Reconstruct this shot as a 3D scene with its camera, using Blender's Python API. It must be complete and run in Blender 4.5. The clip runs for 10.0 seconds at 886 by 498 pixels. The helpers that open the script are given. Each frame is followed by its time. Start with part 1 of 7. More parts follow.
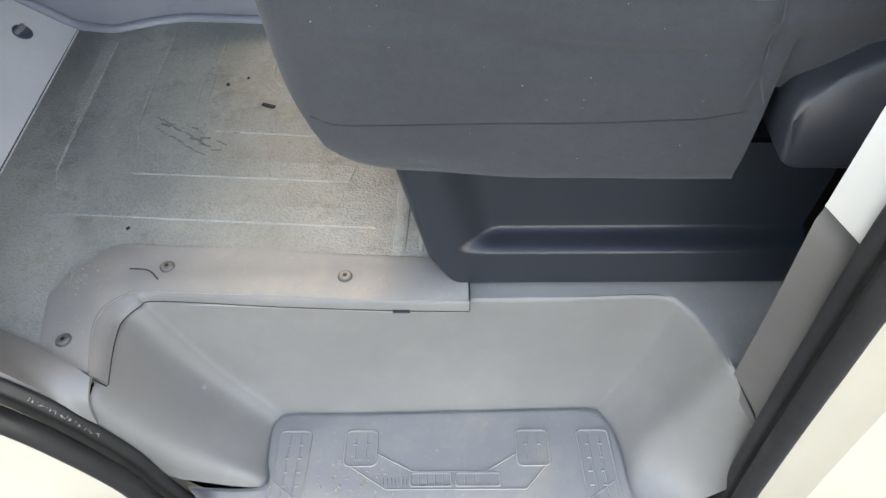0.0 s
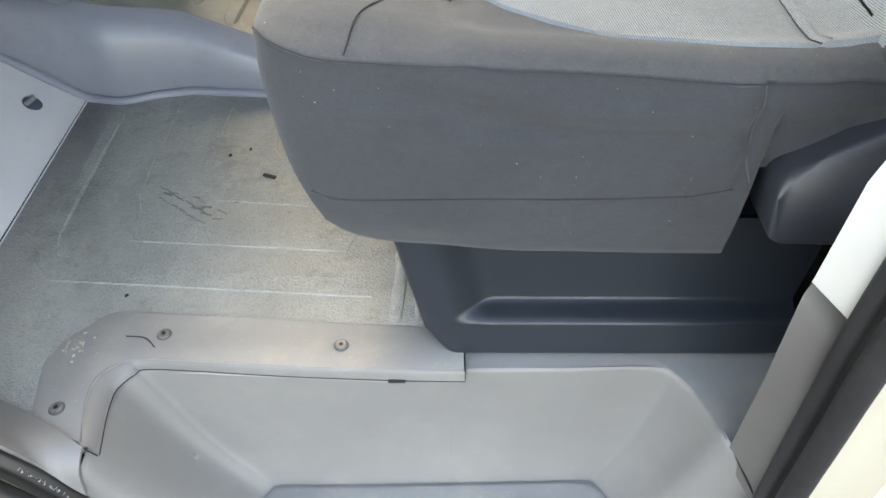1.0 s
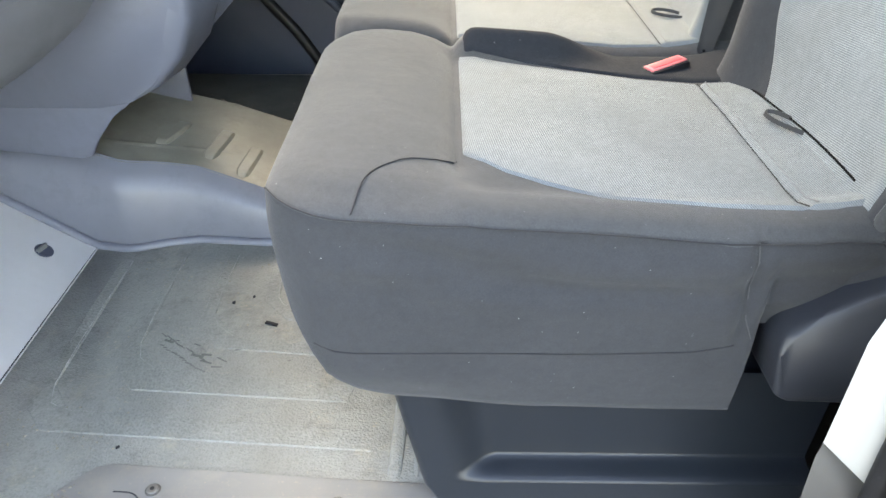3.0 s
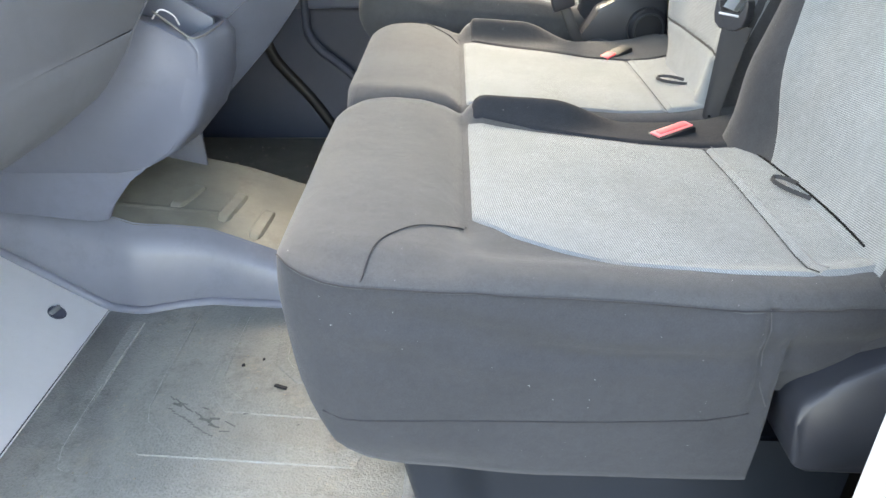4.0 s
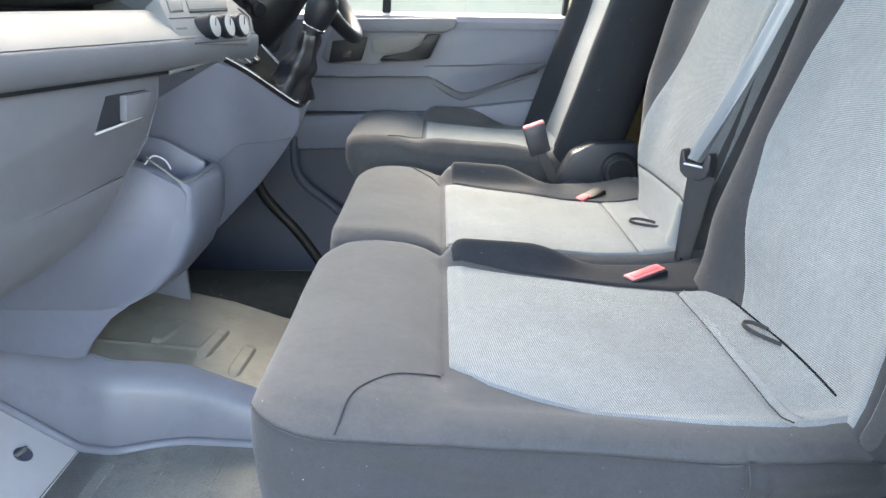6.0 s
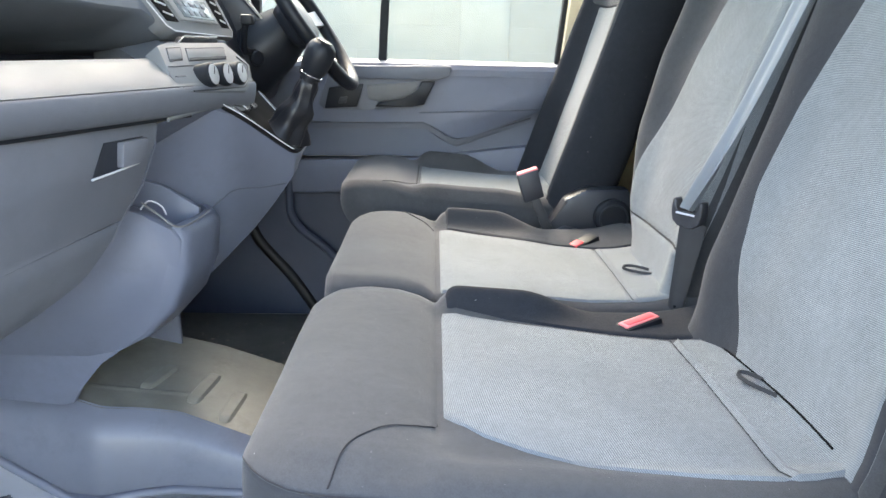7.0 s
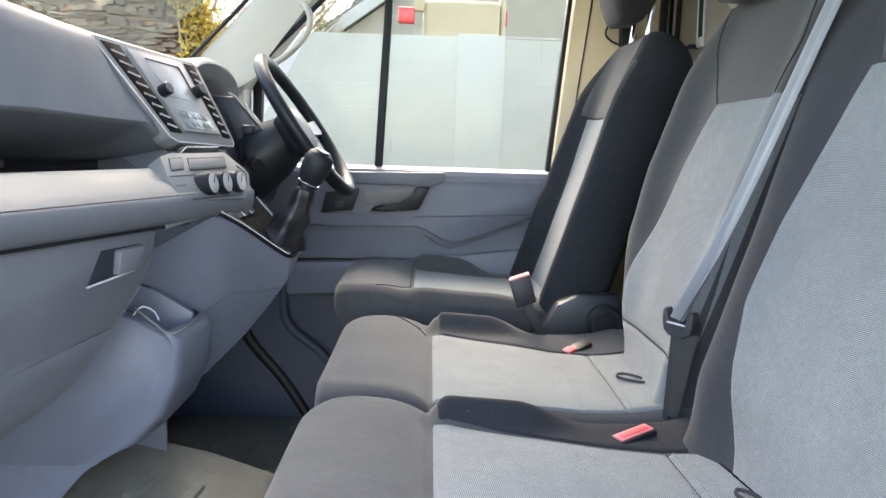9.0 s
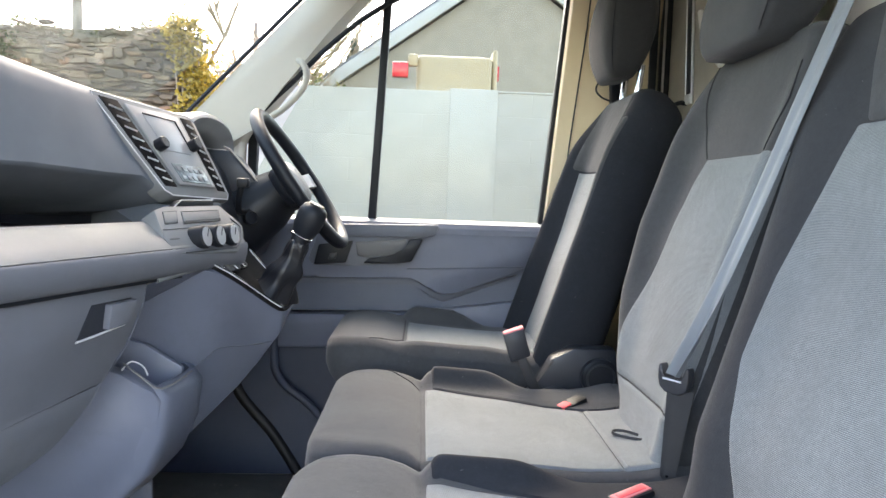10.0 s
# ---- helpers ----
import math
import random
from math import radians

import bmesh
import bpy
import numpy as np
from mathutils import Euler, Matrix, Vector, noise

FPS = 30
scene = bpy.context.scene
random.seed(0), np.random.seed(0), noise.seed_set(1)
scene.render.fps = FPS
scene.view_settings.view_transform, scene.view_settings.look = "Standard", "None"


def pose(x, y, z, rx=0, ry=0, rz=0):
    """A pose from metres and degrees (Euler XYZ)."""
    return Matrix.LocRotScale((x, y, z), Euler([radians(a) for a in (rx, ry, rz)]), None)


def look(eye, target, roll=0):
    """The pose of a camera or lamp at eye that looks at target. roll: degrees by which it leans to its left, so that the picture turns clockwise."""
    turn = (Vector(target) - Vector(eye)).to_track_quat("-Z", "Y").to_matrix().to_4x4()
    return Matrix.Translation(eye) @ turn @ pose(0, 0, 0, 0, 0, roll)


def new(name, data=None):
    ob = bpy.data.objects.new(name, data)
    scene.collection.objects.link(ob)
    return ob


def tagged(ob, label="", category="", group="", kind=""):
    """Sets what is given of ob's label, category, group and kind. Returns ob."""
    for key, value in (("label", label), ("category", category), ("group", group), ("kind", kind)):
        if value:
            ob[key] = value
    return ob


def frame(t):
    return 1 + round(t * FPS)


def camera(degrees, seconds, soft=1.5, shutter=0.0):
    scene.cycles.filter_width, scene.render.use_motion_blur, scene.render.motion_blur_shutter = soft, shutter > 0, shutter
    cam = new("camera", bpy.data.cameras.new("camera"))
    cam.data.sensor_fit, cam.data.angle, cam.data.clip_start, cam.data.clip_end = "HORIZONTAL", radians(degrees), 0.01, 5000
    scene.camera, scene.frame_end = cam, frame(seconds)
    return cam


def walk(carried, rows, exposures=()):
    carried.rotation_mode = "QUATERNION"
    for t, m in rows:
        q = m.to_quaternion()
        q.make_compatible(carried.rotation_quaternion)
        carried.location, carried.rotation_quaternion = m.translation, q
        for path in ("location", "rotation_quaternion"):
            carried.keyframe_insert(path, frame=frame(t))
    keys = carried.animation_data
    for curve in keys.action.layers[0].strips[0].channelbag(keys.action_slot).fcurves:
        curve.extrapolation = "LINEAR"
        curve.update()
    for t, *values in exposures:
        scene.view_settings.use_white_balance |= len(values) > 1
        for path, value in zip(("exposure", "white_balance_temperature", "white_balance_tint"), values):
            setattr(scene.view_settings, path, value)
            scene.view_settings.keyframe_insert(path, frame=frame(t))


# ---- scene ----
cam = camera(64.7, 10.0)
PATH = [
    (0, (-0.013, 0.038, 0.786), (-0.009, 1.286, -0.777), -0.1),
    (0.5, (-0.013, 0.036, 0.793), (0.0, 1.344, -0.721), 0.6),
    (1, (-0.015, 0.034, 0.801), (0.004, 1.422, -0.639), 0.8),
    (1.5, (-0.015, 0.033, 0.808), (0.007, 1.483, -0.568), 0.8),
    (2, (-0.017, 0.03, 0.813), (0.007, 1.567, -0.467), 1.1),
    (3.5, (-0.017, 0.041, 0.813), (-0.015, 1.732, -0.255), 0.8),
    (4, (-0.016, 0.04, 0.822), (-0.034, 1.776, -0.171), 0.4),
    (4.5, (-0.013, 0.037, 0.829), (-0.025, 1.815, -0.087), 0.6),
    (5, (-0.009, 0.037, 0.838), (-0.016, 1.858, 0.011), 0.8),
    (5.5, (-0.006, 0.038, 0.844), (-0.003, 1.895, 0.101), 0.8),
    (7, (-0.009, 0.04, 0.859), (0.026, 1.96, 0.3), 1.4),
    (7.5, (-0.009, 0.037, 0.864), (0.022, 1.97, 0.352), 1.3),
    (8, (-0.004, 0.033, 0.87), (0.012, 1.984, 0.432), 0.9),
    (8.5, (-0.003, 0.034, 0.876), (0.031, 1.999, 0.506), 1.2),
    (9, (-0.007, 0.036, 0.88), (0.038, 2.014, 0.589), 1.8),
    (9.5, (-0.007, 0.042, 0.88), (0.057, 2.03, 0.671), 2.0),
    (10, (-0.01, 0.039, 0.888), (0.053, 2.032, 0.738), 2.0),
]
walk(cam, [(t, look(eye, target, roll)) for t, eye, target, roll in PATH],
     exposures=[(0, 3.48, 9300, 17), (1, 3.66, 9200, 15), (2, 3.78, 9000, 14), (3.5, 3.92, 8600, 15), (5, 3.97, 8100, 15), (7.0, 3.7, 7600, 16), (8.0, 3.55, 7600, 18), (9.0, 3.45, 7700, 19), (10, 3.38, 7700, 19)])

# ---------------------------------------------------------------- light
world = bpy.data.worlds.new("sky")
scene.world = world
world.use_nodes = True
_wt = world.node_tree
_sky = _wt.nodes.new("ShaderNodeTexSky")
_sky.sky_type = 'NISHITA'
_sky.sun_disc = False
_sky.sun_elevation = radians(42)
_sky.sun_rotation = radians(350)
_sky.dust_density = 1.5
_sky.air_density = 1.0
_sky.ozone_density = 0.0
_wt.links.new(_sky.outputs["Color"], _wt.nodes["Background"].inputs["Color"])
_wt.nodes["Background"].inputs["Strength"].default_value = 0.15

# veiled sun on the driver's side
sun = new("sun", bpy.data.lights.new("sun", "SUN"))
sun.data.energy = 0.6
sun.data.angle = radians(40)
sun.data.color = (1.0, 0.98, 0.95)
sun.matrix_world = look((-1.03, 5.85, 5.35), (0.0, 0.0, 0.0))


# ---------------------------------------------------------------- materials
def ramp(nt, src, stops):
    r = nt.nodes.new("ShaderNodeValToRGB")
    el = r.color_ramp.elements
    while len(el) < len(stops):
        el.new(0.5)
    for e, (p, c) in zip(el, stops):
        e.position, e.color = p, (*c, 1)
    nt.links.new(src, r.inputs[0])
    return r.outputs["Color"]


def noise_tex(nt, scale, detail=3, rough=0.55, vec=None):
    n = nt.nodes.new("ShaderNodeTexNoise")
    n.inputs["Scale"].default_value, n.inputs["Detail"].default_value = scale, detail
    n.inputs["Roughness"].default_value = rough
    if vec is not None:
        nt.links.new(vec, n.inputs["Vector"])
    return n.outputs["Fac"]


def coords(nt):
    return nt.nodes.new("ShaderNodeTexCoord").outputs["Object"]


def math_node(nt, op, a, b=None):
    m = nt.nodes.new("ShaderNodeMath")
    m.operation = op
    for i, v in enumerate((a, b)):
        if v is None:
            continue
        if isinstance(v, (int, float)):
            m.inputs[i].default_value = v
        else:
            nt.links.new(v, m.inputs[i])
    return m.outputs[0]


def bump(nt, bsdf, height, strength, distance=0.002, normal=None):
    b = nt.nodes.new("ShaderNodeBump")
    b.inputs["Strength"].default_value, b.inputs["Distance"].default_value = strength, distance
    nt.links.new(height, b.inputs["Height"])
    if normal is not None:
        nt.links.new(normal, b.inputs["Normal"])
    nt.links.new(b.outputs["Normal"], bsdf.inputs["Normal"])
    return b.outputs["Normal"]


def mix(nt, fac, a, b, kind="MIX"):
    m = nt.nodes.new("ShaderNodeMix")
    m.data_type, m.blend_type = "RGBA", kind
    for key, v in ((0, fac), (6, a), (7, b)):
        if isinstance(v, (int, float)):
            m.inputs[key].default_value = v
        elif isinstance(v, tuple):
            m.inputs[key].default_value = (*v, 1)
        else:
            nt.links.new(v, m.inputs[key])
    return m.outputs[2]


def blank(name):
    m = bpy.data.materials.new(name)
    m.use_nodes = True
    return m, m.node_tree, m.node_tree.nodes["Principled BSDF"]


def plastic(name, col, rough=0.5, grain=900, depth=0.25, vary=0.12, metal=0.0, dirt=None, dirt_amount=0.0, spec=0.5, scuff=0.0):
    """Moulded, grained surface: fine leather grain, soft blotches, and dust where given."""
    m, nt, b = blank(name)
    c = coords(nt)
    big = noise_tex(nt, 6, 4, 0.6, c)
    lo = tuple(v * (1 - vary) for v in col)
    hi = tuple(min(1, v * (1 + vary)) for v in col)
    colour = ramp(nt, big, [(0.3, lo), (0.7, hi)])
    if dirt:
        d1 = noise_tex(nt, 11, 6, 0.7, c)
        mask = ramp(nt, d1, [(0.50, (0, 0, 0)), (0.72, (dirt_amount,) * 3)])
        sp = noise_tex(nt, 160, 2, 0.5, c)
        spots = ramp(nt, sp, [(0.66, (0, 0, 0)), (0.74, (dirt_amount,) * 3)])
        both = mix(nt, 1.0, mask, spots, "ADD")
        colour = mix(nt, both, colour, dirt)
    if scuff:
        worn = ramp(nt, noise_tex(nt, 5.5, 9, 0.78, c), [(0.52, (1, 1, 1)), (0.68, (1 - scuff,) * 3)])
        colour = mix(nt, 1.0, colour, worn, "MULTIPLY")
    nt.links.new(colour, b.inputs["Base Color"])
    b.inputs["Metallic"].default_value = metal
    b.inputs["Specular IOR Level"].default_value = spec
    r = noise_tex(nt, 14, 4, 0.6, c)
    rr = ramp(nt, r, [(0.3, (max(0, rough - 0.07),) * 3), (0.7, (min(1, rough + 0.09),) * 3)])
    nt.links.new(rr, b.inputs["Roughness"])
    if grain:
        bump(nt, b, noise_tex(nt, grain, 2, 0.6, c), depth, 0.0006)
    return m


def pebbled(name, col, rough, cell, worn_col, worn_amount, depth, dirt, scuff):
    """Worn rubber sheet: rounded pebble grain with pale worn tops, blotchy scuffs and dried mud."""
    m, nt, b = blank(name)
    c = coords(nt)
    colour = ramp(nt, noise_tex(nt, 5, 5, 0.65, c), [(0.3, tuple(v * 0.80 for v in col)), (0.7, tuple(v * 1.16 for v in col))])
    grain = noise_tex(nt, cell, 1, 0.5, c)
    patch = ramp(nt, noise_tex(nt, 9, 6, 0.7, c), [(0.36, (0.25,) * 3), (0.64, (1, 1, 1))])
    tops = ramp(nt, grain, [(0.54, (0, 0, 0)), (0.66, (worn_amount,) * 3)])
    colour = mix(nt, mix(nt, 1.0, tops, patch, "MULTIPLY"), colour, worn_col)
    pits = ramp(nt, grain, [(0.34, (0.86,) * 3), (0.46, (1, 1, 1))])
    colour = mix(nt, 1.0, colour, pits, "MULTIPLY")
    black = ramp(nt, noise_tex(nt, 5.5, 9, 0.80, c), [(0.52, (1, 1, 1)), (0.68, (1 - scuff,) * 3)])
    colour = mix(nt, 1.0, colour, black, "MULTIPLY")
    mud = ramp(nt, noise_tex(nt, 13, 8, 0.75, c), [(0.55, (0, 0, 0)), (0.68, (0.5,) * 3)])
    here = ramp(nt, noise_tex(nt, 7, 3, 0.6, c), [(0.42, (0.15,) * 3), (0.60, (1, 1, 1))])
    specks = mix(nt, 1.0, ramp(nt, noise_tex(nt, 110, 4, 0.65, c), [(0.61, (0, 0, 0)), (0.68, (0.75,) * 3)]), here, "MULTIPLY")
    colour = mix(nt, mix(nt, 1.0, mud, specks, "ADD"), colour, dirt)
    nt.links.new(colour, b.inputs["Base Color"])
    rr = ramp(nt, noise_tex(nt, 14, 4, 0.6, c), [(0.3, (rough - 0.07,) * 3), (0.7, (rough + 0.1,) * 3)])
    nt.links.new(rr, b.inputs["Roughness"])
    bump(nt, b, grain, depth, 0.0022)
    return m


def fabric(name, dark, light, period, contrast=1.0, rough=0.95, twill=True, sheen=0.1, lint=0.4):
    """Seat cloth. With twill: fine slanting ribs over a check, wandering a little, worn smooth in patches."""
    m, nt, b = blank(name)
    c = coords(nt)
    s = nt.nodes.new("ShaderNodeSeparateXYZ")
    nt.links.new(c, s.inputs[0])
    along = math_node(nt, "ADD", s.outputs[0], math_node(nt, "MULTIPLY", s.outputs[2], 0.95))
    k = 2 * math.pi / period
    drift = math_node(nt, "MULTIPLY", noise_tex(nt, 45, 3, 0.6, c), 3.4)
    u = math_node(nt, "ADD", math_node(nt, "MULTIPLY", along, k), drift)
    v = math_node(nt, "ADD", math_node(nt, "MULTIPLY", s.outputs[1], k), drift)
    if twill:
        rib = math_node(nt, "SINE", math_node(nt, "ADD", u, math_node(nt, "MULTIPLY", v, 0.12)))
        cross = math_node(nt, "SINE", math_node(nt, "MULTIPLY", v, 1.6))
        weave = math_node(nt, "ADD", math_node(nt, "MULTIPLY", rib, 0.62), math_node(nt, "MULTIPLY", math_node(nt, "MULTIPLY", rib, cross), 0.38))
    else:
        weave = math_node(nt, "MULTIPLY", math_node(nt, "SINE", u), math_node(nt, "SINE", v))
    worn = ramp(nt, noise_tex(nt, 10, 5, 0.65, c), [(0.35, (0.45,) * 3), (0.62, (1, 1, 1))])
    w01 = math_node(nt, "ADD", math_node(nt, "MULTIPLY", math_node(nt, "MULTIPLY", weave, worn), 0.5 * contrast), 0.5)
    col = ramp(nt, w01, [(0.1, dark), (0.9, light)])
    blot = ramp(nt, noise_tex(nt, 7, 5, 0.65, c), [(0.3, (0.88,) * 3), (0.7, (1.08,) * 3)])
    pile = ramp(nt, noise_tex(nt, 90, 4, 0.7, c), [(0.3, (0.92,) * 3), (0.7, (1.07,) * 3)])
    fine = ramp(nt, noise_tex(nt, 620, 3, 0.7, c), [(0.25, (0.84,) * 3), (0.75, (1.15,) * 3)])
    col = mix(nt, 1.0, mix(nt, 1.0, mix(nt, 1.0, col, blot, "MULTIPLY"), fine, "MULTIPLY"), pile, "MULTIPLY")
    specks = ramp(nt, noise_tex(nt, 300, 1, 0.5, c), [(0.80, (0, 0, 0)), (0.82, (lint,) * 3)])
    col = mix(nt, specks, col, (0.5, 0.5, 0.5))
    nt.links.new(col, b.inputs["Base Color"])
    b.inputs["Roughness"].default_value = rough
    b.inputs["Specular IOR Level"].default_value = 0.15
    b.inputs["Sheen Weight"].default_value = sheen
    b.inputs["Sheen Roughness"].default_value = 0.5
    n1 = bump(nt, b, w01, 0.35, 0.0006)
    bump(nt, b, noise_tex(nt, 28, 4, 0.6, c), 0.25, 0.004, n1)
    return m


def simple(name, col, rough=0.5, metal=0.0, vary=0.1, scale=20, emit=None):
    m, nt, b = blank(name)
    c = coords(nt)
    colour = ramp(nt, noise_tex(nt, scale, 4, 0.6, c),
                  [(0.3, tuple(v * (1 - vary) for v in col)), (0.7, tuple(min(1, v * (1 + vary)) for v in col))])
    nt.links.new(colour, b.inputs["Base Color"])
    b.inputs["Roughness"].default_value, b.inputs["Metallic"].default_value = rough, metal
    return m


def glass(name, tint=(0.89, 0.94, 0.90)):
    m, nt, b = blank(name)
    out = nt.nodes["Material Output"]
    tr, gl = nt.nodes.new("ShaderNodeBsdfTransparent"), nt.nodes.new("ShaderNodeBsdfGlossy")
    tr.inputs[0].default_value = (*tint, 1)
    gl.inputs["Roughness"].default_value = 0.02
    lw, mx = nt.nodes.new("ShaderNodeLayerWeight"), nt.nodes.new("ShaderNodeMixShader")
    lw.inputs[0].default_value = 0.5
    edge_on = math_node(nt, "POWER", lw.outputs["Facing"], 5.0)
    nt.links.new(math_node(nt, "ADD", math_node(nt, "MULTIPLY", edge_on, 0.9), 0.008), mx.inputs[0])
    dust, film = nt.nodes.new("ShaderNodeBsdfDiffuse"), nt.nodes.new("ShaderNodeMixShader")
    dust.inputs["Color"].default_value = (0.62, 0.56, 0.46, 1)
    nt.links.new(ramp(nt, noise_tex(nt, 3.5, 4, 0.6, coords(nt)), [(0.3, (0.02,) * 3), (0.75, (0.07,) * 3)]), film.inputs[0])
    nt.links.new(tr.outputs[0], film.inputs[1])
    nt.links.new(dust.outputs[0], film.inputs[2])
    nt.links.new(film.outputs[0], mx.inputs[1])
    nt.links.new(gl.outputs[0], mx.inputs[2])
    nt.links.new(mx.outputs[0], out.inputs["Surface"])
    return m


# one trim plastic in two tones: upright faces dimmed, flat faces lightened for light
M_STEP_DIM = plastic("step_plastic_dim", (0.158, 0.155, 0.152), 0.46, 1100, 0.3, 0.06, dirt=(0.40, 0.36, 0.30), dirt_amount=0.07)
M_SILL_LIT = plastic("sill_trim", (0.240, 0.236, 0.229), 0.5, 1100, 0.3, 0.06, dirt=(0.45, 0.38, 0.28), dirt_amount=0.28)
M_MAT = pebbled("rubber_mat", (0.258, 0.262, 0.244), 0.42, 300, (0.34, 0.345, 0.32), 0.22, 0.65, (0.36, 0.325, 0.26), 0.45)
M_BAND = pebbled("mat_band_rubber", (0.246, 0.252, 0.235), 0.42, 240, (0.36, 0.365, 0.34), 0.32, 0.8, (0.36, 0.325, 0.26), 0.40)
M_EDGE = simple("worn_rubber_edge", (0.30, 0.305, 0.285), 0.5, 0, 0.3, 60)
M_KICK = plastic("kick_plastic", (0.52, 0.525, 0.54), 0.45, 1000, 0.35, 0.07, dirt=(0.42, 0.40, 0.36), dirt_amount=0.15)
M_TSIDE = plastic("tunnel_plastic", (0.180, 0.192, 0.232), 0.36, 1000, 0.35, 0.08, scuff=0.15)
M_TRIM = plastic("pillar_foot_trim", (0.084, 0.080, 0.076), 0.5, 1000, 0.3, 0.05)
M_TMAT = plastic("tunnel_mat", (0.28, 0.27, 0.225), 0.42, 420, 0.6, 0.2, scuff=0.35, dirt=(0.40, 0.36, 0.28), dirt_amount=0.4)
M_DMAT = plastic("driver_mat", (0.17, 0.17, 0.145), 0.6, 420, 0.6, 0.25, dirt=(0.2, 0.19, 0.15), dirt_amount=0.4)
M_BLUE = plastic("lower_dash_plastic", (0.142, 0.157, 0.202), 0.46, 1000, 0.35, 0.07, scuff=0.12)
M_DASH = plastic("glovebox_plastic", (0.142, 0.150, 0.170), 0.5, 1000, 0.4, 0.06, scuff=0.1)
M_PAD = plastic("dash_pad", (0.122, 0.137, 0.155), 0.66, 700, 0.5, 0.08, spec=0.3)
M_FASCIA = plastic("dash_fascia", (0.170, 0.178, 0.182), 0.66, 1100, 0.25, 0.05)
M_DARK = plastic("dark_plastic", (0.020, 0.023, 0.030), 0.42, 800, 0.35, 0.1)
M_PLINTH = plastic("seat_box_plastic", (0.012, 0.016, 0.022), 0.36, 700, 0.45, 0.08)
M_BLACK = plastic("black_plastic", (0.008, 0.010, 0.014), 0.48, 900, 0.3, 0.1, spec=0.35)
M_GLOSS = plastic("gloss_black", (0.010, 0.010, 0.011), 0.12, 0, 0, 0.1)
M_RUBBER = plastic("seal_rubber", (0.009, 0.009, 0.010), 0.5, 500, 0.3, 0.2, dirt=(0.05, 0.05, 0.05), dirt_amount=0.2)
M_PAINT = plastic("cream_paint", (0.47, 0.435, 0.36), 0.42, 0, 0, 0.03)
M_WHITE = plastic("white_paint", (0.45, 0.45, 0.43), 0.35, 0, 0, 0.02)
M_TAN = plastic("pillar_trim", (0.74, 0.60, 0.39), 0.6, 900, 0.3, 0.05)
M_RAIL = plastic("door_rail_paint", (0.36, 0.32, 0.26), 0.45, 0, 0, 0.08)
M_PILLAR = plastic("light_pillar_trim", (0.48, 0.44, 0.365), 0.6, 900, 0.3, 0.05)
M_LINER = plastic("headliner", (0.72, 0.70, 0.66), 0.95, 600, 0.5, 0.05)
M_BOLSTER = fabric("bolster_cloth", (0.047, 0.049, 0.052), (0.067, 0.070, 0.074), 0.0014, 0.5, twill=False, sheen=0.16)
M_INSERT = fabric("insert_cloth", (0.082, 0.089, 0.096), (0.300, 0.323, 0.329), 0.0025, 0.9, lint=0.15)
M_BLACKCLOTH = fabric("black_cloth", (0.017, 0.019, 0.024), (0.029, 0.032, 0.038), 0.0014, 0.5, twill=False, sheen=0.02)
# charcoal of the backrest; on the cushion it carries the side's shade
M_SHADED_CHARCOAL = fabric("shaded_charcoal_cloth", (0.030, 0.032, 0.036), (0.043, 0.046, 0.051), 0.0014, 0.5, twill=False, sheen=0.12)
M_HEADCLOTH = fabric("headrest_cloth", (0.032, 0.032, 0.033), (0.044, 0.044, 0.045), 0.0014, 0.5, twill=False, sheen=0.12)
M_SEAM = simple("seam_thread", (0.020, 0.021, 0.024), 0.9)
M_STITCH = simple("stitch_line", (0.17, 0.173, 0.18), 0.9)
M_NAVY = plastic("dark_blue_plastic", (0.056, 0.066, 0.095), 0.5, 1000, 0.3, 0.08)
# darker blue that stands for shade along ledges and creases
M_SHADELINE = plastic("shade_line_plastic", (0.10, 0.11, 0.135), 0.5, 1000, 0.3, 0.06)
M_RADIO = plastic("radio_plastic", (0.27, 0.275, 0.28), 0.42, 900, 0.2, 0.05)
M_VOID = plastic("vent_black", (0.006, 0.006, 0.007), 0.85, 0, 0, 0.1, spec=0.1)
# door blue darkened for the shade in the recess
M_RECESS_SHADE = plastic("shaded_recess_plastic", (0.098, 0.114, 0.150), 0.5, 1000, 0.3, 0.06)
M_PIPING = simple("seam_piping", (0.06, 0.062, 0.066), 0.9)
M_STEEL = simple("screw_steel", (0.17, 0.165, 0.16), 0.5, 0.6, 0.35, 120)
M_CHROME = simple("chrome", (0.75, 0.75, 0.76), 0.12, 1.0, 0.03)
M_SILVER = simple("silver_plastic", (0.56, 0.56, 0.57), 0.30, 0.35, 0.05)
M_LINE = simple("bright_edge_line", (0.62, 0.62, 0.62), 0.3, 0, 0.05)
M_RED = simple("red_button", (0.78, 0.07, 0.09), 0.6, 0, 0.08)
M_PINK = simple("pale_red_rim", (0.70, 0.17, 0.19), 0.7, 0, 0.05)
M_LAMP = simple("red_lens", (0.55, 0.02, 0.03), 0.2, 0, 0.1)
M_WEB = plastic("belt_webbing", (0.185, 0.205, 0.228), 0.45, 1600, 0.4, 0.04)
M_WEBDARK = plastic("dark_webbing", (0.02, 0.021, 0.024), 0.6, 1600, 0.4, 0.1)
M_SCREEN = simple("radio_screen", (0.36, 0.37, 0.38), 0.3, 0, 0.05)
M_LCD = simple("radio_keys", (0.20, 0.23, 0.24), 0.2, 0, 0.35, 90)
M_GREYBLACK = plastic("tongue_plastic", (0.040, 0.042, 0.048), 0.34, 700, 0.3, 0.1)
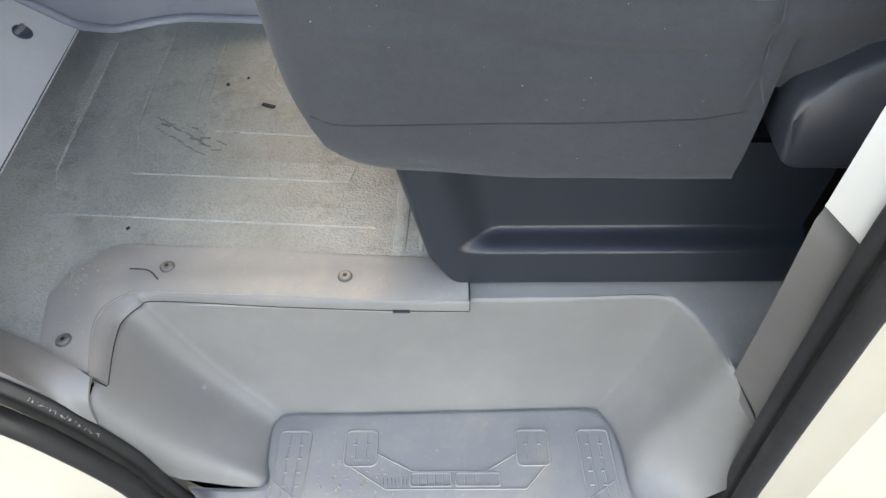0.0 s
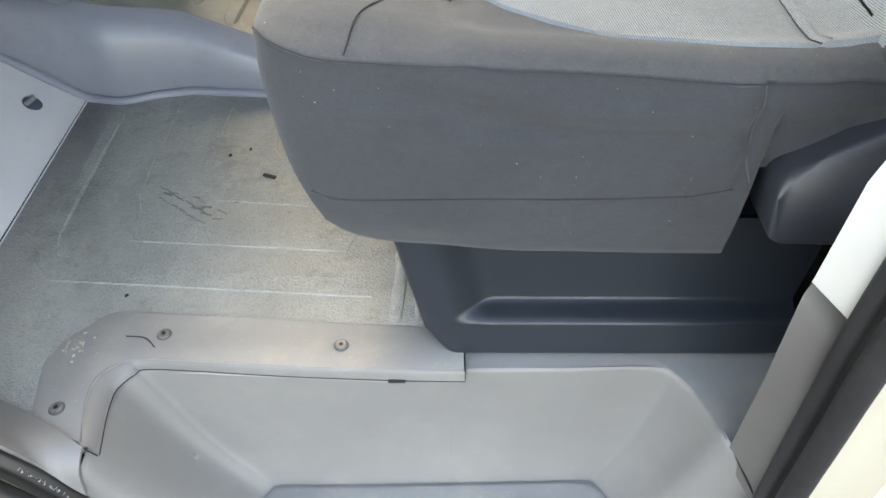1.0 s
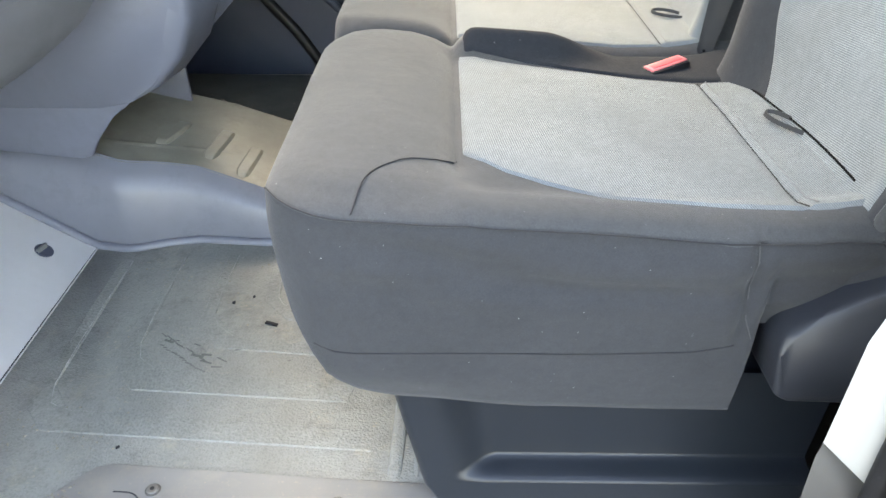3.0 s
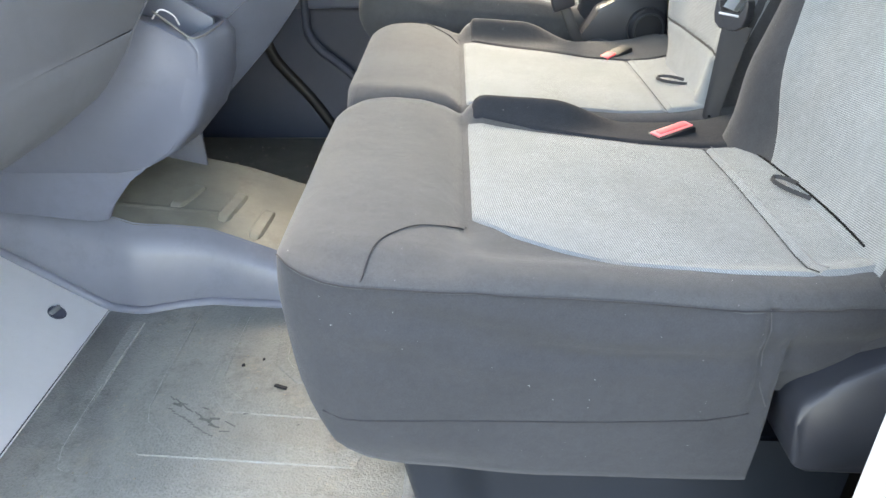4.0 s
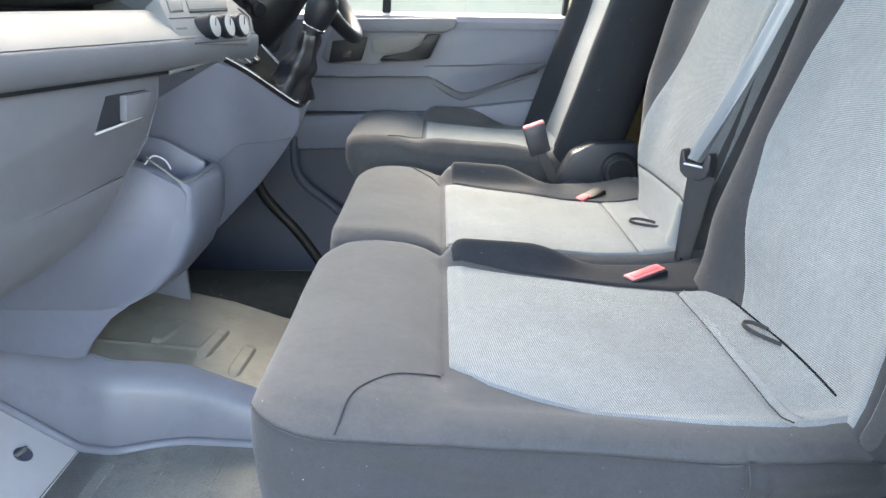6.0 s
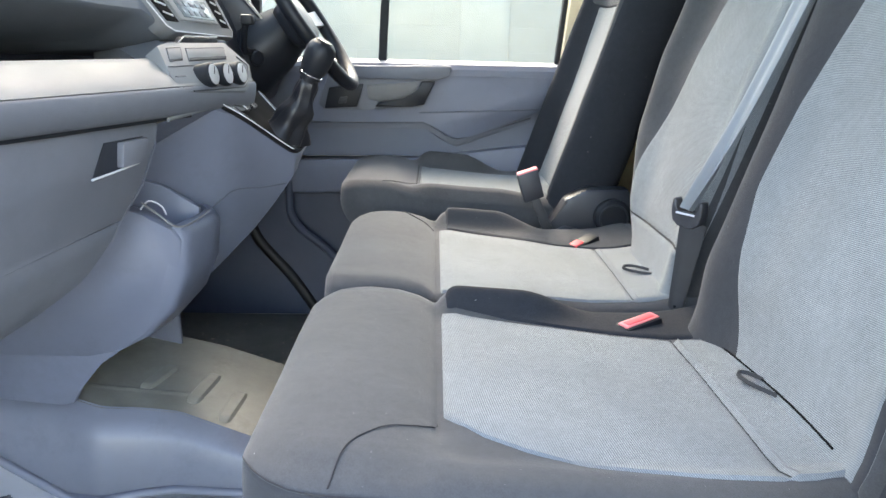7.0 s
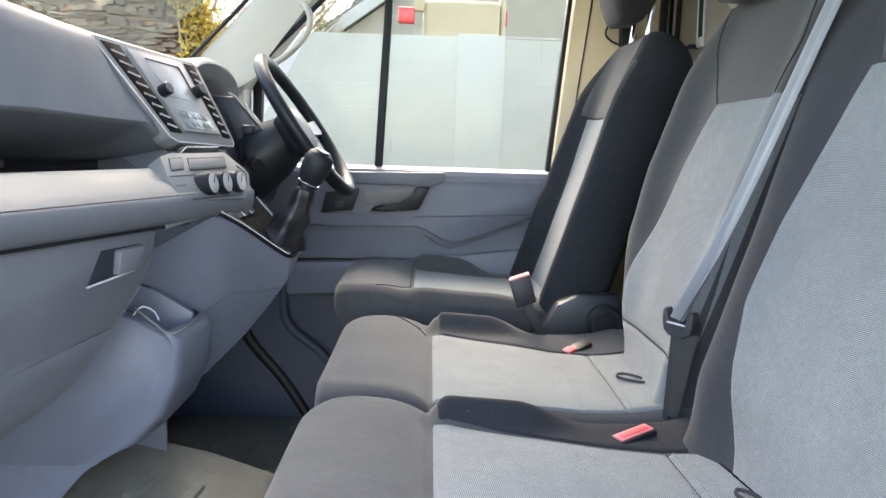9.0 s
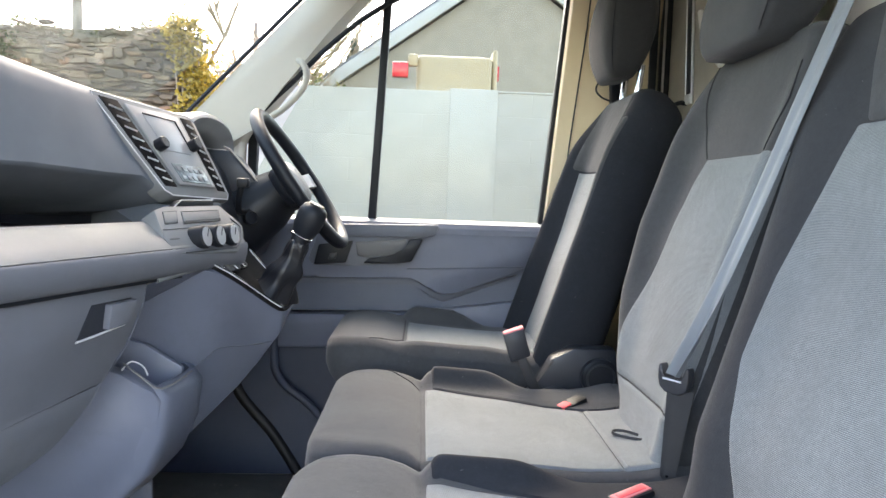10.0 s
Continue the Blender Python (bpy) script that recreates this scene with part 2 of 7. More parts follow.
M_LEATHER = plastic("gaiter_leather", (0.008, 0.009, 0.012), 0.38, 420, 0.8, 0.1)
M_GLASS = glass("window_glass")
M_DUST = simple("dried_mud", (0.30, 0.275, 0.225), 0.95, 0, 0.25, 200)


# ---------------------------------------------------------------- builders
def root_place(ob):
    while ob.parent:
        ob = ob.parent
    return ob.location.copy()


def thing(name, place, label, category, group="", kind=""):
    return_ob = new(name)
    return_ob.empty_display_size = 0.05
    return_ob.location = place
    return tagged(return_ob, label, category, group, kind)


def finish(bm, name, material, smooth=True, sharp=40):
    bmesh.ops.recalc_face_normals(bm, faces=bm.faces)
    me = bpy.data.meshes.new(name)
    bm.to_mesh(me)
    bm.free()
    me.materials.append(material)
    if smooth:
        me.shade_smooth()
        me.set_sharp_from_angle(angle=radians(sharp))
    return me


def part(name, bm, material, parent=None, label="", smooth=True, sharp=40):
    """Links a bmesh, made in world metres, as one mesh object under a thing or a part."""
    if parent is not None:
        bmesh.ops.translate(bm, verts=bm.verts, vec=-root_place(parent))
    ob = new(name, finish(bm, name, material, smooth, sharp))
    if parent is not None:
        ob.parent = parent
    if label:
        ob["label"] = label
    return ob


def solo(name, bm, material, label, category, group="", kind="", sharp=40):
    """A thing of one mesh, with its origin at the middle of its base."""
    xs = [v.co for v in bm.verts]
    base = Vector(((min(v.x for v in xs) + max(v.x for v in xs)) / 2, (min(v.y for v in xs) + max(v.y for v in xs)) / 2,
                   min(v.z for v in xs)))
    bmesh.ops.translate(bm, verts=bm.verts, vec=-base)
    ob = new(name, finish(bm, name, material, True, sharp))
    ob.location = base
    return tagged(ob, label, category, group, kind)


def join(*bms):
    out = bms[0]
    for b in bms[1:]:
        me = bpy.data.meshes.new("tmp")
        b.to_mesh(me)
        b.free()
        out.from_mesh(me)
        bpy.data.meshes.remove(me)
    return out


def loft(rings, closed=True, caps=True):
    """Skin through rings of equally many points."""
    bm = bmesh.new()
    vs = [[bm.verts.new(p) for p in r] for r in rings]
    n = len(rings[0])
    for a, b in zip(vs, vs[1:]):
        for i in range(n if closed else n - 1):
            j = (i + 1) % n
            bm.faces.new((a[i], a[j], b[j], b[i]))
    if caps and closed:
        bm.faces.new(vs[0][::-1])
        bm.faces.new(vs[-1])
    return bm


def prism(outline, axis, lo, hi, bevel=0.0, segs=2):
    """An outline (2D) drawn out along an axis from lo to hi; lo may be one value or one per corner."""
    def p3(a, b, c):
        return {"x": (c, a, b), "y": (a, c, b), "z": (a, b, c)}[axis]
    lows = lo if isinstance(lo, (list, tuple)) else [lo] * len(outline)
    highs = hi if isinstance(hi, (list, tuple)) else [hi] * len(outline)
    bm = loft([[p3(a, b, c) for (a, b), c in zip(outline, lows)], [p3(a, b, c) for (a, b), c in zip(outline, highs)]])
    if bevel:
        bmesh.ops.bevel(bm, geom=bm.edges[:], offset=bevel, segments=segs, profile=0.5, affect="EDGES", clamp_overlap=True)
    return bm


def box(x0, x1, y0, y1, z0, z1, bevel=0.0, segs=2):
    return prism([(x0, y0), (x1, y0), (x1, y1), (x0, y1)], "z", z0, z1, bevel, segs)


def tube(path, r, n=8, closed=False, flat=1.0):
    """A round bar along a path; r may be one radius or one per point."""
    pts = [Vector(p) for p in path]
    rs = r if isinstance(r, (list, tuple)) else [r] * len(pts)
    rings = []
    side = None
    for i, p in enumerate(pts):
        a = pts[i - 1] if (i or closed) else p
        b = pts[(i + 1) % len(pts)] if (i < len(pts) - 1 or closed) else p
        d = (b - a).normalized()
        if side is None:
            side = d.cross(Vector((0, 0, 1)) if abs(d.z) < 0.9 else Vector((0, 1, 0))).normalized()
        side = (side - d * side.dot(d)).normalized()
        up = d.cross(side)
        rings.append([p + rs[i] * (side * math.cos(2 * math.pi * k / n) + flat * up * math.sin(2 * math.pi * k / n)) for k in range(n)])
    if closed:
        rings.append(rings[0])
    bm = loft(rings, True, not closed)
    bmesh.ops.remove_doubles(bm, verts=bm.verts, dist=1e-6)
    return bm


def smooth_path(pts, n=8, closed=False):
    """A curve through the points (Catmull-Rom)."""
    P = [Vector(p) for p in pts]
    out = []
    m = len(P)
    for i in range(m if closed else m - 1):
        if closed:
            a, b, c, d = P[i - 1], P[i], P[(i + 1) % m], P[(i + 2) % m]
        else:
            a, b, c, d = P[max(i - 1, 0)], P[i], P[i + 1], P[min(i + 2, m - 1)]
        for k in range(n):
            t = k / n
            out.append(0.5 * ((2 * b) + (c - a) * t + (2 * a - 5 * b + 4 * c - d) * t * t + (3 * b - a - 3 * c + d) * t ** 3))
    if not closed:
        out.append(P[-1])
    return out


def disc(centre, axis, r, h, n=24, bevel=0.0, r2=None):
    """A short round drum from centre along axis."""
    a = Vector(axis).normalized()
    u = a.orthogonal().normalized()
    w = a.cross(u)
    c = Vector(centre)
    r2 = r if r2 is None else r2
    rows = [(0, r), (h - bevel, r2), (h, r2 - bevel)] if bevel else [(0, r), (h, r2)]
    return loft([[c + a * z + q * (u * math.cos(2 * math.pi * k / n) + w * math.sin(2 * math.pi * k / n)) for k in range(n)]
                 for z, q in rows])


def grid(fn, nu, nv, thick=0.0):
    """A surface fn(u, v), u and v from 0 to 1, with an optional back at thick along its normal."""
    bm = bmesh.new()
    vs = [[bm.verts.new(fn(i / nu, j / nv)) for j in range(nv + 1)] for i in range(nu + 1)]
    for i in range(nu):
        for j in range(nv):
            bm.faces.new((vs[i][j], vs[i + 1][j], vs[i + 1][j + 1], vs[i][j + 1]))
    if thick:
        bmesh.ops.recalc_face_normals(bm, faces=bm.faces)
        bmesh.ops.solidify(bm, geom=bm.faces[:], thickness=thick)
    return bm


def lerp(a, b, t):
    return a + (b - a) * t


def table(x, rows):
    """Piecewise linear value at x from rows of (x, value)."""
    if x <= rows[0][0]:
        return rows[0][1]
    for (a, va), (b, vb) in zip(rows, rows[1:]):
        if x <= b:
            return va + (vb - va) * (x - a) / (b - a)
    return rows[-1][1]


def sstep(a, b, x):
    t = min(1, max(0, (x - a) / (b - a)))
    return t * t * (3 - 2 * t)


# ================================================================ the cab's floor and step
floor = thing("floor", (-0.2, 0.9, 0.0), "grey moulded cab floor with a worn rubber mat", "floor", kind="structure")
part("floor_pan", join(box(-0.72, 0.74, 0.612, 2.16, -0.06, -0.006), box(-0.98, -0.50, 0.52, 0.612, -0.06, -0.006)), M_DARK, floor)

# rubber mat: a sheet with a rolled edge against the kick panel and low raised lines
mat_outline = [(-0.70, 0.47), (-0.50, 0.47), (-0.50, 0.60), (-0.46, 0.65), (-0.32, 0.648), (-0.075, 0.635), (-0.03, 0.635),
               (-0.03, 1.235), (-0.36, 1.225), (-0.50, 1.235), (-0.60, 1.212), (-0.70, 1.205)]
rubber_mat = part("rubber_mat", prism(mat_outline, "z", -0.004, 0.008, 0.002), M_MAT, floor, "green-grey rubber floor mat with dried mud and scuffs")


rngm = random.Random(9)


def band(outer, inner, h=0.0017, z=0.0078):
    """A low raised strip of the mat between two polylines, with sloping edges."""
    rings = []
    for (ax_, ay), (bx, by) in zip(outer, inner):
        a_, b_ = Vector((ax_, ay, z)), Vector((bx, by, z))
        d = (b_ - a_).normalized() * 0.0022
        up = Vector((0, 0, h))
        rings.append([a_, a_ + d + up, a_.lerp(b_, 0.5) + up * 1.05, b_ - d + up, b_, a_.lerp(b_, 0.5) - up])
    return loft(rings)


M_SCUFF = simple("black_scuff", (0.125, 0.128, 0.122), 0.6, 0, 0.3, 300)
bands = [
    ([(-0.640, 1.159), (-0.635, 0.772), (-0.596, 0.728), (-0.109, 0.697)], [(-0.612, 1.153), (-0.613, 0.822), (-0.571, 0.770), (-0.112, 0.735)]),
    ([(-0.528, 1.161), (-0.531, 0.855), (-0.494, 0.811), (-0.155, 0.790)], [(-0.512, 1.178), (-0.513, 0.919), (-0.473, 0.862), (-0.145, 0.826)]),
    ([(-0.433, 1.178), (-0.433, 0.965), (-0.386, 0.908), (-0.18, 0.890)], [(-0.410, 1.178), (-0.410, 0.997), (-0.364, 0.940), (-0.18, 0.922)]),
    ([(-0.341, 1.163), (-0.330, 1.032), (-0.282, 0.983), (-0.17, 0.968)], [(-0.312, 1.163), (-0.306, 1.046), (-0.266, 1.006), (-0.17, 0.992)]),
]
for o_, i_ in bands:
    part("mat_band", band(o_, i_), M_BAND, rubber_mat, sharp=20)
    part("band_edge", tube(smooth_path([(x_ - 0.0015, y_, 0.0094) for x_, y_ in i_[:3]], 3), 0.0009, 5), M_EDGE, rubber_mat)
# dark scuffs of a boot sole
sole = []
for k in range(22):
    row = k % 2
    x0, y0 = -0.488 + 0.0042 * k + rngm.uniform(-0.003, 0.003), 0.945 - 0.0030 * k - 0.026 * row
    l_ = rngm.uniform(0.007, 0.016)
    sole.append(tube([(x0, y0, 0.0083), (x0 + l_, y0 - l_ * (0.35 if row else 0.9), 0.0083)], rngm.uniform(0.0008, 0.0016), 5, flat=0.3))
for k in range(16):
    x0, y0, a0 = rngm.gauss(-0.40, 0.05), rngm.gauss(0.90, 0.02), rngm.uniform(-0.6, 0.6)
    l_ = rngm.uniform(0.006, 0.022)
    sole.append(tube([(x0, y0, 0.0083), (x0 + l_ * math.cos(a0), y0 + l_ * math.sin(a0), 0.0084)], rngm.uniform(0.001, 0.003), 5, flat=0.2))
part("sole_mark", join(*sole), M_SCUFF, rubber_mat, "dark boot scuff")
part("mat_gap", tube([(-0.7015, 0.47, 0.0105), (-0.7015, 1.205, 0.0095)], 0.0014, 6), M_DARK, floor)
# rolled mat edge beside the seat box
part("mat_edge", join(tube([(-0.076, 0.615, -0.010), (-0.073, 0.662, 0.003), (-0.066, 0.80, 0.008), (-0.06, 1.2, 0.008)], 0.012, 8, flat=0.8),
                      tube([(-0.044, 0.615, -0.012), (-0.041, 0.66, 0.003), (-0.036, 1.2, 0.010)], 0.007, 8)), M_MAT, rubber_mat)
rngd = random.Random(4)


def crumb(x, y, z, r, rng):
    bm = bmesh.new()
    bmesh.ops.create_icosphere(bm, subdivisions=1, radius=r)
    for v in bm.verts:
        v.co = Vector((v.co.x * rng.uniform(0.7, 1.5), v.co.y * rng.uniform(0.7, 1.5), v.co.z * 0.45)) * rng.uniform(0.8, 1.2)
    bmesh.ops.translate(bm, verts=bm.verts, vec=(x, y, z))
    return bm


bits = []
for i in range(150):
    x, y = rngd.uniform(-0.68, -0.10), rngd.uniform(0.68, 1.18)
    if rngd.random() < 0.5:
        x, y = rngd.gauss(-0.55, 0.07), rngd.gauss(0.70, 0.06)
    if -0.69 < x < -0.05 and y > 0.69 + max(0, -(x + 0.3)) * 0.0:
        bits.append(crumb(x, y, 0.0085, rngd.uniform(0.0008, 0.0022), rngd))
tagged(part("floor_crumbs", join(*bits), M_DUST, rubber_mat), kind="stuff")


def turned(bm, place, angle):
    bm.transform(Matrix.Translation(place) @ Matrix.Rotation(angle, 4, "Z"))
    return bm


dark_bits = [crumb(x, y, 0.0085, r, rngd) for x, y, r in ((-0.386, 1.03, 0.004), (-0.353, 1.048, 0.003), (-0.42, 1.10, 0.003), (-0.47, 0.70, 0.003))]
dark_bits.append(turned(box(-0.012, 0.012, -0.0035, 0.0035, 0, 0.003, 0.001), (-0.306, 0.972, 0.008), -0.35))
tagged(part("dark_debris", join(*dark_bits), M_BLACK, rubber_mat), kind="stuff")

# step well: rim, wall and sunken tread
RIM = [(-0.490, 0.432, -0.14), (-0.462, 0.428, -0.045), (-0.447, 0.450, -0.008), (-0.443, 0.546, -0.010), (-0.427, 0.572, -0.011), (-0.398, 0.585, -0.012),
       (-0.23, 0.581, -0.012), (-0.08, 0.578, -0.010), (0.0, 0.578, -0.006), (0.022, 0.578, -0.004), (0.16, 0.580, -0.004), (0.288, 0.582, -0.004),
       (0.323, 0.555, -0.004), (0.342, 0.512, -0.004), (0.358, 0.462, -0.006), (0.424, 0.440, -0.116), (0.475, 0.432, -0.24)]
FOOT = [(-0.405, 0.425, -0.25), (-0.290, 0.425, -0.283), (-0.288, 0.47, -0.283), (-0.288, 0.515, -0.283), (-0.280, 0.535, -0.283), (-0.262, 0.545, -0.283),
        (-0.18, 0.545, -0.283), (-0.08, 0.547, -0.283), (0.0, 0.549, -0.283), (0.02, 0.549, -0.283), (0.12, 0.551, -0.283), (0.225, 0.553, -0.283),
        (0.246, 0.545, -0.283), (0.262, 0.515, -0.283), (0.272, 0.47, -0.283), (0.274, 0.425, -0.283), (0.292, 0.380, -0.283)]
rim_s, foot_s = smooth_path(RIM, 5), smooth_path(FOOT, 5)


def well_ring(t):
    out = []
    for a, b in zip(rim_s, foot_s):
        k = t
        p = Vector((lerp(a.x, b.x, k), lerp(a.y, b.y, k), lerp(a.z, b.z, t)))
        # the wall hollows a little and turns into the tread with a round foot
        p.z += -0.022 * math.sin(math.pi * t) ** 2
        mid = Vector((-0.01, 0.36, p.z))
        p += (p - mid).normalized() * 0.012 * math.sin(math.pi * min(1, t * 1.0))
        # small round at the rim
        p += (p - mid).normalized() * 0.0045 * (1 - min(1, t / 0.025)) ** 2
        out.append(p)
    return out


steps = [0, 0.006, 0.014, 0.025, 0.05, 0.1, 0.2, 0.35, 0.5, 0.65, 0.8, 0.88, 0.94, 0.975, 1.0]
well = thing("step", (0.0, 0.45, -0.3), "grey moulded plastic entry step well with a muddy ribbed tread", "step", kind="structure")
part("well_wall", loft([well_ring(t) for t in steps], False, False), M_STEP_DIM, well, sharp=70)
foot_poly = [(p.x, p.y) for p in foot_s] + [(0.31, 0.35), (-0.33, 0.35)]
# flat tread in the lightened tone, with more dirt
part("tread", prism(foot_poly, "z", -0.31, -0.2825), M_SILL_LIT, well)
plateau = [(p.x * 0.985, p.y - 0.006) for p in foot_s] + [(0.30, 0.352), (-0.32, 0.352)]
part("tread_plateau", prism(plateau, "z", -0.286, -0.2785, 0.003, 3), M_SILL_LIT, well, sharp=60)


def rrect(x0, x1, y0, y1, z, r=0.008, w=0.0020, skew=0.0):
    pts = []
    for cx, cy, a0 in ((x1 - r, y1 - r, 0), (x0 + r, y1 - r, 90), (x0 + r, y0 + r, 180), (x1 - r, y0 + r, 270)):
        for k in range(4):
            a = radians(a0 + k * 30)
            pts.append((cx + r * math.cos(a) + skew * (cy - y1), cy + r * math.sin(a), z))
    return tube(pts, w, 5, True, flat=0.9)


ZT = -0.2780
treads = []
for x0, x1, y0, sk in ((-0.272, -0.222, 0.38, 0.05), (-0.166, -0.116, 0.455, 0.02), (0.104, 0.155, 0.455, -0.02), (0.202, 0.252, 0.36, -0.06)):
    treads.append(rrect(x0, x1, y0, 0.513, ZT, skew=sk))
    for i in range(1, 3):
        xx = lerp(x0, x1, i / 3)
        treads.append(tube([(xx, 0.506, ZT), (xx + sk * (y0 + 0.01 - 0.513), y0 + 0.01, ZT)], 0.0013, 5))
    yy = 0.49
    while yy > y0 + 0.02:
        treads.append(tube([(x0 + 0.012, yy, ZT), (x0 + 0.018, yy, ZT)], 0.002, 5))
        treads.append(tube([(x1 - 0.018, yy, ZT), (x1 - 0.012, yy, ZT)], 0.002, 5))
        yy -= 0.022
for path in ([(-0.116, 0.475), (-0.06, 0.446), (0.055, 0.446), (0.104, 0.475)], [(-0.166, 0.46), (-0.10, 0.418), (0.115, 0.418), (0.155, 0.462)],
             [(0.252, 0.43), (0.20, 0.395), (0.12, 0.36)], [(-0.272, 0.43), (-0.22, 0.39), (-0.14, 0.36)]):
    treads.append(tube([(a, b, ZT) for a, b in path], 0.0014, 5))
for x0, x1 in ((-0.062, 0.0), (0.008, 0.075)):
    treads.append(rrect(x0, x1, 0.423, 0.443, ZT, 0.003))
    for k in range(1, 5):
        xx = lerp(x0, x1, k / 5)
        treads.append(tube([(xx, 0.425, ZT), (xx, 0.441, ZT)], 0.0013, 5))
for k in range(7):
    treads.append(tube([(-0.105 + k * 0.006, 0.423, ZT), (-0.105 + k * 0.006, 0.436, ZT)], 0.0013, 5))
part("tread_pattern", join(*treads), M_SILL_LIT, well, sharp=60)
mud = []
for i in range(260):
    x, y = rngd.gauss(-0.13, 0.06), rngd.gauss(0.42, 0.035)
    if -0.27 < x < 0.25 and 0.31 < y < 0.53:
        mud.append(crumb(x, y, ZT, rngd.uniform(0.0006, 0.002), rngd))
tagged(part("dried_mud", join(*mud), M_DUST, well), kind="stuff")
part("dent", crumb(-0.3655, 0.5265, -0.1515, 0.0042, rngd), M_SILL_LIT, well)

# floor ledge between the well and the seat box
ledge_rim = [Vector((-0.02, 0.582, -0.006))] + [p + Vector((0.0, 0.004, 0.0)) for p in rim_s if p.x > -0.005 and p.y > 0.461]


def ledge_point(u, v):
    i = round(u * (len(ledge_rim) - 1))
    p = ledge_rim[i]
    q = Vector((lerp(-0.02, 0.30, u / 0.75), 0.64, -0.003)) if u < 0.75 else Vector((0.30, 0.64, -0.003)).lerp(Vector((0.52, 0.60, -0.003)), (u - 0.75) / 0.25)
    w = p.lerp(q, v)
    w.z = lerp(p.z, -0.003, min(1, v * 3))
    return w


part("ledge", grid(ledge_point, len(ledge_rim) - 1, 16), M_SILL_LIT, well, sharp=60)

# screwed entry trim round the front of the well
entry_trim = thing("entry_trim", (-0.25, 0.62, 0.0), "pale grey screwed-down entry trim plate, scuffed and muddy", "trim", kind="structure")
plate = [(-0.530, 0.500), (-0.546, 0.583), (-0.528, 0.620), (-0.486, 0.666), (-0.462, 0.672), (-0.322, 0.660), (-0.034, 0.645), (0.024, 0.628), (0.024, 0.568),
         (-0.08, 0.570), (-0.23, 0.5775), (-0.410, 0.589), (-0.440, 0.583), (-0.463, 0.564), (-0.470, 0.538), (-0.464, 0.50), (-0.450, 0.458), (-0.50, 0.480)]
part("plate", prism(plate, "z", -0.02, 0.010, 0.003), M_SILL_LIT, entry_trim)
inner = [(-0.450, 0.458, 0.0102), (-0.464, 0.50, 0.0102), (-0.470, 0.538, 0.0102), (-0.463, 0.564, 0.0102), (-0.440, 0.583, 0.0102), (-0.410, 0.589, 0.0102),
         (-0.23, 0.5775, 0.0102), (-0.08, 0.570, 0.0102), (0.024, 0.568, 0.0102)]
outer = [(-0.434, 0.456, -0.008), (-0.441, 0.50, -0.007), (-0.443, 0.530, -0.006), (-0.441, 0.550, -0.006), (-0.425, 0.573, -0.007), (-0.400, 0.583, -0.008),
         (-0.23, 0.5725, -0.008), (-0.08, 0.566, -0.008), (0.024, 0.564, -0.008)]
i_s, o_s = smooth_path(inner, 4), smooth_path(outer, 4)


def lip_point(u, v):
    i = round(u * (len(i_s) - 1))
    a, b = i_s[i], o_s[i]
    p = a.lerp(b, v)
    # rounded shoulder, then a steep face
    p.z = lerp(a.z, b.z, 1 - math.sqrt(max(0.0, 1 - v * v)) * (1 - 0.15 * v))
    return p


# same piece as the plate, dimmed in colour where its steep face catches light
part("lip", grid(lip_point, len(i_s) - 1, 10), M_STEP_DIM, entry_trim, sharp=50)
# shadow line of the joint under the lip, drawn as a black tube
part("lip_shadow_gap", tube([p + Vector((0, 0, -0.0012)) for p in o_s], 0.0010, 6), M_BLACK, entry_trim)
part("end_gap", tube([(-0.4505, 0.4565, 0.0100), (-0.444, 0.4548, 0.0035), (-0.4345, 0.4535, -0.0075)], 0.0010, 6), M_BLACK, entry_trim)
part("end_gap", tube([(0.0245, 0.600, 0.0085), (0.0245, 0.569, 0.0085), (0.0245, 0.5645, -0.008)], 0.0010, 6), M_BLACK, entry_trim)
part("joint_tab", box(-0.080, -0.056, 0.5645, 0.5665, -0.014, -0.0064, 0.0006), M_BLACK, entry_trim)
for x, y in ((-0.395, 0.628), (-0.146, 0.610), (-0.500, 0.510)):
    screw = part("screw", disc((x, y, 0.0098), (0, 0, 1), 0.0104, 0.0018, 24, 0.0012), M_TRIM, entry_trim, "dark recessed screw cup")
    part("screw_head", disc((x, y, 0.0115), (0, 0, 1), 0.0080, 0.0024, 20, 0.001), M_STEEL, screw)
    part("socket", disc((x, y, 0.0130), (0, 0, 1), 0.0032, 0.0012, 6), M_BLACK, screw)
part("scuff", tube(smooth_path([(-0.447, 0.625, 0.0102), (-0.42, 0.622, 0.0104), (-0.402, 0.606, 0.0102)], 5), 0.0012, 5, flat=0.3), M_DARK, entry_trim)
part("smear", join(*[crumb(-0.515 + rngd.gauss(0, 0.012), 0.605 + rngd.gauss(0, 0.012), 0.0102, rngd.uniform(0.001, 0.0026), rngd) for _ in range(35)]), M_DUST, entry_trim)

# lower front pillar trim beside the well
front_trim = thing("sill_trim", (-0.6, 0.5, 0.0), "grey lower door pillar trim beside the entry step", "trim", kind="structure")
SILL_BACK = [(0.0, (-0.80, 0.625, 0.0112)), (0.45, (-0.62, 0.5375, 0.0112)), (0.75, (-0.515, 0.490, 0.0112)), (0.93, (-0.465, 0.4655, 0.0112)), (1.0, (-0.4470, 0.4570, 0.0085))]
SILL_FRONT = [(0.0, (-0.70, 0.426, 0.33)), (0.3, (-0.595, 0.426, 0.168)), (0.55, (-0.522, 0.427, 0.066)), (0.8, (-0.486, 0.427, 0.002)), (1.0, (-0.4540, 0.428, -0.052))]


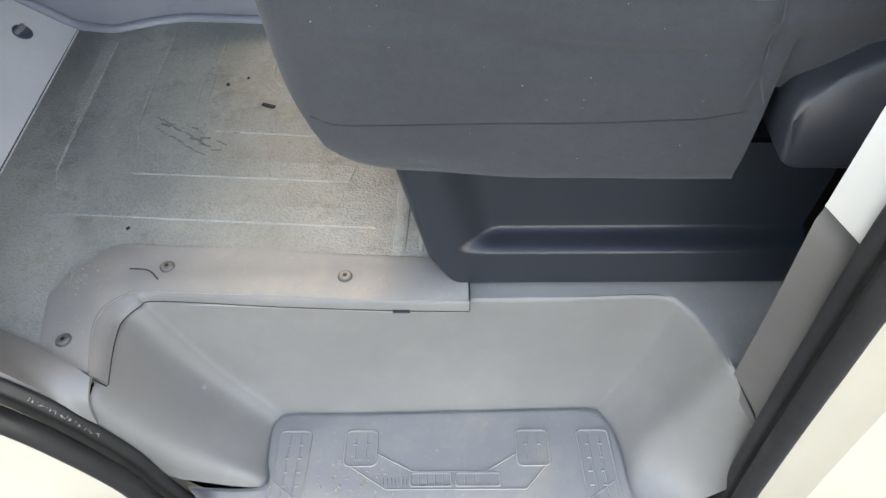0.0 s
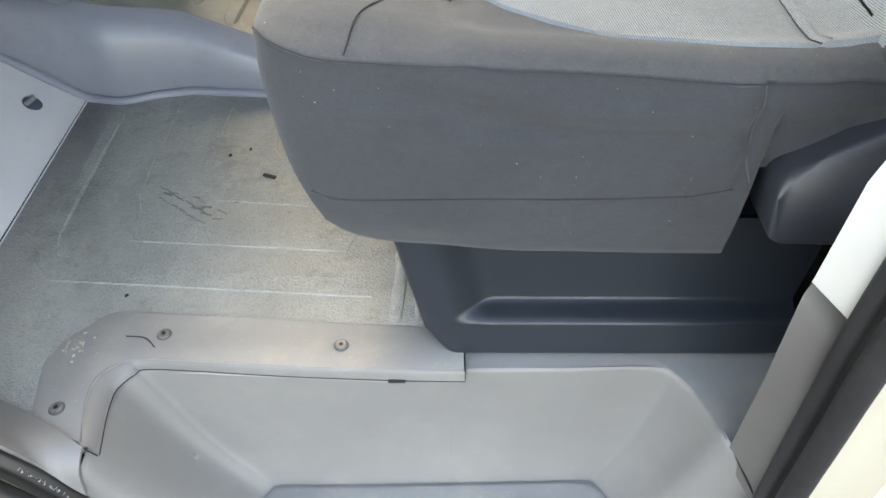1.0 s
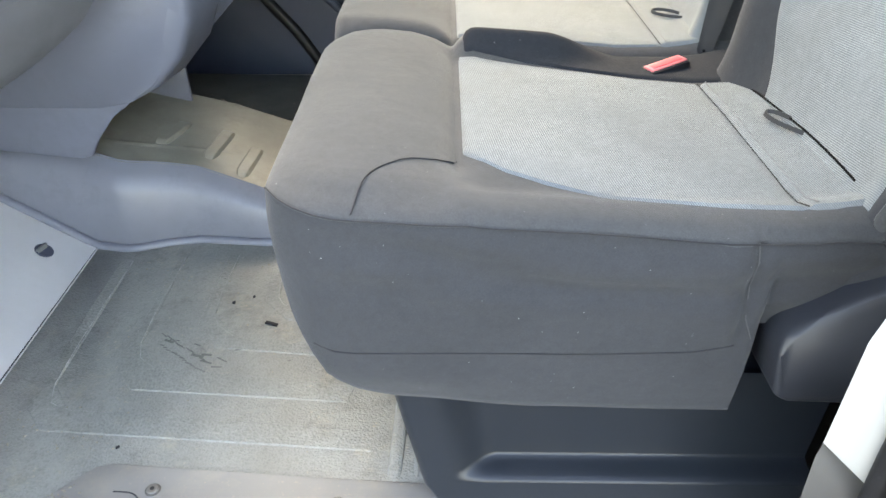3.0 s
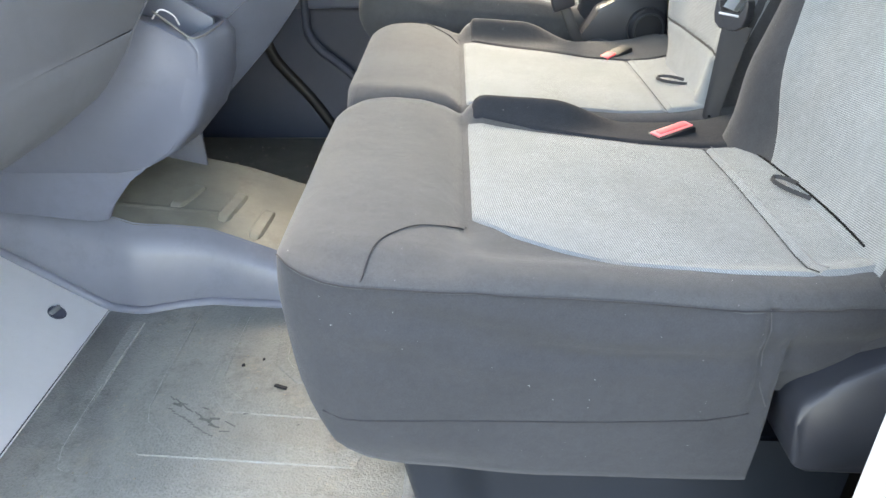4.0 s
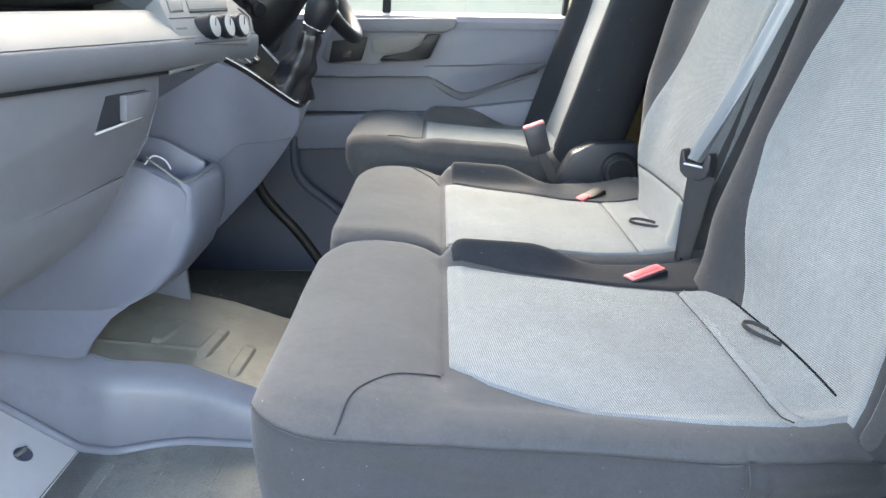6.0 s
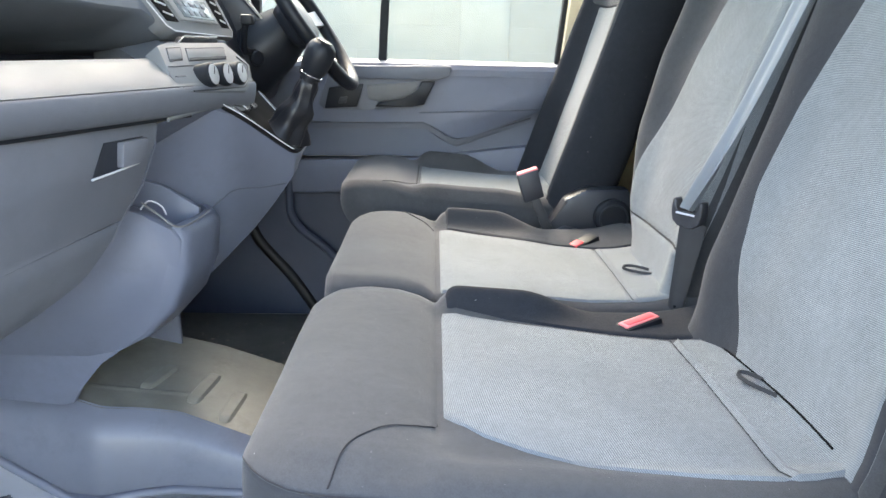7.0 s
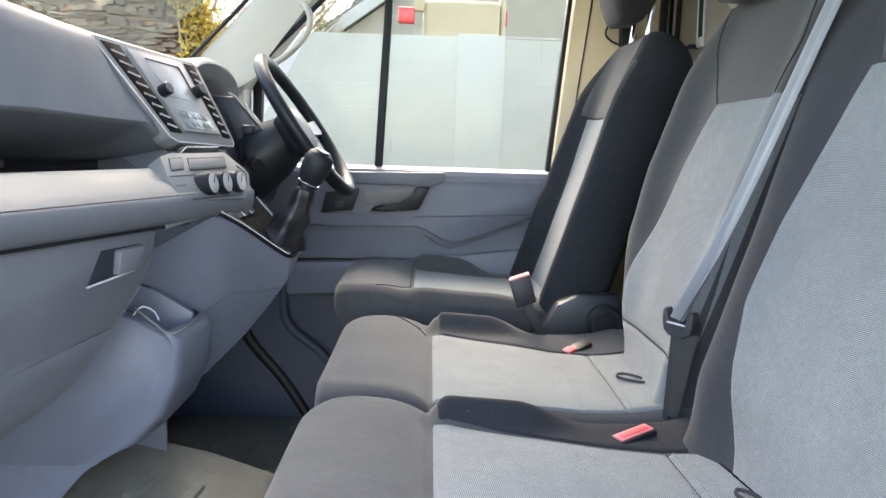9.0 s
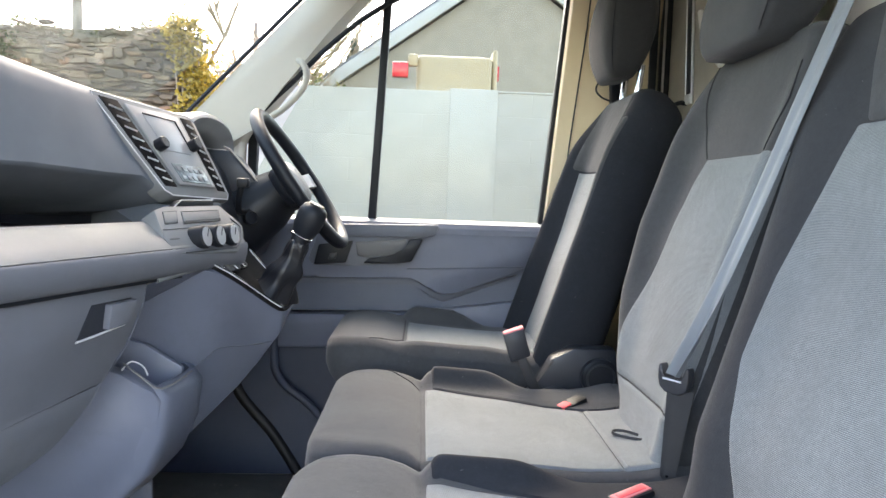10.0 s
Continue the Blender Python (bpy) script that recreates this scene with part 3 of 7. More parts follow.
def sill_point(u, v):
    """From the mat's edge to the door seal, rolling over at its rear end and sweeping up towards the front pillar."""
    p = Vector([table(u, [(k, q[i]) for k, q in SILL_BACK]) for i in range(3)]).lerp(Vector([table(u, [(k, q[i]) for k, q in SILL_FRONT]) for i in range(3)]), v)
    p.z += lerp(-0.015, 0.012, sstep(0.2, 0.95, u)) * math.sin(math.pi * v)
    p.y -= 0.006 * math.sin(math.pi * v) * u
    return p


# dimmed tone here too, against the light on the slope
part("panel", grid(sill_point, 40, 16, -0.006), M_STEP_DIM, front_trim, sharp=50)

# kick panel rising under the dash, with a quarter-turn clip
kick = thing("kick_panel", (-0.82, 0.9, 0.0), "blue-grey kick panel under the dash with a quarter-turn clip", "trim", kind="structure")
part("panel", loft([[(-0.700, 0.50, 0.010), (-0.700, 1.208, 0.010), (-0.700, 1.208, -0.03), (-0.700, 0.50, -0.03)],
                    [(-0.722, 0.50, 0.020), (-0.722, 1.208, 0.020), (-0.722, 1.208, -0.03), (-0.722, 0.50, -0.03)],
                    [(-0.98, 0.50, 0.190), (-0.98, 1.215, 0.190), (-0.98, 1.215, 0.12), (-0.98, 0.50, 0.12)]]), M_KICK, kick)
part("front_wall", box(-1.00, -0.975, 0.45, 2.16, 0.10, 0.80), M_DARK, kick)
clip = part("clip", disc((-0.765, 1.130, 0.047), (0.55, 0, 0.83), 0.017, 0.003, 24, 0.001), M_NAVY, kick, "dark round clip")
part("clip_tab", prism([(-0.772, 1.117), (-0.766, 1.117), (-0.762, 1.143), (-0.768, 1.143)], "z", 0.045, 0.058, 0.001), M_FASCIA, clip)

# tunnel: side wall, flange and ribbed rubber top
tunnel = thing("tunnel", (-0.55, 1.4, 0.0), "blue-grey floor tunnel with a ribbed rubber mat on top", "floor", kind="structure")


def tunnel_z(x):
    return table(x, [(-0.98, 0.250), (-0.84, 0.221), (-0.70, 0.199), (-0.498, 0.153), (-0.354, 0.104), (-0.20, 0.05), (0.0, 0.012)])


def tunnel_foot(x):
    return table(x, [(-0.98, 1.215), (-0.70, 1.208), (-0.63, 1.196), (-0.56, 1.222), (-0.50, 1.235), (-0.30, 1.222), (0, 1.22)])




def tunnel_side(u, v):
    x = lerp(-0.98, 0.0, u)
    foot = max(0.008, (-0.722 - x) * 0.66 + 0.02) if x < -0.70 else 0.008
    z = lerp(foot, tunnel_z(x), v)
    y = tunnel_foot(x) + 0.018 * v + 0.012 * math.sin(math.pi * v) * -1 + 0.03 * sstep(0.8, 1, v)
    return Vector((x, y, z))


part("side_wall", grid(tunnel_side, 60, 10), M_TSIDE, tunnel, sharp=80)
part("flange", tube([(x, tunnel_foot(x) - 0.004, max(0.010, (-0.722 - x) * 0.66 + 0.024) if x < -0.70 else 0.010) for x in [-0.96 + 0.02 * i for i in range(46)]], 0.010, 8), M_TSIDE, tunnel, sharp=80)


def tunnel_top(u, v):
    x, y = lerp(-0.98, 0.0, u), lerp(1.262, 1.60, v)
    y = lerp(tunnel_foot(x) + 0.044, 1.60, v)
    z = tunnel_z(x) - 0.002
    z += 0.002 * sstep(0.010, 0.0, abs(y - (1.30 + 0.25 * (x + 0.72)))) * sstep(-0.80, -0.70, x) * sstep(-0.42, -0.5, x)
    return Vector((x, y, z))


part("tunnel_mat", grid(tunnel_top, 150, 90), M_TMAT, tunnel, "olive-grey ribbed rubber tunnel mat", sharp=60)
for x0, y0, x1, y1 in ((-0.588, 1.335, -0.566, 1.455), (-0.490, 1.322, -0.478, 1.462), (-0.419, 1.292, -0.412, 1.425)):
    rib = []
    for k in range(13):
        t = k / 12
        x, y = lerp(x0, x1, t), lerp(y0, y1, t)
        w, h_ = 0.0135 * (1 - abs(2 * t - 1) ** 8 * 0.4), 0.0075 * (1 - abs(2 * t - 1) ** 10)
        rib.append([(x + dx * w, y, tunnel_z(x + dx * w) - 0.004 + dz * (h_ + 0.002)) for dx, dz in ((-1, 0), (-0.86, 0.8), (-0.7, 1), (0.7, 1), (0.86, 0.8), (1, 0))])
    part("rib", loft(rib), M_TMAT, tunnel, sharp=30)
part("far_wall", box(-0.98, 0.0, 1.598, 1.612, 0.0, 0.04), M_DMAT, tunnel)
driver_mat = part("driver_mat", box(-0.97, 0.30, 1.605, 2.12, -0.003, 0.030, 0.006), M_DMAT, floor, "dark muddy rubber mat in the driver's footwell")
tagged(part("mat_crumbs", join(*[crumb(rngd.uniform(-0.75, -0.35), rngd.uniform(1.63, 2.05), 0.0305, rngd.uniform(0.0015, 0.005), rngd) for _ in range(70)]), M_DUST, driver_mat), kind="stuff")


# ================================================================ seats
def zig(y, lo, hi):
    return min(1, max(0, (y - lo) / (hi - lo)))


CUSH_TOP = [(-0.187, 0.474), (-0.182, 0.485), (-0.168, 0.493), (-0.145, 0.499), (-0.105, 0.501), (-0.055, 0.496), (-0.02, 0.485), (-0.004, 0.472),
            (0.0, 0.466), (0.006, 0.470), (0.03, 0.474), (0.12, 0.468), (0.25, 0.460), (0.33, 0.461), (0.37, 0.466), (0.40, 0.474), (0.44, 0.482)]
CUSH_FLAT = [r for r in CUSH_TOP if r[0] < -0.05 or r[0] > 0.02]
CUSH_LOW = [(-0.187, 0.428), (-0.181, 0.395), (-0.163, 0.337), (-0.134, 0.283), (-0.102, 0.256), (-0.071, 0.243), (-0.04, 0.240), (0.2985, 0.238), (0.3015, 0.352), (0.44, 0.352)]
CUSH_X = [-0.187, -0.186, -0.184, -0.180, -0.174, -0.166, -0.156, -0.145, -0.132, -0.118, -0.10, -0.08, -0.06, -0.04, -0.025, -0.014, -0.007, -0.002, 0.002, 0.007, 0.014,
          0.03, 0.05, 0.08, 0.11, 0.14, 0.17, 0.20, 0.23, 0.255, 0.27, 0.276, 0.281, 0.288, 0.294, 0.2984, 0.3016, 0.308, 0.33, 0.36, 0.39, 0.42, 0.44]


class Cushion:
    """A seat cushion: y0 is its side towards the passenger's door, y1 the other. dx, dz shift it."""

    def __init__(self, y0, y1, side, far, dx=0.0, dz=0.0, low=None, near_bol=0.0, profile=None):
        self.y0, self.y1, self.side, self.far, self.dx, self.dz = y0, y1, side, far, dx, dz
        self.low = low or CUSH_LOW
        self.near_bol = near_bol
        self.profile = profile or CUSH_TOP

    def plan(self, x):
        r = 0.085
        d = r - (x + 0.188)
        return r - math.sqrt(max(0, r * r - d * d)) if d > 0 else 0.0

    def top(self, x, y):
        """Height over a point, x and y in the cushion's own place."""
        z = table(x, self.profile)
        a, b = y - self.y0 - self.plan(x), self.y1 - self.plan(x) - y
        if self.side:
            z = lerp(table(x, CUSH_FLAT), z, sstep(0.075, 0.135, a))
            seam = min(z, table(x, [(-0.185, 0.490), (-0.15, 0.488), (-0.1, 0.482), (0.25, 0.466), (0.44, 0.462)]))
            z = lerp(seam, z, sstep(0, 0.05, a))
            z += 0.012 * math.sin(math.pi * zig(a, 0.0, 0.07)) * sstep(-0.03, 0.02, x)
        elif self.near_bol:
            z += self.near_bol * math.exp(-((a - 0.035) / 0.028) ** 2) * sstep(-0.02, 0.04, x) * (1 - sstep(0.2, 0.34, x))
        z += self.far * math.exp(-((b - 0.035) / 0.026) ** 2) * sstep(-0.02, 0.03, x) * (1 - sstep(0.13, 0.25, x))
        for e in ((b,) if self.side else (a, b)):
            if e < 0.03:
                s = 1 - max(0, e) / 0.03
                z -= 0.026 * (1 - math.sqrt(max(0, 1 - s * s)))
        z += 0.002 * noise.noise(Vector((x * 9, y * 9, 1.7)))
        return z

    def at(self, x, y, lift=0.0):
        return Vector((x + self.dx, y, self.top(x, y) + lift + self.dz))

    def ring(self, x):
        p = self.plan(x)
        a, b = self.y0 + p, self.y1 - p
        lo = table(x, self.low)
        za, zb = self.top(x, a + 0.004) - 0.004, self.top(x, b)
        out = []
        n = 30
        rear = sstep(0.2985, 0.3015, x) if self.side else 0
        pleat = (0.0075 * math.exp(-((x - 0.281) / 0.006) ** 2) - 0.004 * math.exp(-((x - 0.255) / 0.022) ** 2) + 0.004 * sstep(0.281, 0.30, x)) if self.side else 0
        for k in range(n):
            t = k / (n - 1)
            z = lerp(lo, za, t)
            sag = 0.0050 * math.exp(-((z - 0.412 + 0.10 * (x - 0.05) ** 2 + 0.03 * x) / 0.007) ** 2) * sstep(-0.13, -0.04, x) * sstep(0.28, 0.2, x)
            wob = sag + 0.003 * noise.noise(Vector((x * 7, z * 16, 0.3))) + 0.0042 * math.sin(z * 105 + 9 * x + 2 * math.sin(11 * x)) * sstep(0.36, 0.42, z) * sstep(0.482, 0.45, z) * sstep(-0.15, -0.05, x)
            bulge = 0.007 * math.sin(math.pi * t) - 0.012 * rear * (1 - t)
            inset = 0.012 * sstep(0.30, 0.24, z) * sstep(0.10, -0.05, x) + pleat * sstep(0.335, 0.37, z)
            out.append((x, a - bulge + (wob if self.side else 0) + inset + (0.008 if k == 0 else 0), z))
        m = 34
        for k in range(m):
            y = lerp(a + 0.004, b, k / (m - 1))
            out.append((x, y, self.top(x, y)))
        for k in range(1, 7):
            t = k / 6
            out.append((x, b + 0.004 * math.sin(math.pi * t), lerp(zb, lo, t)))
        return [Vector((q[0] + self.dx, q[1], q[2] + self.dz)) for q in out]

    def mesh(self):
        return loft([self.ring(x) for x in CUSH_X])

    def panel(self, x0, x1, ya, yb, nu=46, nv=50, crease=None):
        """A sewn panel of other cloth over the cushion; its edges dive into the seam."""
        def fn(u, v):
            x = lerp(x0, x1, u)
            y = lerp(ya(x), yb(x), v)
            e = min(u * (x1 - x0), (1 - u) * (x1 - x0), v * (yb(x) - ya(x)), (1 - v) * (yb(x) - ya(x)))
            dip = 0.0034 * math.exp(-((x - crease) / 0.0035) ** 2) - 0.0016 * sstep(crease, crease + 0.006, x) if crease else 0.0
            return self.at(x, y, -0.005 + 0.0085 * sstep(0, 0.008, e) + 0.002 * sstep(0, 0.05, e) - dip)
        return grid(fn, nu, nv)

    def seam(self, pts, r=0.0014, lift=0.0005, n=6):
        path = [(q.x, q.y) for q in smooth_path([(a, b, 0) for a, b in pts], n)]
        return tube([self.at(x, y, lift) for x, y in path], r, 6)


def back_x(z):
    return 0.385 + 0.32 * (z - 0.5)


NB = Vector((-0.952, 0, 0.305))


class Back:
    """A backrest; y0 towards the passenger's door. bol: how far the side bolsters stand out."""

    def __init__(self, y0, y1, bol0, bol1, dx=0.0, z0=0.43, z1=1.15, taper0=0.03, taper1=0.05, w0=0.05, w1=0.05, thick=0.11, lumbar=0.0, far_edge=None, tuck=0.0):
        self.y0, self.y1, self.bol0, self.bol1, self.dx, self.z0, self.z1 = y0, y1, bol0, bol1, dx, z0, z1
        self.far_edge, self.tuck = far_edge, tuck
        self.taper0, self.taper1, self.w0, self.w1, self.thick, self.lumbar = taper0, taper1, w0, w1, thick, lumbar

    def edges(self, z):
        t = (z - self.z0) / (self.z1 - self.z0)
        a, b = self.y0 + self.taper0 * t * t, self.y1 - self.taper1 * t * t
        if self.far_edge:
            b = table(z, self.far_edge)
        r = 0.09
        d = r - (self.z1 - z)
        c = (r - math.sqrt(max(0, r * r - d * d))) * 0.9 if d > 0 else 0
        return a + c, b - c

    def off(self, y, z):
        a, b = self.edges(z)
        fade = sstep(self.z1 + 0.02, self.z1 - 0.20, z)
        o = self.bol0 * fade * math.exp(-((y - a - self.w0 * 0.8) / self.w0) ** 2) + self.bol1 * (sstep(0.46, 0.70, z) if self.far_edge else 1.0) * fade * math.exp(-((b - y - self.w1 * 0.8) / self.w1) ** 2)
        for e in (y - a, b - y):
            if e < 0.035:
                s = 1 - max(0, e) / 0.035
                o -= 0.035 * (1 - math.sqrt(max(0, 1 - s * s)))
        o += self.lumbar * (sstep(0.555, 0.54, z))
        e = self.z1 - z
        if e < 0.04:
            s = 1 - max(0, e) / 0.04
            o -= 0.04 * (1 - math.sqrt(max(0, 1 - s * s)))
        o += 0.002 * noise.noise(Vector((y * 8, z * 8, 4.2)))
        return o

    def at(self, y, z, lift=0.0):
        p = Vector((back_x(z) + self.dx + self.tuck * sstep(0.58, 0.48, z), y, z)) + NB * (self.off(y, z) + lift)
        return p

    def mesh(self):
        zs = [self.z0 + (self.z1 - self.z0) * k / 40 for k in range(37)] + [self.z1 - d for d in (0.055, 0.04, 0.028, 0.018, 0.010, 0.004, 0.0)]
        rings = []
        for z in zs:
            a, b = self.edges(z)
            row = [self.at(lerp(a, b, k / 44), z) for k in range(45)]
            e = max(0, min(1, (self.z1 - z) / 0.05))
            th = self.thick * (0.55 + 0.45 * math.sqrt(e))
            rear = [Vector((back_x(z) + self.dx, lerp(b, a, k / 8), z)) - NB * (th - (0.03 if k in (0, 8) else 0)) for k in range(9)]
            rings.append(row + rear)
        return loft(rings)

    def panel(self, z0, z1, ya, yb, nu=50, nv=44):
        def fn(u, v):
            z = lerp(z0, z1, u)
            y = lerp(ya(z), yb(z), v)
            w = yb(z) - ya(z)
            e = min(u * (z1 - z0), (1 - u) * (z1 - z0), v * w, (1 - v) * w)
            return self.at(y, z, -0.005 + 0.0085 * sstep(0, 0.010, e) + 0.002 * sstep(0, 0.05, e))
        return grid(fn, nu, nv)

    def seam(self, pts, r=0.0014, n=6):
        path = [(q.x, q.y) for q in smooth_path([(a, b, 0) for a, b in pts], n)]
        return tube([self.at(y, z, 0.0006) for y, z in path], r, 6)


def headrest(parent, yc, xc, z0, z1, half, material, posts, name="headrest", lean=0.30, rise=0.0, post_x=0.0):
    """A padded headrest on two chrome posts. rise: how its underside climbs rearwards."""
    rings = []
    n = 36
    for k in range(19):
        t = k / 18
        z = lerp(z0, z1, t)
        s = math.sin(math.pi * min(1, max(0.0, 0.035 + 0.90 * t))) ** (0.50 if rise else 0.34)
        w, d = half * (0.80 + 0.2 * s) * (0.55 + 0.45 * s), 0.058 * s + 0.012
        row = []
        for i in range(n):
            a = 2 * math.pi * i / n
            ca, sa = math.cos(a), math.sin(a)
            dx_ = d * math.copysign(abs(ca) ** 0.45, ca)
            row.append((xc + lean * (z - z0) + dx_, yc + w * math.copysign(abs(sa) ** 0.42, sa), z + rise * dx_ * (1 - t) ** 2))
        rings.append(row)
    hr = part(name, loft(rings), material, parent, sharp=70)
    part("headrest_seam", tube([Vector(r[n // 2 + 6]) + Vector((-0.001, -0.0005, 0)) for r in rings[1:-1]], 0.0014, 6), M_SEAM, hr)
    for y in posts:
        part("post", tube([(xc + post_x + 0.010, y, z0 - 0.10), (xc + post_x + 0.024, y, z0 + 0.03)], 0.0085, 14), M_CHROME, parent)
        part("post_guide", disc((xc + post_x + 0.017, y, z0 - 0.052), (0.1, 0, 1), 0.014, 0.012, 16, 0.003), M_BLACK, parent)
    return hr


bench = thing("bench_seat", (0.12, 1.08, 0.0), "two-seat passenger bench in grey cloth with pale woven inserts", "seat")

near_c = Cushion(0.566, 1.083, True, 0.030)
far_c = Cushion(1.087, 1.600, False, 0.034)
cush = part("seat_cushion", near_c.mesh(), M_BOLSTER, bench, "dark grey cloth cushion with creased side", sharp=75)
cush.data.materials.append(M_SHADED_CHARCOAL)
# upright faces take the darker cloth: their weaker light is put into colour
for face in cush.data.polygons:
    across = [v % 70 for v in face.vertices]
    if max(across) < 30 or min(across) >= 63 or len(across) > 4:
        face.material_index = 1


def ya_near(x):
    return table(x, [(0.0, 0.724), (0.02, 0.70), (0.05, 0.672), (0.09, 0.650), (0.14, 0.630), (0.2, 0.615), (0.28, 0.606), (0.36, 0.602), (0.44, 0.602)])


def yb_near(x):
    return 1.020 - 0.19 * x


part("seat_insert", near_c.panel(0.004, 0.436, ya_near, yb_near, 130, 50, 0.335), M_INSERT, cush, "pale grey woven insert")
part("seam", near_c.seam([(0.335, ya_near(0.335) + 0.006), (0.336, 0.8), (0.333, yb_near(0.335) - 0.006)], 0.0007, 0.0032), M_SEAM, cush)
part("stitching", near_c.seam([(0.3435, ya_near(0.343) + 0.008), (0.3445, 0.8), (0.3415, yb_near(0.343) - 0.008)], 0.0008, 0.0068), M_STITCH, cush)
# crease shade at the backrest's foot drawn as a black tube
part("crease_shade", tube(smooth_path([(0.384, 0.94, 0.470), (0.3875, 0.895, 0.4775), (0.3895, 0.825, 0.4825), (0.3905, 0.76, 0.4865), (0.3905, 0.695, 0.488), (0.3895, 0.640, 0.4875)], 5), 0.0013, 8), M_VOID, bench, "black tube as the shade in the crease behind the cushion")
# shade of the valley between the cushions put into a dark cloth panel
part("dimmed_bolster", near_c.panel(0.012, 0.432, lambda x: yb_near(x) + 0.001, lambda x: 1.0815 - near_c.plan(x), 60, 24), M_BLACKCLOTH, cush, "inner bolster panel, its dark cloth carrying the valley's shade")
part("seam", near_c.seam([(0.002, 0.706), (-0.017, 0.677), (-0.046, 0.662), (-0.075, 0.634), (-0.088, 0.606), (-0.096, 0.572)], 0.0008, 0.0008), M_SEAM, cush)
side_path = [Vector((x, near_c.y0 + near_c.plan(x) - 0.0005, near_c.top(x, near_c.y0 + near_c.plan(x) + 0.004) - 0.002)) for x in
             [-0.186, -0.182, -0.175, -0.165, -0.15, -0.13] + [-0.11 + 0.02 * k for k in range(27)]]
part("piping", tube(side_path, 0.0008, 6), M_SEAM, cush)


def on_side(x, z):
    r = near_c.ring(x)[:30]
    for a, b in zip(r, r[1:]):
        if a.z <= z <= b.z:
            return a.lerp(b, (z - a.z) / max(1e-6, b.z - a.z))
    return r[0] if z < r[0].z else r[-1]


part("seam", tube([on_side(x, z) + Vector((0, -0.0006, 0)) for x, z in
                   [(-0.142, 0.329)] + [(-0.12 + 0.02 * k, table(-0.12 + 0.02 * k, [(-0.12, 0.326), (0.1, 0.328), (0.24, 0.333), (0.30, 0.347)])) for k in range(21)]], 0.0010, 6), M_SEAM, cush)
part("seam", tube([on_side(x, z) + Vector((0, -0.001, 0)) for x, z in [(0.279, 0.458), (0.281, 0.44), (0.281, 0.41), (0.284, 0.375), (0.294, 0.352)]], 0.0007, 6), M_PIPING, cush)
part("hem", tube([on_side(x, 0.2405) + Vector((0, 0.001, 0.001)) for x in [-0.06 + 0.02 * k for k in range(19)]], 0.0022, 6), M_SEAM, cush)

cush2 = part("seat_cushion", far_c.mesh(), M_BOLSTER, bench, sharp=75)
part("seat_insert", far_c.panel(0.004, 0.436, lambda x: 1.112, lambda x: 1.512 - 0.27 * x, 130, 50, 0.325), M_INSERT, cush2, "pale grey woven insert")
part("seam", far_c.seam([(0.325, 1.118), (0.326, 1.25), (0.327, 1.418)], 0.0007, 0.0032), M_SEAM, cush2)
part("stitching", far_c.seam([(0.3335, 1.12), (0.3345, 1.25), (0.3355, 1.414)], 0.0008, 0.0068), M_STITCH, cush2)
# the same drawn shade behind the middle cushion
part("crease_shade", tube(smooth_path([(0.393, 1.43, 0.472), (0.393, 1.36, 0.4765), (0.391, 1.25, 0.479), (0.388, 1.15, 0.474), (0.385, 1.09, 0.464)], 5), 0.0022, 8), M_VOID, bench, "black tube as the shade in the crease behind the cushion")
# far bolster strip darkened the same way for its shade
part("dimmed_bolster", far_c.panel(0.020, 0.432, lambda x: 1.513 - 0.27 * x, lambda x: 1.598 - far_c.plan(x), 60, 24), M_SHADED_CHARCOAL, cush2, "far inner bolster panel, its charcoal cloth carrying the shade there")
part("seam", far_c.seam([(-0.004, 1.505), (-0.03, 1.53), (-0.06, 1.56), (-0.075, 1.585)]), M_SEAM, cush2)
for c, o in ((near_c, cush), (far_c, cush2)):
    part("seam", tube([c.at(0.0, lerp(c.y0 + (0.13 if c is near_c else 0.012), c.y1 - 0.012, k / 24), 0.0005) for k in range(25)], 0.0016, 6), M_SEAM, o)

# backrests
near_b = Back(0.560, 1.018, 0.012, 0.024, taper0=0.0, taper1=-0.075, w0=0.03, w1=0.06, z0=0.40, z1=1.19, tuck=0.016)
far_b = Back(1.105, 1.565, 0.010, 0.036, taper0=0.0, taper1=0.06, w0=0.03, w1=0.045, z0=0.40, z1=1.205, lumbar=0.004,
             far_edge=[(0.40, 1.385), (0.48, 1.405), (0.55, 1.440), (0.62, 1.470), (0.70, 1.518), (0.84, 1.560), (0.965, 1.552), (1.10, 1.545), (1.205, 1.525)], tuck=0.015)
bk = part("backrest", near_b.mesh(), M_SHADED_CHARCOAL, bench, "charcoal cloth backrest side", sharp=75)


def nb_far(z):
    return table(z, [(0.45, 0.865), (0.53, 0.90), (0.60, 0.935), (0.68, 0.957), (0.79, 0.956), (0.875, 0.946), (0.96, 0.934), (1.0, 0.925)])


part("back_insert", near_b.panel(0.415, 1.004, lambda z: table(z, [(0.45, 0.592), (0.55, 0.588), (0.8, 0.588), (1.0, 0.59)]), nb_far), M_INSERT, bk, "pale grey woven insert")
part("back_upper", near_b.panel(0.995, 1.186, lambda z: 0.575, lambda z: table(z, [(1.0, 0.915), (1.08, 0.950), (1.186, 0.985)]), 20, 30), M_BOLSTER, bk, "dark grey upper panel")
part("back_side", near_b.panel(0.46, 1.16, lambda z: 0.566, lambda z: table(z, [(0.45, 0.591), (0.55, 0.587), (0.8, 0.587), (1.16, 0.60)]), 40, 8), M_BOLSTER, bk)
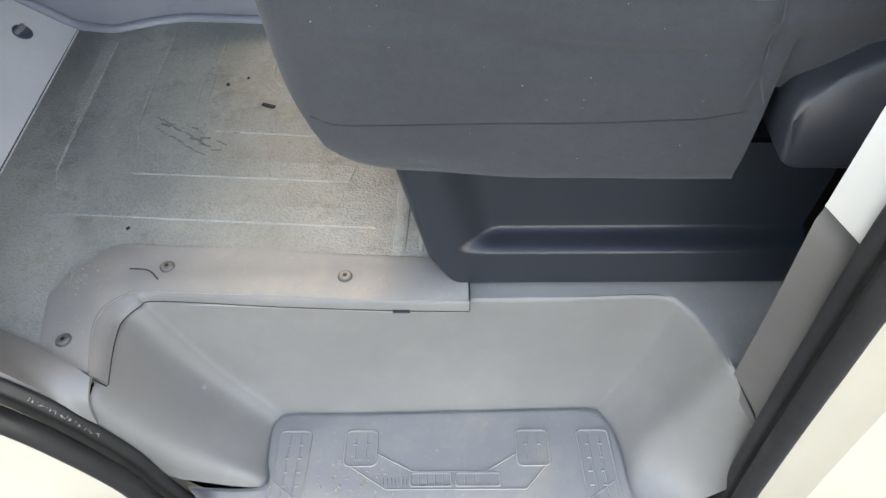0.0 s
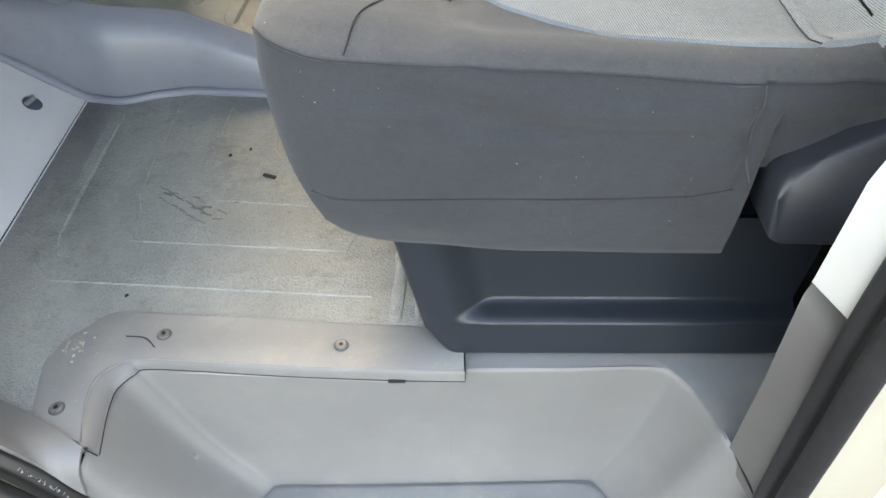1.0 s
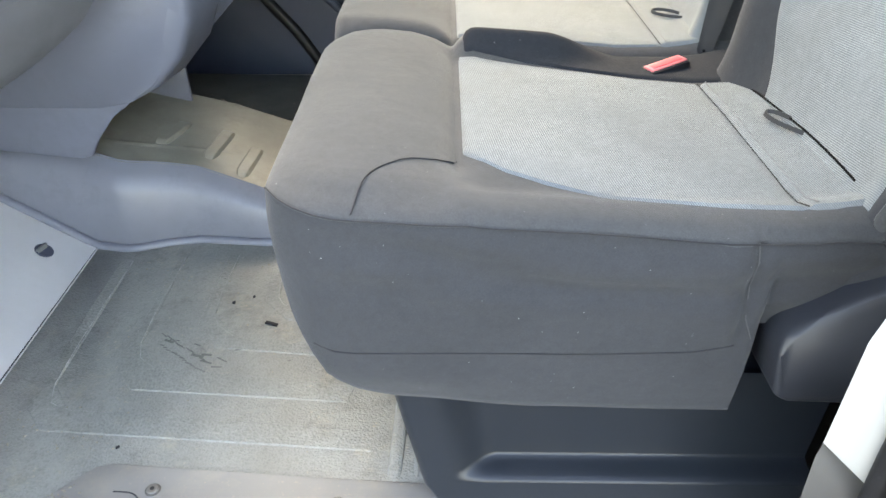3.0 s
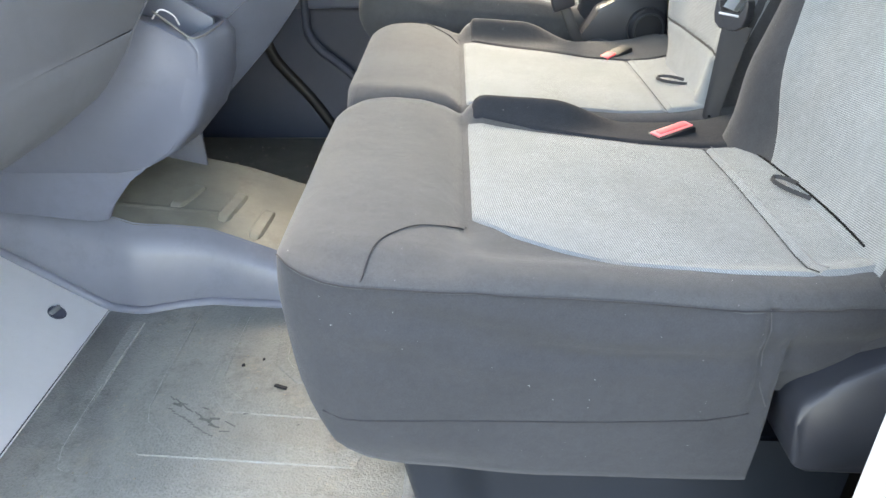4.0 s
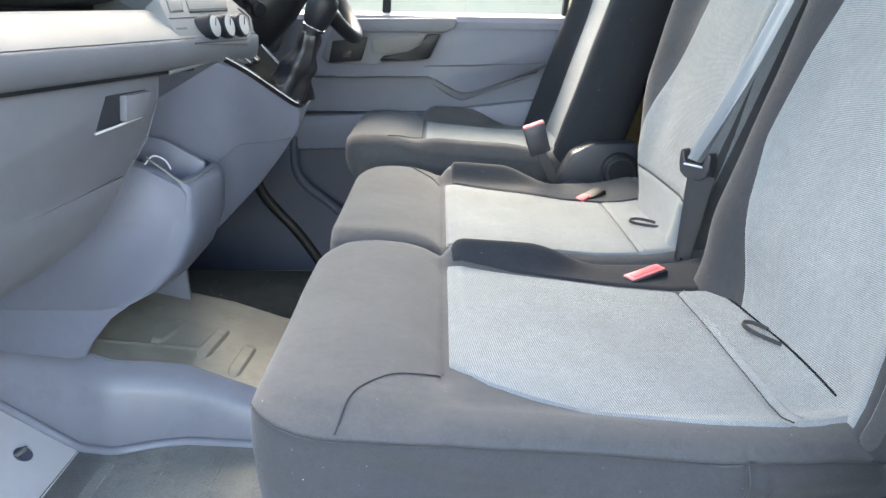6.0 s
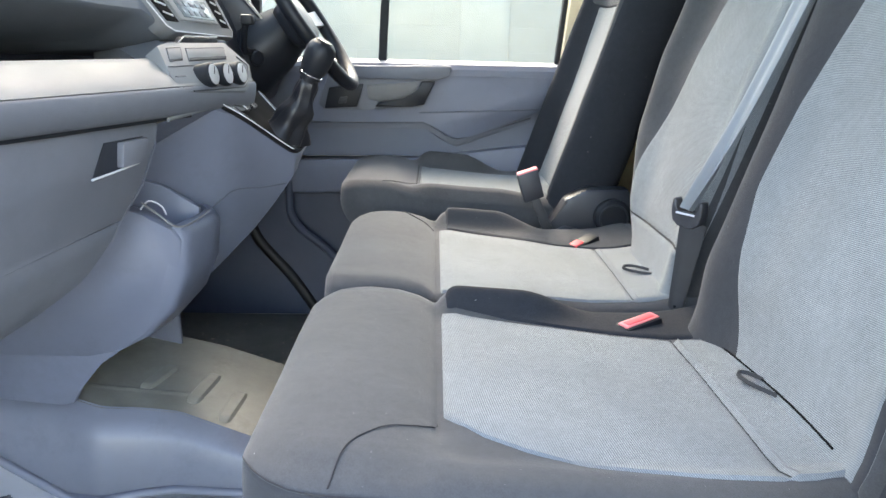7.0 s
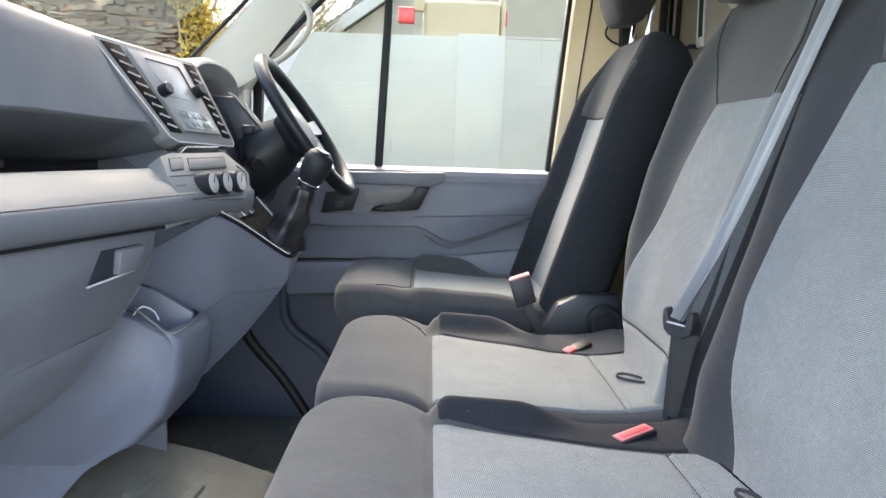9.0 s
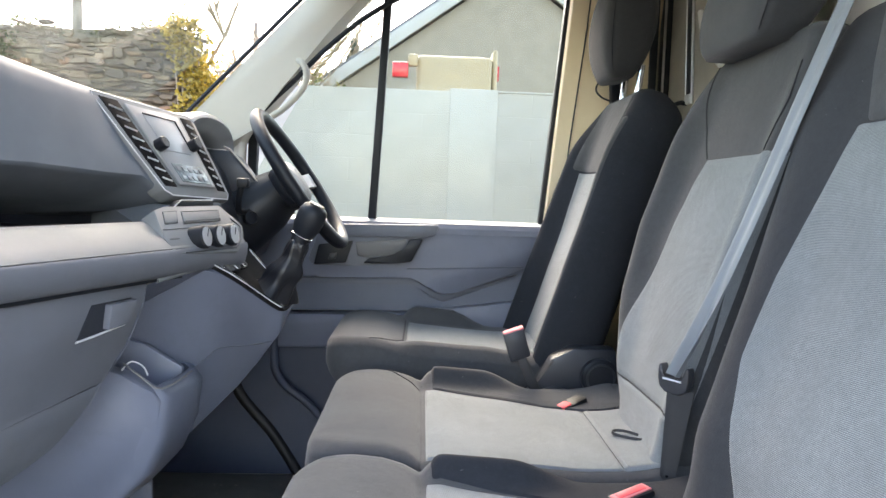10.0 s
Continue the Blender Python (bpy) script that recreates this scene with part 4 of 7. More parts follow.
headrest(bench, 0.83, 0.60, 1.24, 1.43, 0.13, M_BOLSTER, (0.76, 0.90))

bk2 = part("backrest", far_b.mesh(), M_BOLSTER, bench, sharp=75)


def fb_far(z):
    return table(z, [(0.45, 1.38), (0.56, 1.420), (0.70, 1.440), (0.85, 1.43), (0.93, 1.41), (0.975, 1.385)])


part("back_insert", far_b.panel(0.541, 0.980, lambda z: 1.109, fb_far), M_INSERT, bk2, "pale grey woven insert")
part("back_insert", far_b.panel(0.415, 0.548, lambda z: 1.109, lambda z: lerp(1.345, 1.402, (z - 0.415) / 0.133), 24, 40), M_INSERT, bk2, "pale grey woven insert")
part("seam", far_b.seam([(1.125, 0.5455), (1.25, 0.5450), (1.36, 0.5450), (1.420, 0.5455)], 0.0011), M_SEAM, bk2)
part("seam", far_b.seam([(1.385, 0.978), (1.425, 1.02), (1.468, 1.09), (1.485, 1.17)]), M_SEAM, bk2)
part("seam", far_b.seam([(1.150, 0.978), (1.13, 1.05), (1.14, 1.12)]), M_SEAM, bk2)
headrest(bench, 1.335, 0.575, 1.172, 1.41, 0.160, M_BOLSTER, ())

# seat box below the bench
box_back = part("seat_box", prism([(-0.055, 0.235), (-0.029, 0.065), (-0.01, 0.02), (0.02, 0.002), (0.46, 0.002), (0.46, 0.235)], "y", 0.640, 1.56, 0.006), M_PLINTH, bench,
                "dark blue-grey moulded plastic seat box")


def box_face(u, v):
    """The box's face towards the doorway: a rounded rim, a sloping ledge and a sunken middle."""
    z = lerp(0.0015, 0.235, v)
    left = table(z, [(0.0015, 0.020), (0.008, 0.004), (0.018, -0.006), (0.06, -0.030), (0.215, -0.064), (0.235, -0.068)])
    x = lerp(left, 0.46, max(0.0, (u - 0.02) / 0.98))
    rim = 1 - sstep(left + 0.100, left + 0.035, x)
    sunk = sstep(0.074, 0.090, z) * rim
    y = 0.598 + 0.034 * sunk + 0.010 * sstep(0.014, 0.0015, z) ** 2
    e = x - left
    y += 0.008 * (1 - min(1, e / 0.010)) ** 2
    if u == 0:
        y = 0.66
    return Vector((x, y, z))


part("front_face", grid(box_face, 90, 90), M_PLINTH, box_back, sharp=60)
part("seat_rail", box(-0.03, 0.44, 0.68, 1.50, 0.225, 0.32), M_BLACK, bench)
# seat side cover, rising rearwards
part("side_cover", prism([(0.336, 0.290), (0.320, 0.300), (0.313, 0.350), (0.319, 0.372), (0.345, 0.394), (0.62, 0.565), (0.66, 0.48), (0.55, 0.32), (0.42, 0.294)], "y",
                         [0.532, 0.530, 0.530, 0.544, 0.542, 0.535, 0.525, 0.525, 0.530], 0.60, 0.008, 3), M_DARK, bench, "dark plastic side cover", sharp=50)



def buckle(parent, c, d, tilt, strap=None, top=False):
    """A belt buckle: black housing with a red press button."""
    d = Vector(d).normalized()
    side = Vector((-d.y, d.x, 0)).normalized()
    up = d.cross(side).normalized()
    c = Vector(c)

    def blk(l0, l1, w, h, bev, lift=0.0):
        bm = box(l0, l1, -w, w, -h, h, bev)
        m = Matrix((d, side, up)).transposed().to_4x4()
        bmesh.ops.transform(bm, matrix=Matrix.Translation(c + up * lift) @ m, verts=bm.verts)
        return bm
    h = part("buckle", blk(-0.033, 0.033, 0.0155, 0.010, 0.004), M_BLACK, parent, "black belt buckle with a red button")
    return h, blk


bk_near = thing("belt_buckle", (0.305, 1.006, 0.44), "red-topped belt buckle tucked between the bench cushions", "belt buckle", "belt buckles")
h, blk = buckle(bk_near, (0.305, 1.010, 0.462), (0.062, 0.030, 0.010), 0)
part("button", blk(-0.025, 0.026, 0.0068, 0.003, 0.0022, 0.0100), M_RED, h, "bright red press button")
part("button_rim", blk(-0.031, 0.031, 0.0105, 0.0022, 0.0018, 0.0095), M_PINK, h, "pale red rim")
part("stalk", tube([(0.335, 1.02, 0.45), (0.40, 1.045, 0.40)], 0.009, 8), M_WEBDARK, bk_near)
bk_far = thing("belt_buckle", (0.30, 1.45, 0.44), "red-topped belt buckle beside the middle seat cushion", "belt buckle", "belt buckles")
h, blk = buckle(bk_far, (0.316, 1.466, 0.461), (0.05, 0.035, 0.016), 0)
part("button", blk(-0.034, -0.008, 0.0120, 0.006, 0.004, 0.0070), M_RED, h, "bright red press button")

# black strap loops of the child-seat anchors
def strap_loop(path, half, label):
    """A loop of flat webbing: the path of its middle and the direction across it."""
    h_ = Vector(half)
    pts = smooth_path(path, 8)
    rings = []
    for i, q in enumerate(pts):
        d = (pts[min(i + 1, len(pts) - 1)] - pts[max(i - 1, 0)]).normalized()
        n_ = d.cross(h_).normalized() * 0.0011
        rings.append([q - h_ - n_, q + h_ - n_, q + h_ + n_, q - h_ + n_])
    bm = loft(rings)
    return solo("anchor_loop", bm, M_WEBDARK, label, "strap", "anchor loops")


def eye(c, along, across, n=14):
    return [Vector(c) + Vector(along) * math.cos(q) + Vector(across) * math.sin(q) * (1 - 0.35 * math.cos(q)) for q in [2 * math.pi * k / n - 0.2 for k in range(n + 1)]]


strap_loop(eye((0.386, 0.782, 0.4835), (0.014, -0.036, 0.001), (0.0075, 0.003, 0.0015)), (0.0008, 0.0003, 0.0024), "black webbing anchor loop between cushion and backrest")
strap_loop(eye((0.370, 1.238, 0.4780), (0.024, -0.024, 0.001), (0.0075, 0.007, 0.0015)), (0.0008, 0.0003, 0.0024), "black webbing anchor loop lying on the middle cushion")

# belt of the middle seat
belt = thing("seat_belt", (0.45, 1.13, 0.45), "grey seat belt with a black plastic tongue hanging over the bench", "seat belt")
BP = [(0.612, 1.1035, 0.0165), (0.64, 1.096, 0.0195), (0.68, 1.085, 0.0235), (0.72, 1.077, 0.0245), (0.85, 1.056, 0.024), (1.04, 1.034, 0.0235), (1.24, 1.010, 0.0235)]


def belt_pt(u, v):
    z = lerp(0.612, 1.24, u)
    yc = table(z, [(a, b) for a, b, c in BP])
    w = table(z, [(a, c) for a, b, c in BP])
    q = (v - 0.5) * 2
    low = sstep(0.80, 0.62, z)
    curl = 0.004 * math.cos(q * 3.1) + 0.0025 * math.sin(q * 6) + low * (0.007 * math.sin(q * 5 + 0.6) + 0.003 * math.sin(q * 11))
    return Vector((back_x(z), yc + q * w, z)) + NB * (lerp(0.030, 0.034, u) + curl * 0.8)


part("webbing", grid(belt_pt, 60, 28, 0.0014), M_WEB, belt, "grey woven webbing", sharp=80)
tc = Vector((back_x(0.612) - 0.026, 1.104, 0.612))
TONGUE = Matrix.Translation(tc) @ Matrix.Rotation(radians(36), 4, "Z") @ Matrix.Diagonal((1.0, 0.88, 0.92, 1.0))
horns = [(0.031, 0.020), (0.029, 0.028), (0.023, 0.027), (0.020, 0.012), (0.018, 0.004), (-0.018, 0.004), (-0.020, 0.012), (-0.023, 0.027), (-0.029, 0.028), (-0.031, 0.020),
         (-0.031, 0.002), (-0.027, -0.012), (-0.016, -0.020), (0.0, -0.0225), (0.016, -0.020), (0.027, -0.012), (0.031, 0.002)]
tongue_bm = prism(horns, "x", -0.0095, 0.0095, 0.0045, 3)
tongue_bm.transform(TONGUE)
tongue = part("tongue", tongue_bm, M_GREYBLACK, belt, "black plastic belt tongue", sharp=60)
bar_bm = tube([(-0.010, -0.0185, 0.0035), (-0.010, 0.0185, 0.0035)], 0.0019, 8)
bar_bm.transform(TONGUE)
part("slot_bar", bar_bm, M_SILVER, tongue, "bright slot edge")
blade_bm = join(box(-0.0015, 0.0015, -0.0105, -0.0055, -0.060, -0.016, 0.0006), box(-0.0015, 0.0015, 0.0055, 0.0105, -0.060, -0.016, 0.0006),
                box(-0.0015, 0.0015, -0.0105, 0.0105, -0.062, -0.053, 0.0006), box(-0.0015, 0.0015, -0.0105, 0.0105, -0.026, -0.016, 0.0006))
blade_bm.transform(TONGUE)
part("tongue_blade", blade_bm, M_CHROME, belt, "chrome slotted blade")
part("lower_webbing", grid(lambda u, v: Vector((lerp(tc.x + 0.006, 0.384, u) + (v - 0.5) * 0.034 * (1 - 0.6 * u), 1.094 - (v - 0.5) * 0.024 * (1 - 0.6 * u), lerp(0.60, 0.41, u))) + NB * 0.006 * math.sin(3 * v), 10, 4, 0.0016), M_WEBDARK, belt)

# driver's seat
seat = thing("driver_seat", (0.1, 1.9, 0.0), "driver's seat in dark grey cloth with a pale insert and headrest", "seat")
LOW_D = [(-0.187, 0.430), (-0.172, 0.405), (-0.15, 0.385), (-0.1, 0.375), (0.44, 0.37)]
dc = Cushion(1.675, 2.120, False, 0.045, dx=-0.048, dz=0.045, low=LOW_D, near_bol=0.020, profile=CUSH_FLAT)
dcm = part("seat_cushion", dc.mesh(), M_BOLSTER, seat, sharp=75)
part("seat_insert", dc.panel(0.004, 0.42, lambda x: 1.755, lambda x: 2.02), M_INSERT, dcm, "pale grey woven insert")
part("seam", dc.seam([(0.0, 1.76), (-0.012, 1.735), (-0.04, 1.715), (-0.08, 1.70)], 0.0012), M_SEAM, dcm)
part("seam", tube([dc.at(0.001, lerp(1.75, 2.03, k / 16), 0.0006) for k in range(17)], 0.0016, 6), M_SEAM, dcm)
db = Back(1.665, 2.125, 0.030, 0.055, dx=-0.088, z0=0.46, z1=1.185, taper0=0.05, taper1=0.05, w0=0.045, w1=0.045, thick=0.13)
dbm = part("backrest", db.mesh(), M_BLACKCLOTH, seat, "black cloth backrest", sharp=75)
part("back_insert", db.panel(0.50, 0.968, lambda z: lerp(1.805, 1.752, (z - 0.50) / 0.468), lambda z: 2.02), M_INSERT, dbm, "pale grey woven insert")
part("back_upper", db.panel(0.962, 1.17, lambda z: 1.735 + 0.1 * (z - 0.968), lambda z: 2.04 - 0.1 * (z - 0.968), 20, 30), M_BOLSTER, dbm, "dark grey upper panel")
part("bolster_face", db.panel(0.50, 1.10, lambda z: table(z, [(0.5, 1.688), (1.1, 1.715)]), lambda z: lerp(1.808, 1.755, (z - 0.50) / 0.468) if z < 0.966 else 1.74, 40, 12), M_BOLSTER, dbm)
headrest(seat, 1.90, 0.490, 1.207, 1.48, 0.120, M_HEADCLOTH, (1.83, 1.97), lean=0.06, rise=0.12, post_x=0.022)
part("seat_base", prism([(-0.20, 0.0), (0.40, 0.0), (0.36, 0.40), (-0.18, 0.40)], "y", 1.70, 2.10, 0.01), M_DARK, seat)
part("recliner_cover", prism([(0.231, 0.430), (0.269, 0.458), (0.298, 0.525), (0.344, 0.549), (0.445, 0.552), (0.47, 0.41), (0.25, 0.395)], "y", 1.612, 1.66, 0.008), M_DARK, seat, "dark plastic recliner cover")
knob = part("recliner_knob", disc((0.408, 1.613, 0.487), (0, -1, 0), 0.043, 0.022, 32, 0.006), M_BLACK, seat, "round black recliner knob")
part("knob_ring", tube([(0.408 + 0.032 * math.cos(a), 1.590, 0.487 + 0.032 * math.sin(a)) for a in [2 * math.pi * k / 28 for k in range(28)]], 0.0025, 6, True), M_DARK, knob)
dbk = thing("belt_buckle", (0.24, 1.60, 0.42), "upright black belt buckle with a red edge beside the driver's seat", "belt buckle", "belt buckles")
body = prism([(0.180, 0.584), (0.226, 0.600), (0.246, 0.536), (0.202, 0.519)], "y", 1.585, 1.612, 0.004)
bb = part("buckle", body, M_DARK, dbk)
part("button", prism([(0.182, 0.586), (0.226, 0.602), (0.2275, 0.596), (0.183, 0.580)], "y", 1.5855, 1.613, 0.0025), M_PINK, bb, "pale red press button")
part("stalk", prism([(0.216, 0.525), (0.236, 0.532), (0.274, 0.455), (0.252, 0.448)], "y", 1.595, 1.603, 0.002), M_WEBDARK, dbk)
part("tunnel_tray", prism([(0.16, 0.40), (0.30, 0.465), (0.44, 0.43), (0.44, 0.30), (0.16, 0.30)], "y", 1.607, 1.655, 0.006), M_DARK, seat)


# ================================================================ dashboard
def xs(y):
    """The dash's front line: it comes rearwards towards the middle of the cab."""
    return -0.54 + 0.29 * (min(y, 1.62) - 0.9)


SN = Vector((0.960, -0.279, 0))


def S(y, z, off=0.0):
    return Vector((xs(y), y, z)) + SN * off


def plate(outline, off0, off1, bevel=0.0, segs=2):
    """A plate on the dash's front line, its outline in (y, z)."""
    bm = loft([[S(y, z, off0) for y, z in outline], [S(y, z, off1) for y, z in outline]])
    if bevel:
        bmesh.ops.bevel(bm, geom=bm.edges[:], offset=bevel, segments=segs, profile=0.5, affect="EDGES", clamp_overlap=True)
    return bm


dash = thing("dashboard", (-0.6, 1.2, 0.35), "dark grey van dashboard with open shelf, radio and heater controls", "dashboard")


def dash_loft(keys, n=40, sub=4):
    """Sections of (offset, z) at given y, blended along the dash."""
    rings = []
    ys = [keys[0][0] + (keys[-1][0] - keys[0][0]) * k / n for k in range(n + 1)]
    for y in ys:
        sec = []
        for i in range(len(keys[0][1])):
            sec.append((table(y, [(ky, s[i][0]) for ky, s in keys]), table(y, [(ky, s[i][1]) for ky, s in keys])))
        rings.append([Vector((xs(y) + o, y, z)) for o, z in sec])
    return loft(rings)


PADW = [(-0.120, 0.910), (-0.113, 0.913), (-0.110, 0.918), (-0.113, 0.928), (-0.122, 0.965), (-0.138, 1.03), (-0.146, 1.055), (-0.158, 1.070), (-0.178, 1.080), (-0.24, 1.085), (-0.40, 1.07), (-0.40, 0.850), (-0.19, 0.870)]
PADM = [(-0.118, 0.902), (-0.111, 0.905), (-0.107, 0.910), (-0.111, 0.922), (-0.123, 0.957), (-0.148, 1.02), (-0.156, 1.042), (-0.166, 1.056), (-0.185, 1.065), (-0.24, 1.07), (-0.40, 1.06), (-0.40, 0.840), (-0.19, 0.864)]
PADN = [(-0.112, 0.899), (-0.105, 0.902), (-0.101, 0.907), (-0.106, 0.918), (-0.121, 0.940), (-0.158, 1.02), (-0.167, 1.040), (-0.177, 1.052), (-0.195, 1.06), (-0.245, 1.065), (-0.40, 1.055), (-0.40, 0.835), (-0.19, 0.856)]
PADC = [(-0.106, 0.860), (-0.098, 0.863), (-0.096, 0.868), (-0.100, 0.880), (-0.120, 0.925), (-0.168, 1.018), (-0.178, 1.038), (-0.188, 1.048), (-0.205, 1.054), (-0.25, 1.06), (-0.40, 1.05), (-0.40, 0.825), (-0.19, 0.842)]
PADE = [(-0.118, 0.857), (-0.110, 0.860), (-0.107, 0.866), (-0.112, 0.878), (-0.130, 0.920), (-0.176, 1.006), (-0.184, 1.022), (-0.194, 1.034), (-0.21, 1.04), (-0.25, 1.046), (-0.40, 1.04), (-0.40, 0.82), (-0.2, 0.835)]
part("top_pad", dash_loft([(0.45, PADW), (1.10, PADW), (1.24, PADM), (1.325, PADN), (1.400, PADC), (1.60, PADE)], 92), M_PAD, dash, "dark soft grained dash top", sharp=45)
LOWLIP = [(-0.03, 0.728), (-0.006, 0.733), (0.004, 0.740), (0.009, 0.758), (0.010, 0.777), (0.007, 0.7808), (-0.03, 0.7805)]
# upright lip in a darker plastic, for the weaker light on it
part("shelf_lip_dim", dash_loft([(0.45, LOWLIP), (1.475, LOWLIP)], 30), M_DASH, dash, "grey lower shelf lip", sharp=50)
FAS = [(-0.03, 0.7812), (0.004, 0.7815), (0.005, 0.7825), (0.004, 0.784), (-0.010, 0.799), (-0.045, 0.820), (-0.062, 0.826), (-0.075, 0.822), (-0.085, 0.806), (-0.38, 0.806), (-0.38, 0.7812)]
part("shelf", dash_loft([(0.45, FAS), (1.475, FAS)], 30), M_FASCIA, dash, "pale grey shelf edge", sharp=50)
# dark sheet that stands for the shade inside the shelf
part("shelf_shade", dash_loft([(0.46, [(-0.086, 0.812), (-0.39, 0.815), (-0.39, 0.90), (-0.395, 0.90), (-0.395, 0.807), (-0.086, 0.8075)]),
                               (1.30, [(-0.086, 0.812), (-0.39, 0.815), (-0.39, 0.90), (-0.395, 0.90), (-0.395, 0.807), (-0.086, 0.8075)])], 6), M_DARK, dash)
part("lip_gap", dash_loft([(0.45, [(-0.006, 0.7335), (-0.006, 0.7275), (-0.03, 0.7275), (-0.03, 0.7335)]), (1.29, [(-0.006, 0.7335), (-0.006, 0.7275), (-0.03, 0.7275), (-0.03, 0.7335)])], 10), M_BLACK, dash)
# block that closes the shelf towards the centre stack
part("stack_block", loft([[S(1.40, 0.806, -0.30), S(1.285, 0.806, -0.075), S(1.352, 0.852, -0.085), S(1.40, 0.870, -0.30)],
                          [S(1.52, 0.806, -0.30), S(1.52, 0.806, -0.05), S(1.50, 0.858, -0.07), S(1.50, 0.880, -0.30)]]), M_PAD, dash)
part("stack_strip", plate([(1.326, 0.846), (1.350, 0.863), (1.455, 0.863), (1.458, 0.848)], -0.07, -0.057, 0.002), M_BLACK, dash, "black strip")
part("strip_edge", tube([S(1.330, 0.850, -0.055), S(1.352, 0.8645, -0.055), S(1.452, 0.8645, -0.055)], 0.0012, 6), M_SILVER, dash)

# glovebox
glove = part("glovebox_door", plate([(0.45, 0.727), (1.206, 0.7285), (1.200, 0.70), (1.158, 0.634), (1.104, 0.584), (0.87, 0.560), (0.45, 0.54)], -0.034, -0.012, 0.004), M_DASH, dash, "grey glovebox door")


def lower_pt(u, v):
    yr = table(v, [(0, 1.102), (0.35, 1.085), (0.6, 1.05), (0.85, 0.98), (1, 0.92)])
    zr = table(v, [(0, 0.582), (0.35, 0.545), (0.6, 0.500), (0.85, 0.462), (1, 0.44)])
    y = lerp(0.45, yr, u)
    top = lerp(0.54, 0.582, u)
    z = lerp(lerp(0.538, 0.40, v), zr, u ** 1.5)
    off = -0.016 - 0.075 * v ** 1.8
    return S(y, z, off)


part("glovebox_lower", grid(lower_pt, 40, 16, -0.012), M_DASH, dash, sharp=70)
# shade beside the pull handle laid in as a dark plate
part("handle_shade", plate([(1.055, 0.660), (1.084, 0.708), (1.168, 0.709), (1.144, 0.668)], -0.013, -0.0105, 0.001), M_DARK, glove, "dark plate as the shade in the handle recess")
part("handle", plate([(1.104, 0.6675), (1.148, 0.6705), (1.1665, 0.7065), (1.110, 0.7055)], -0.012, 0.002, 0.0022), M_DASH, glove, "grey pull handle")
part("handle_lip", tube([S(1.050, 0.658, -0.008), S(1.090, 0.662, -0.007), S(1.146, 0.669, -0.006)], 0.0018, 8), M_LINE, glove)
part("glovebox_frame", tube([S(1.205, 0.728, -0.013), S(1.196, 0.69, -0.013), S(1.160, 0.632, -0.013), S(1.106, 0.582, -0.016), S(1.09, 0.552, -0.022)], 0.0010, 6), M_DASH, dash)

# radio unit
BL, BR, TL, TR = Vector((-0.500, 1.378, 0.880)), Vector((-0.446, 1.570, 0.872)), Vector((-0.600, 1.318, 1.040)), Vector((-0.526, 1.578, 1.026))
RN = (BR - BL).cross(TL - BL).normalized()
RN = RN if RN.x > 0 else -RN


def R(u, v, off=0.0):
    return BL.lerp(BR, u).lerp(TL.lerp(TR, u), v) + RN * (off + 0.010)


def rplate(outline, o0, o1, bevel=0.0):
    bm = loft([[R(u, v, o0) for u, v in outline], [R(u, v, o1) for u, v in outline]])
    if bevel:
        bmesh.ops.bevel(bm, geom=bm.edges[:], offset=bevel, segments=2, profile=0.5, affect="EDGES", clamp_overlap=True)
    return bm


part("radio_bezel", rplate([(-0.10, -0.03), (-0.02, -0.10), (0.97, -0.10), (1.04, -0.02), (1.04, 0.98), (0.98, 1.05), (-0.06, 1.05), (-0.10, 0.98)], -0.03, 0.004, 0.004), M_FASCIA, dash, "pale grey radio surround")
part("bezel_edge", tube([R(u, v, 0.0035) for u, v in ((-0.085, -0.03), (-0.015, -0.085), (0.965, -0.085), (1.03, -0.015), (1.03, 0.975), (0.975, 1.038), (-0.055, 1.038), (-0.088, 0.975))], 0.0013, 6, True), M_SILVER, dash)
radio = part("radio", rplate([(0.20, 0.05), (0.80, 0.05), (0.80, 0.97), (0.20, 0.97)], 0.003, 0.008, 0.002), M_RADIO, dash, "silver-grey car radio with two knobs and a screen")
part("screen", rplate([(0.33, 0.46), (0.70, 0.46), (0.70, 0.88), (0.33, 0.88)], 0.0078, 0.0092, 0.0005), M_SCREEN, radio)
part("screen_edge", join(tube([R(0.33, 0.885, 0.0095), R(0.71, 0.885, 0.0095), R(0.71, 0.52, 0.0095)], 0.0016, 6)), M_BLACK, radio)
part("key_strip", rplate([(0.27, 0.08), (0.75, 0.08), (0.75, 0.30), (0.27, 0.30)], 0.0078, 0.0095, 0.0005), M_LCD, radio)
for k in range(10):
    u0, v0 = 0.30 + 0.085 * (k % 5), 0.11 + 0.10 * (k // 5)
    part("key", rplate([(u0, v0), (u0 + 0.055, v0), (u0 + 0.055, v0 + 0.05), (u0, v0 + 0.05)], 0.0092, 0.0104, 0.0003), M_DASH if k % 2 else M_LCD, radio)
for u, v in ((0.255, 0.50), (0.765, 0.58)):
    part("knob", disc(R(u, v, 0.007), RN, 0.0125, 0.020, 24, 0.002), M_BLACK, radio, "black radio knob")
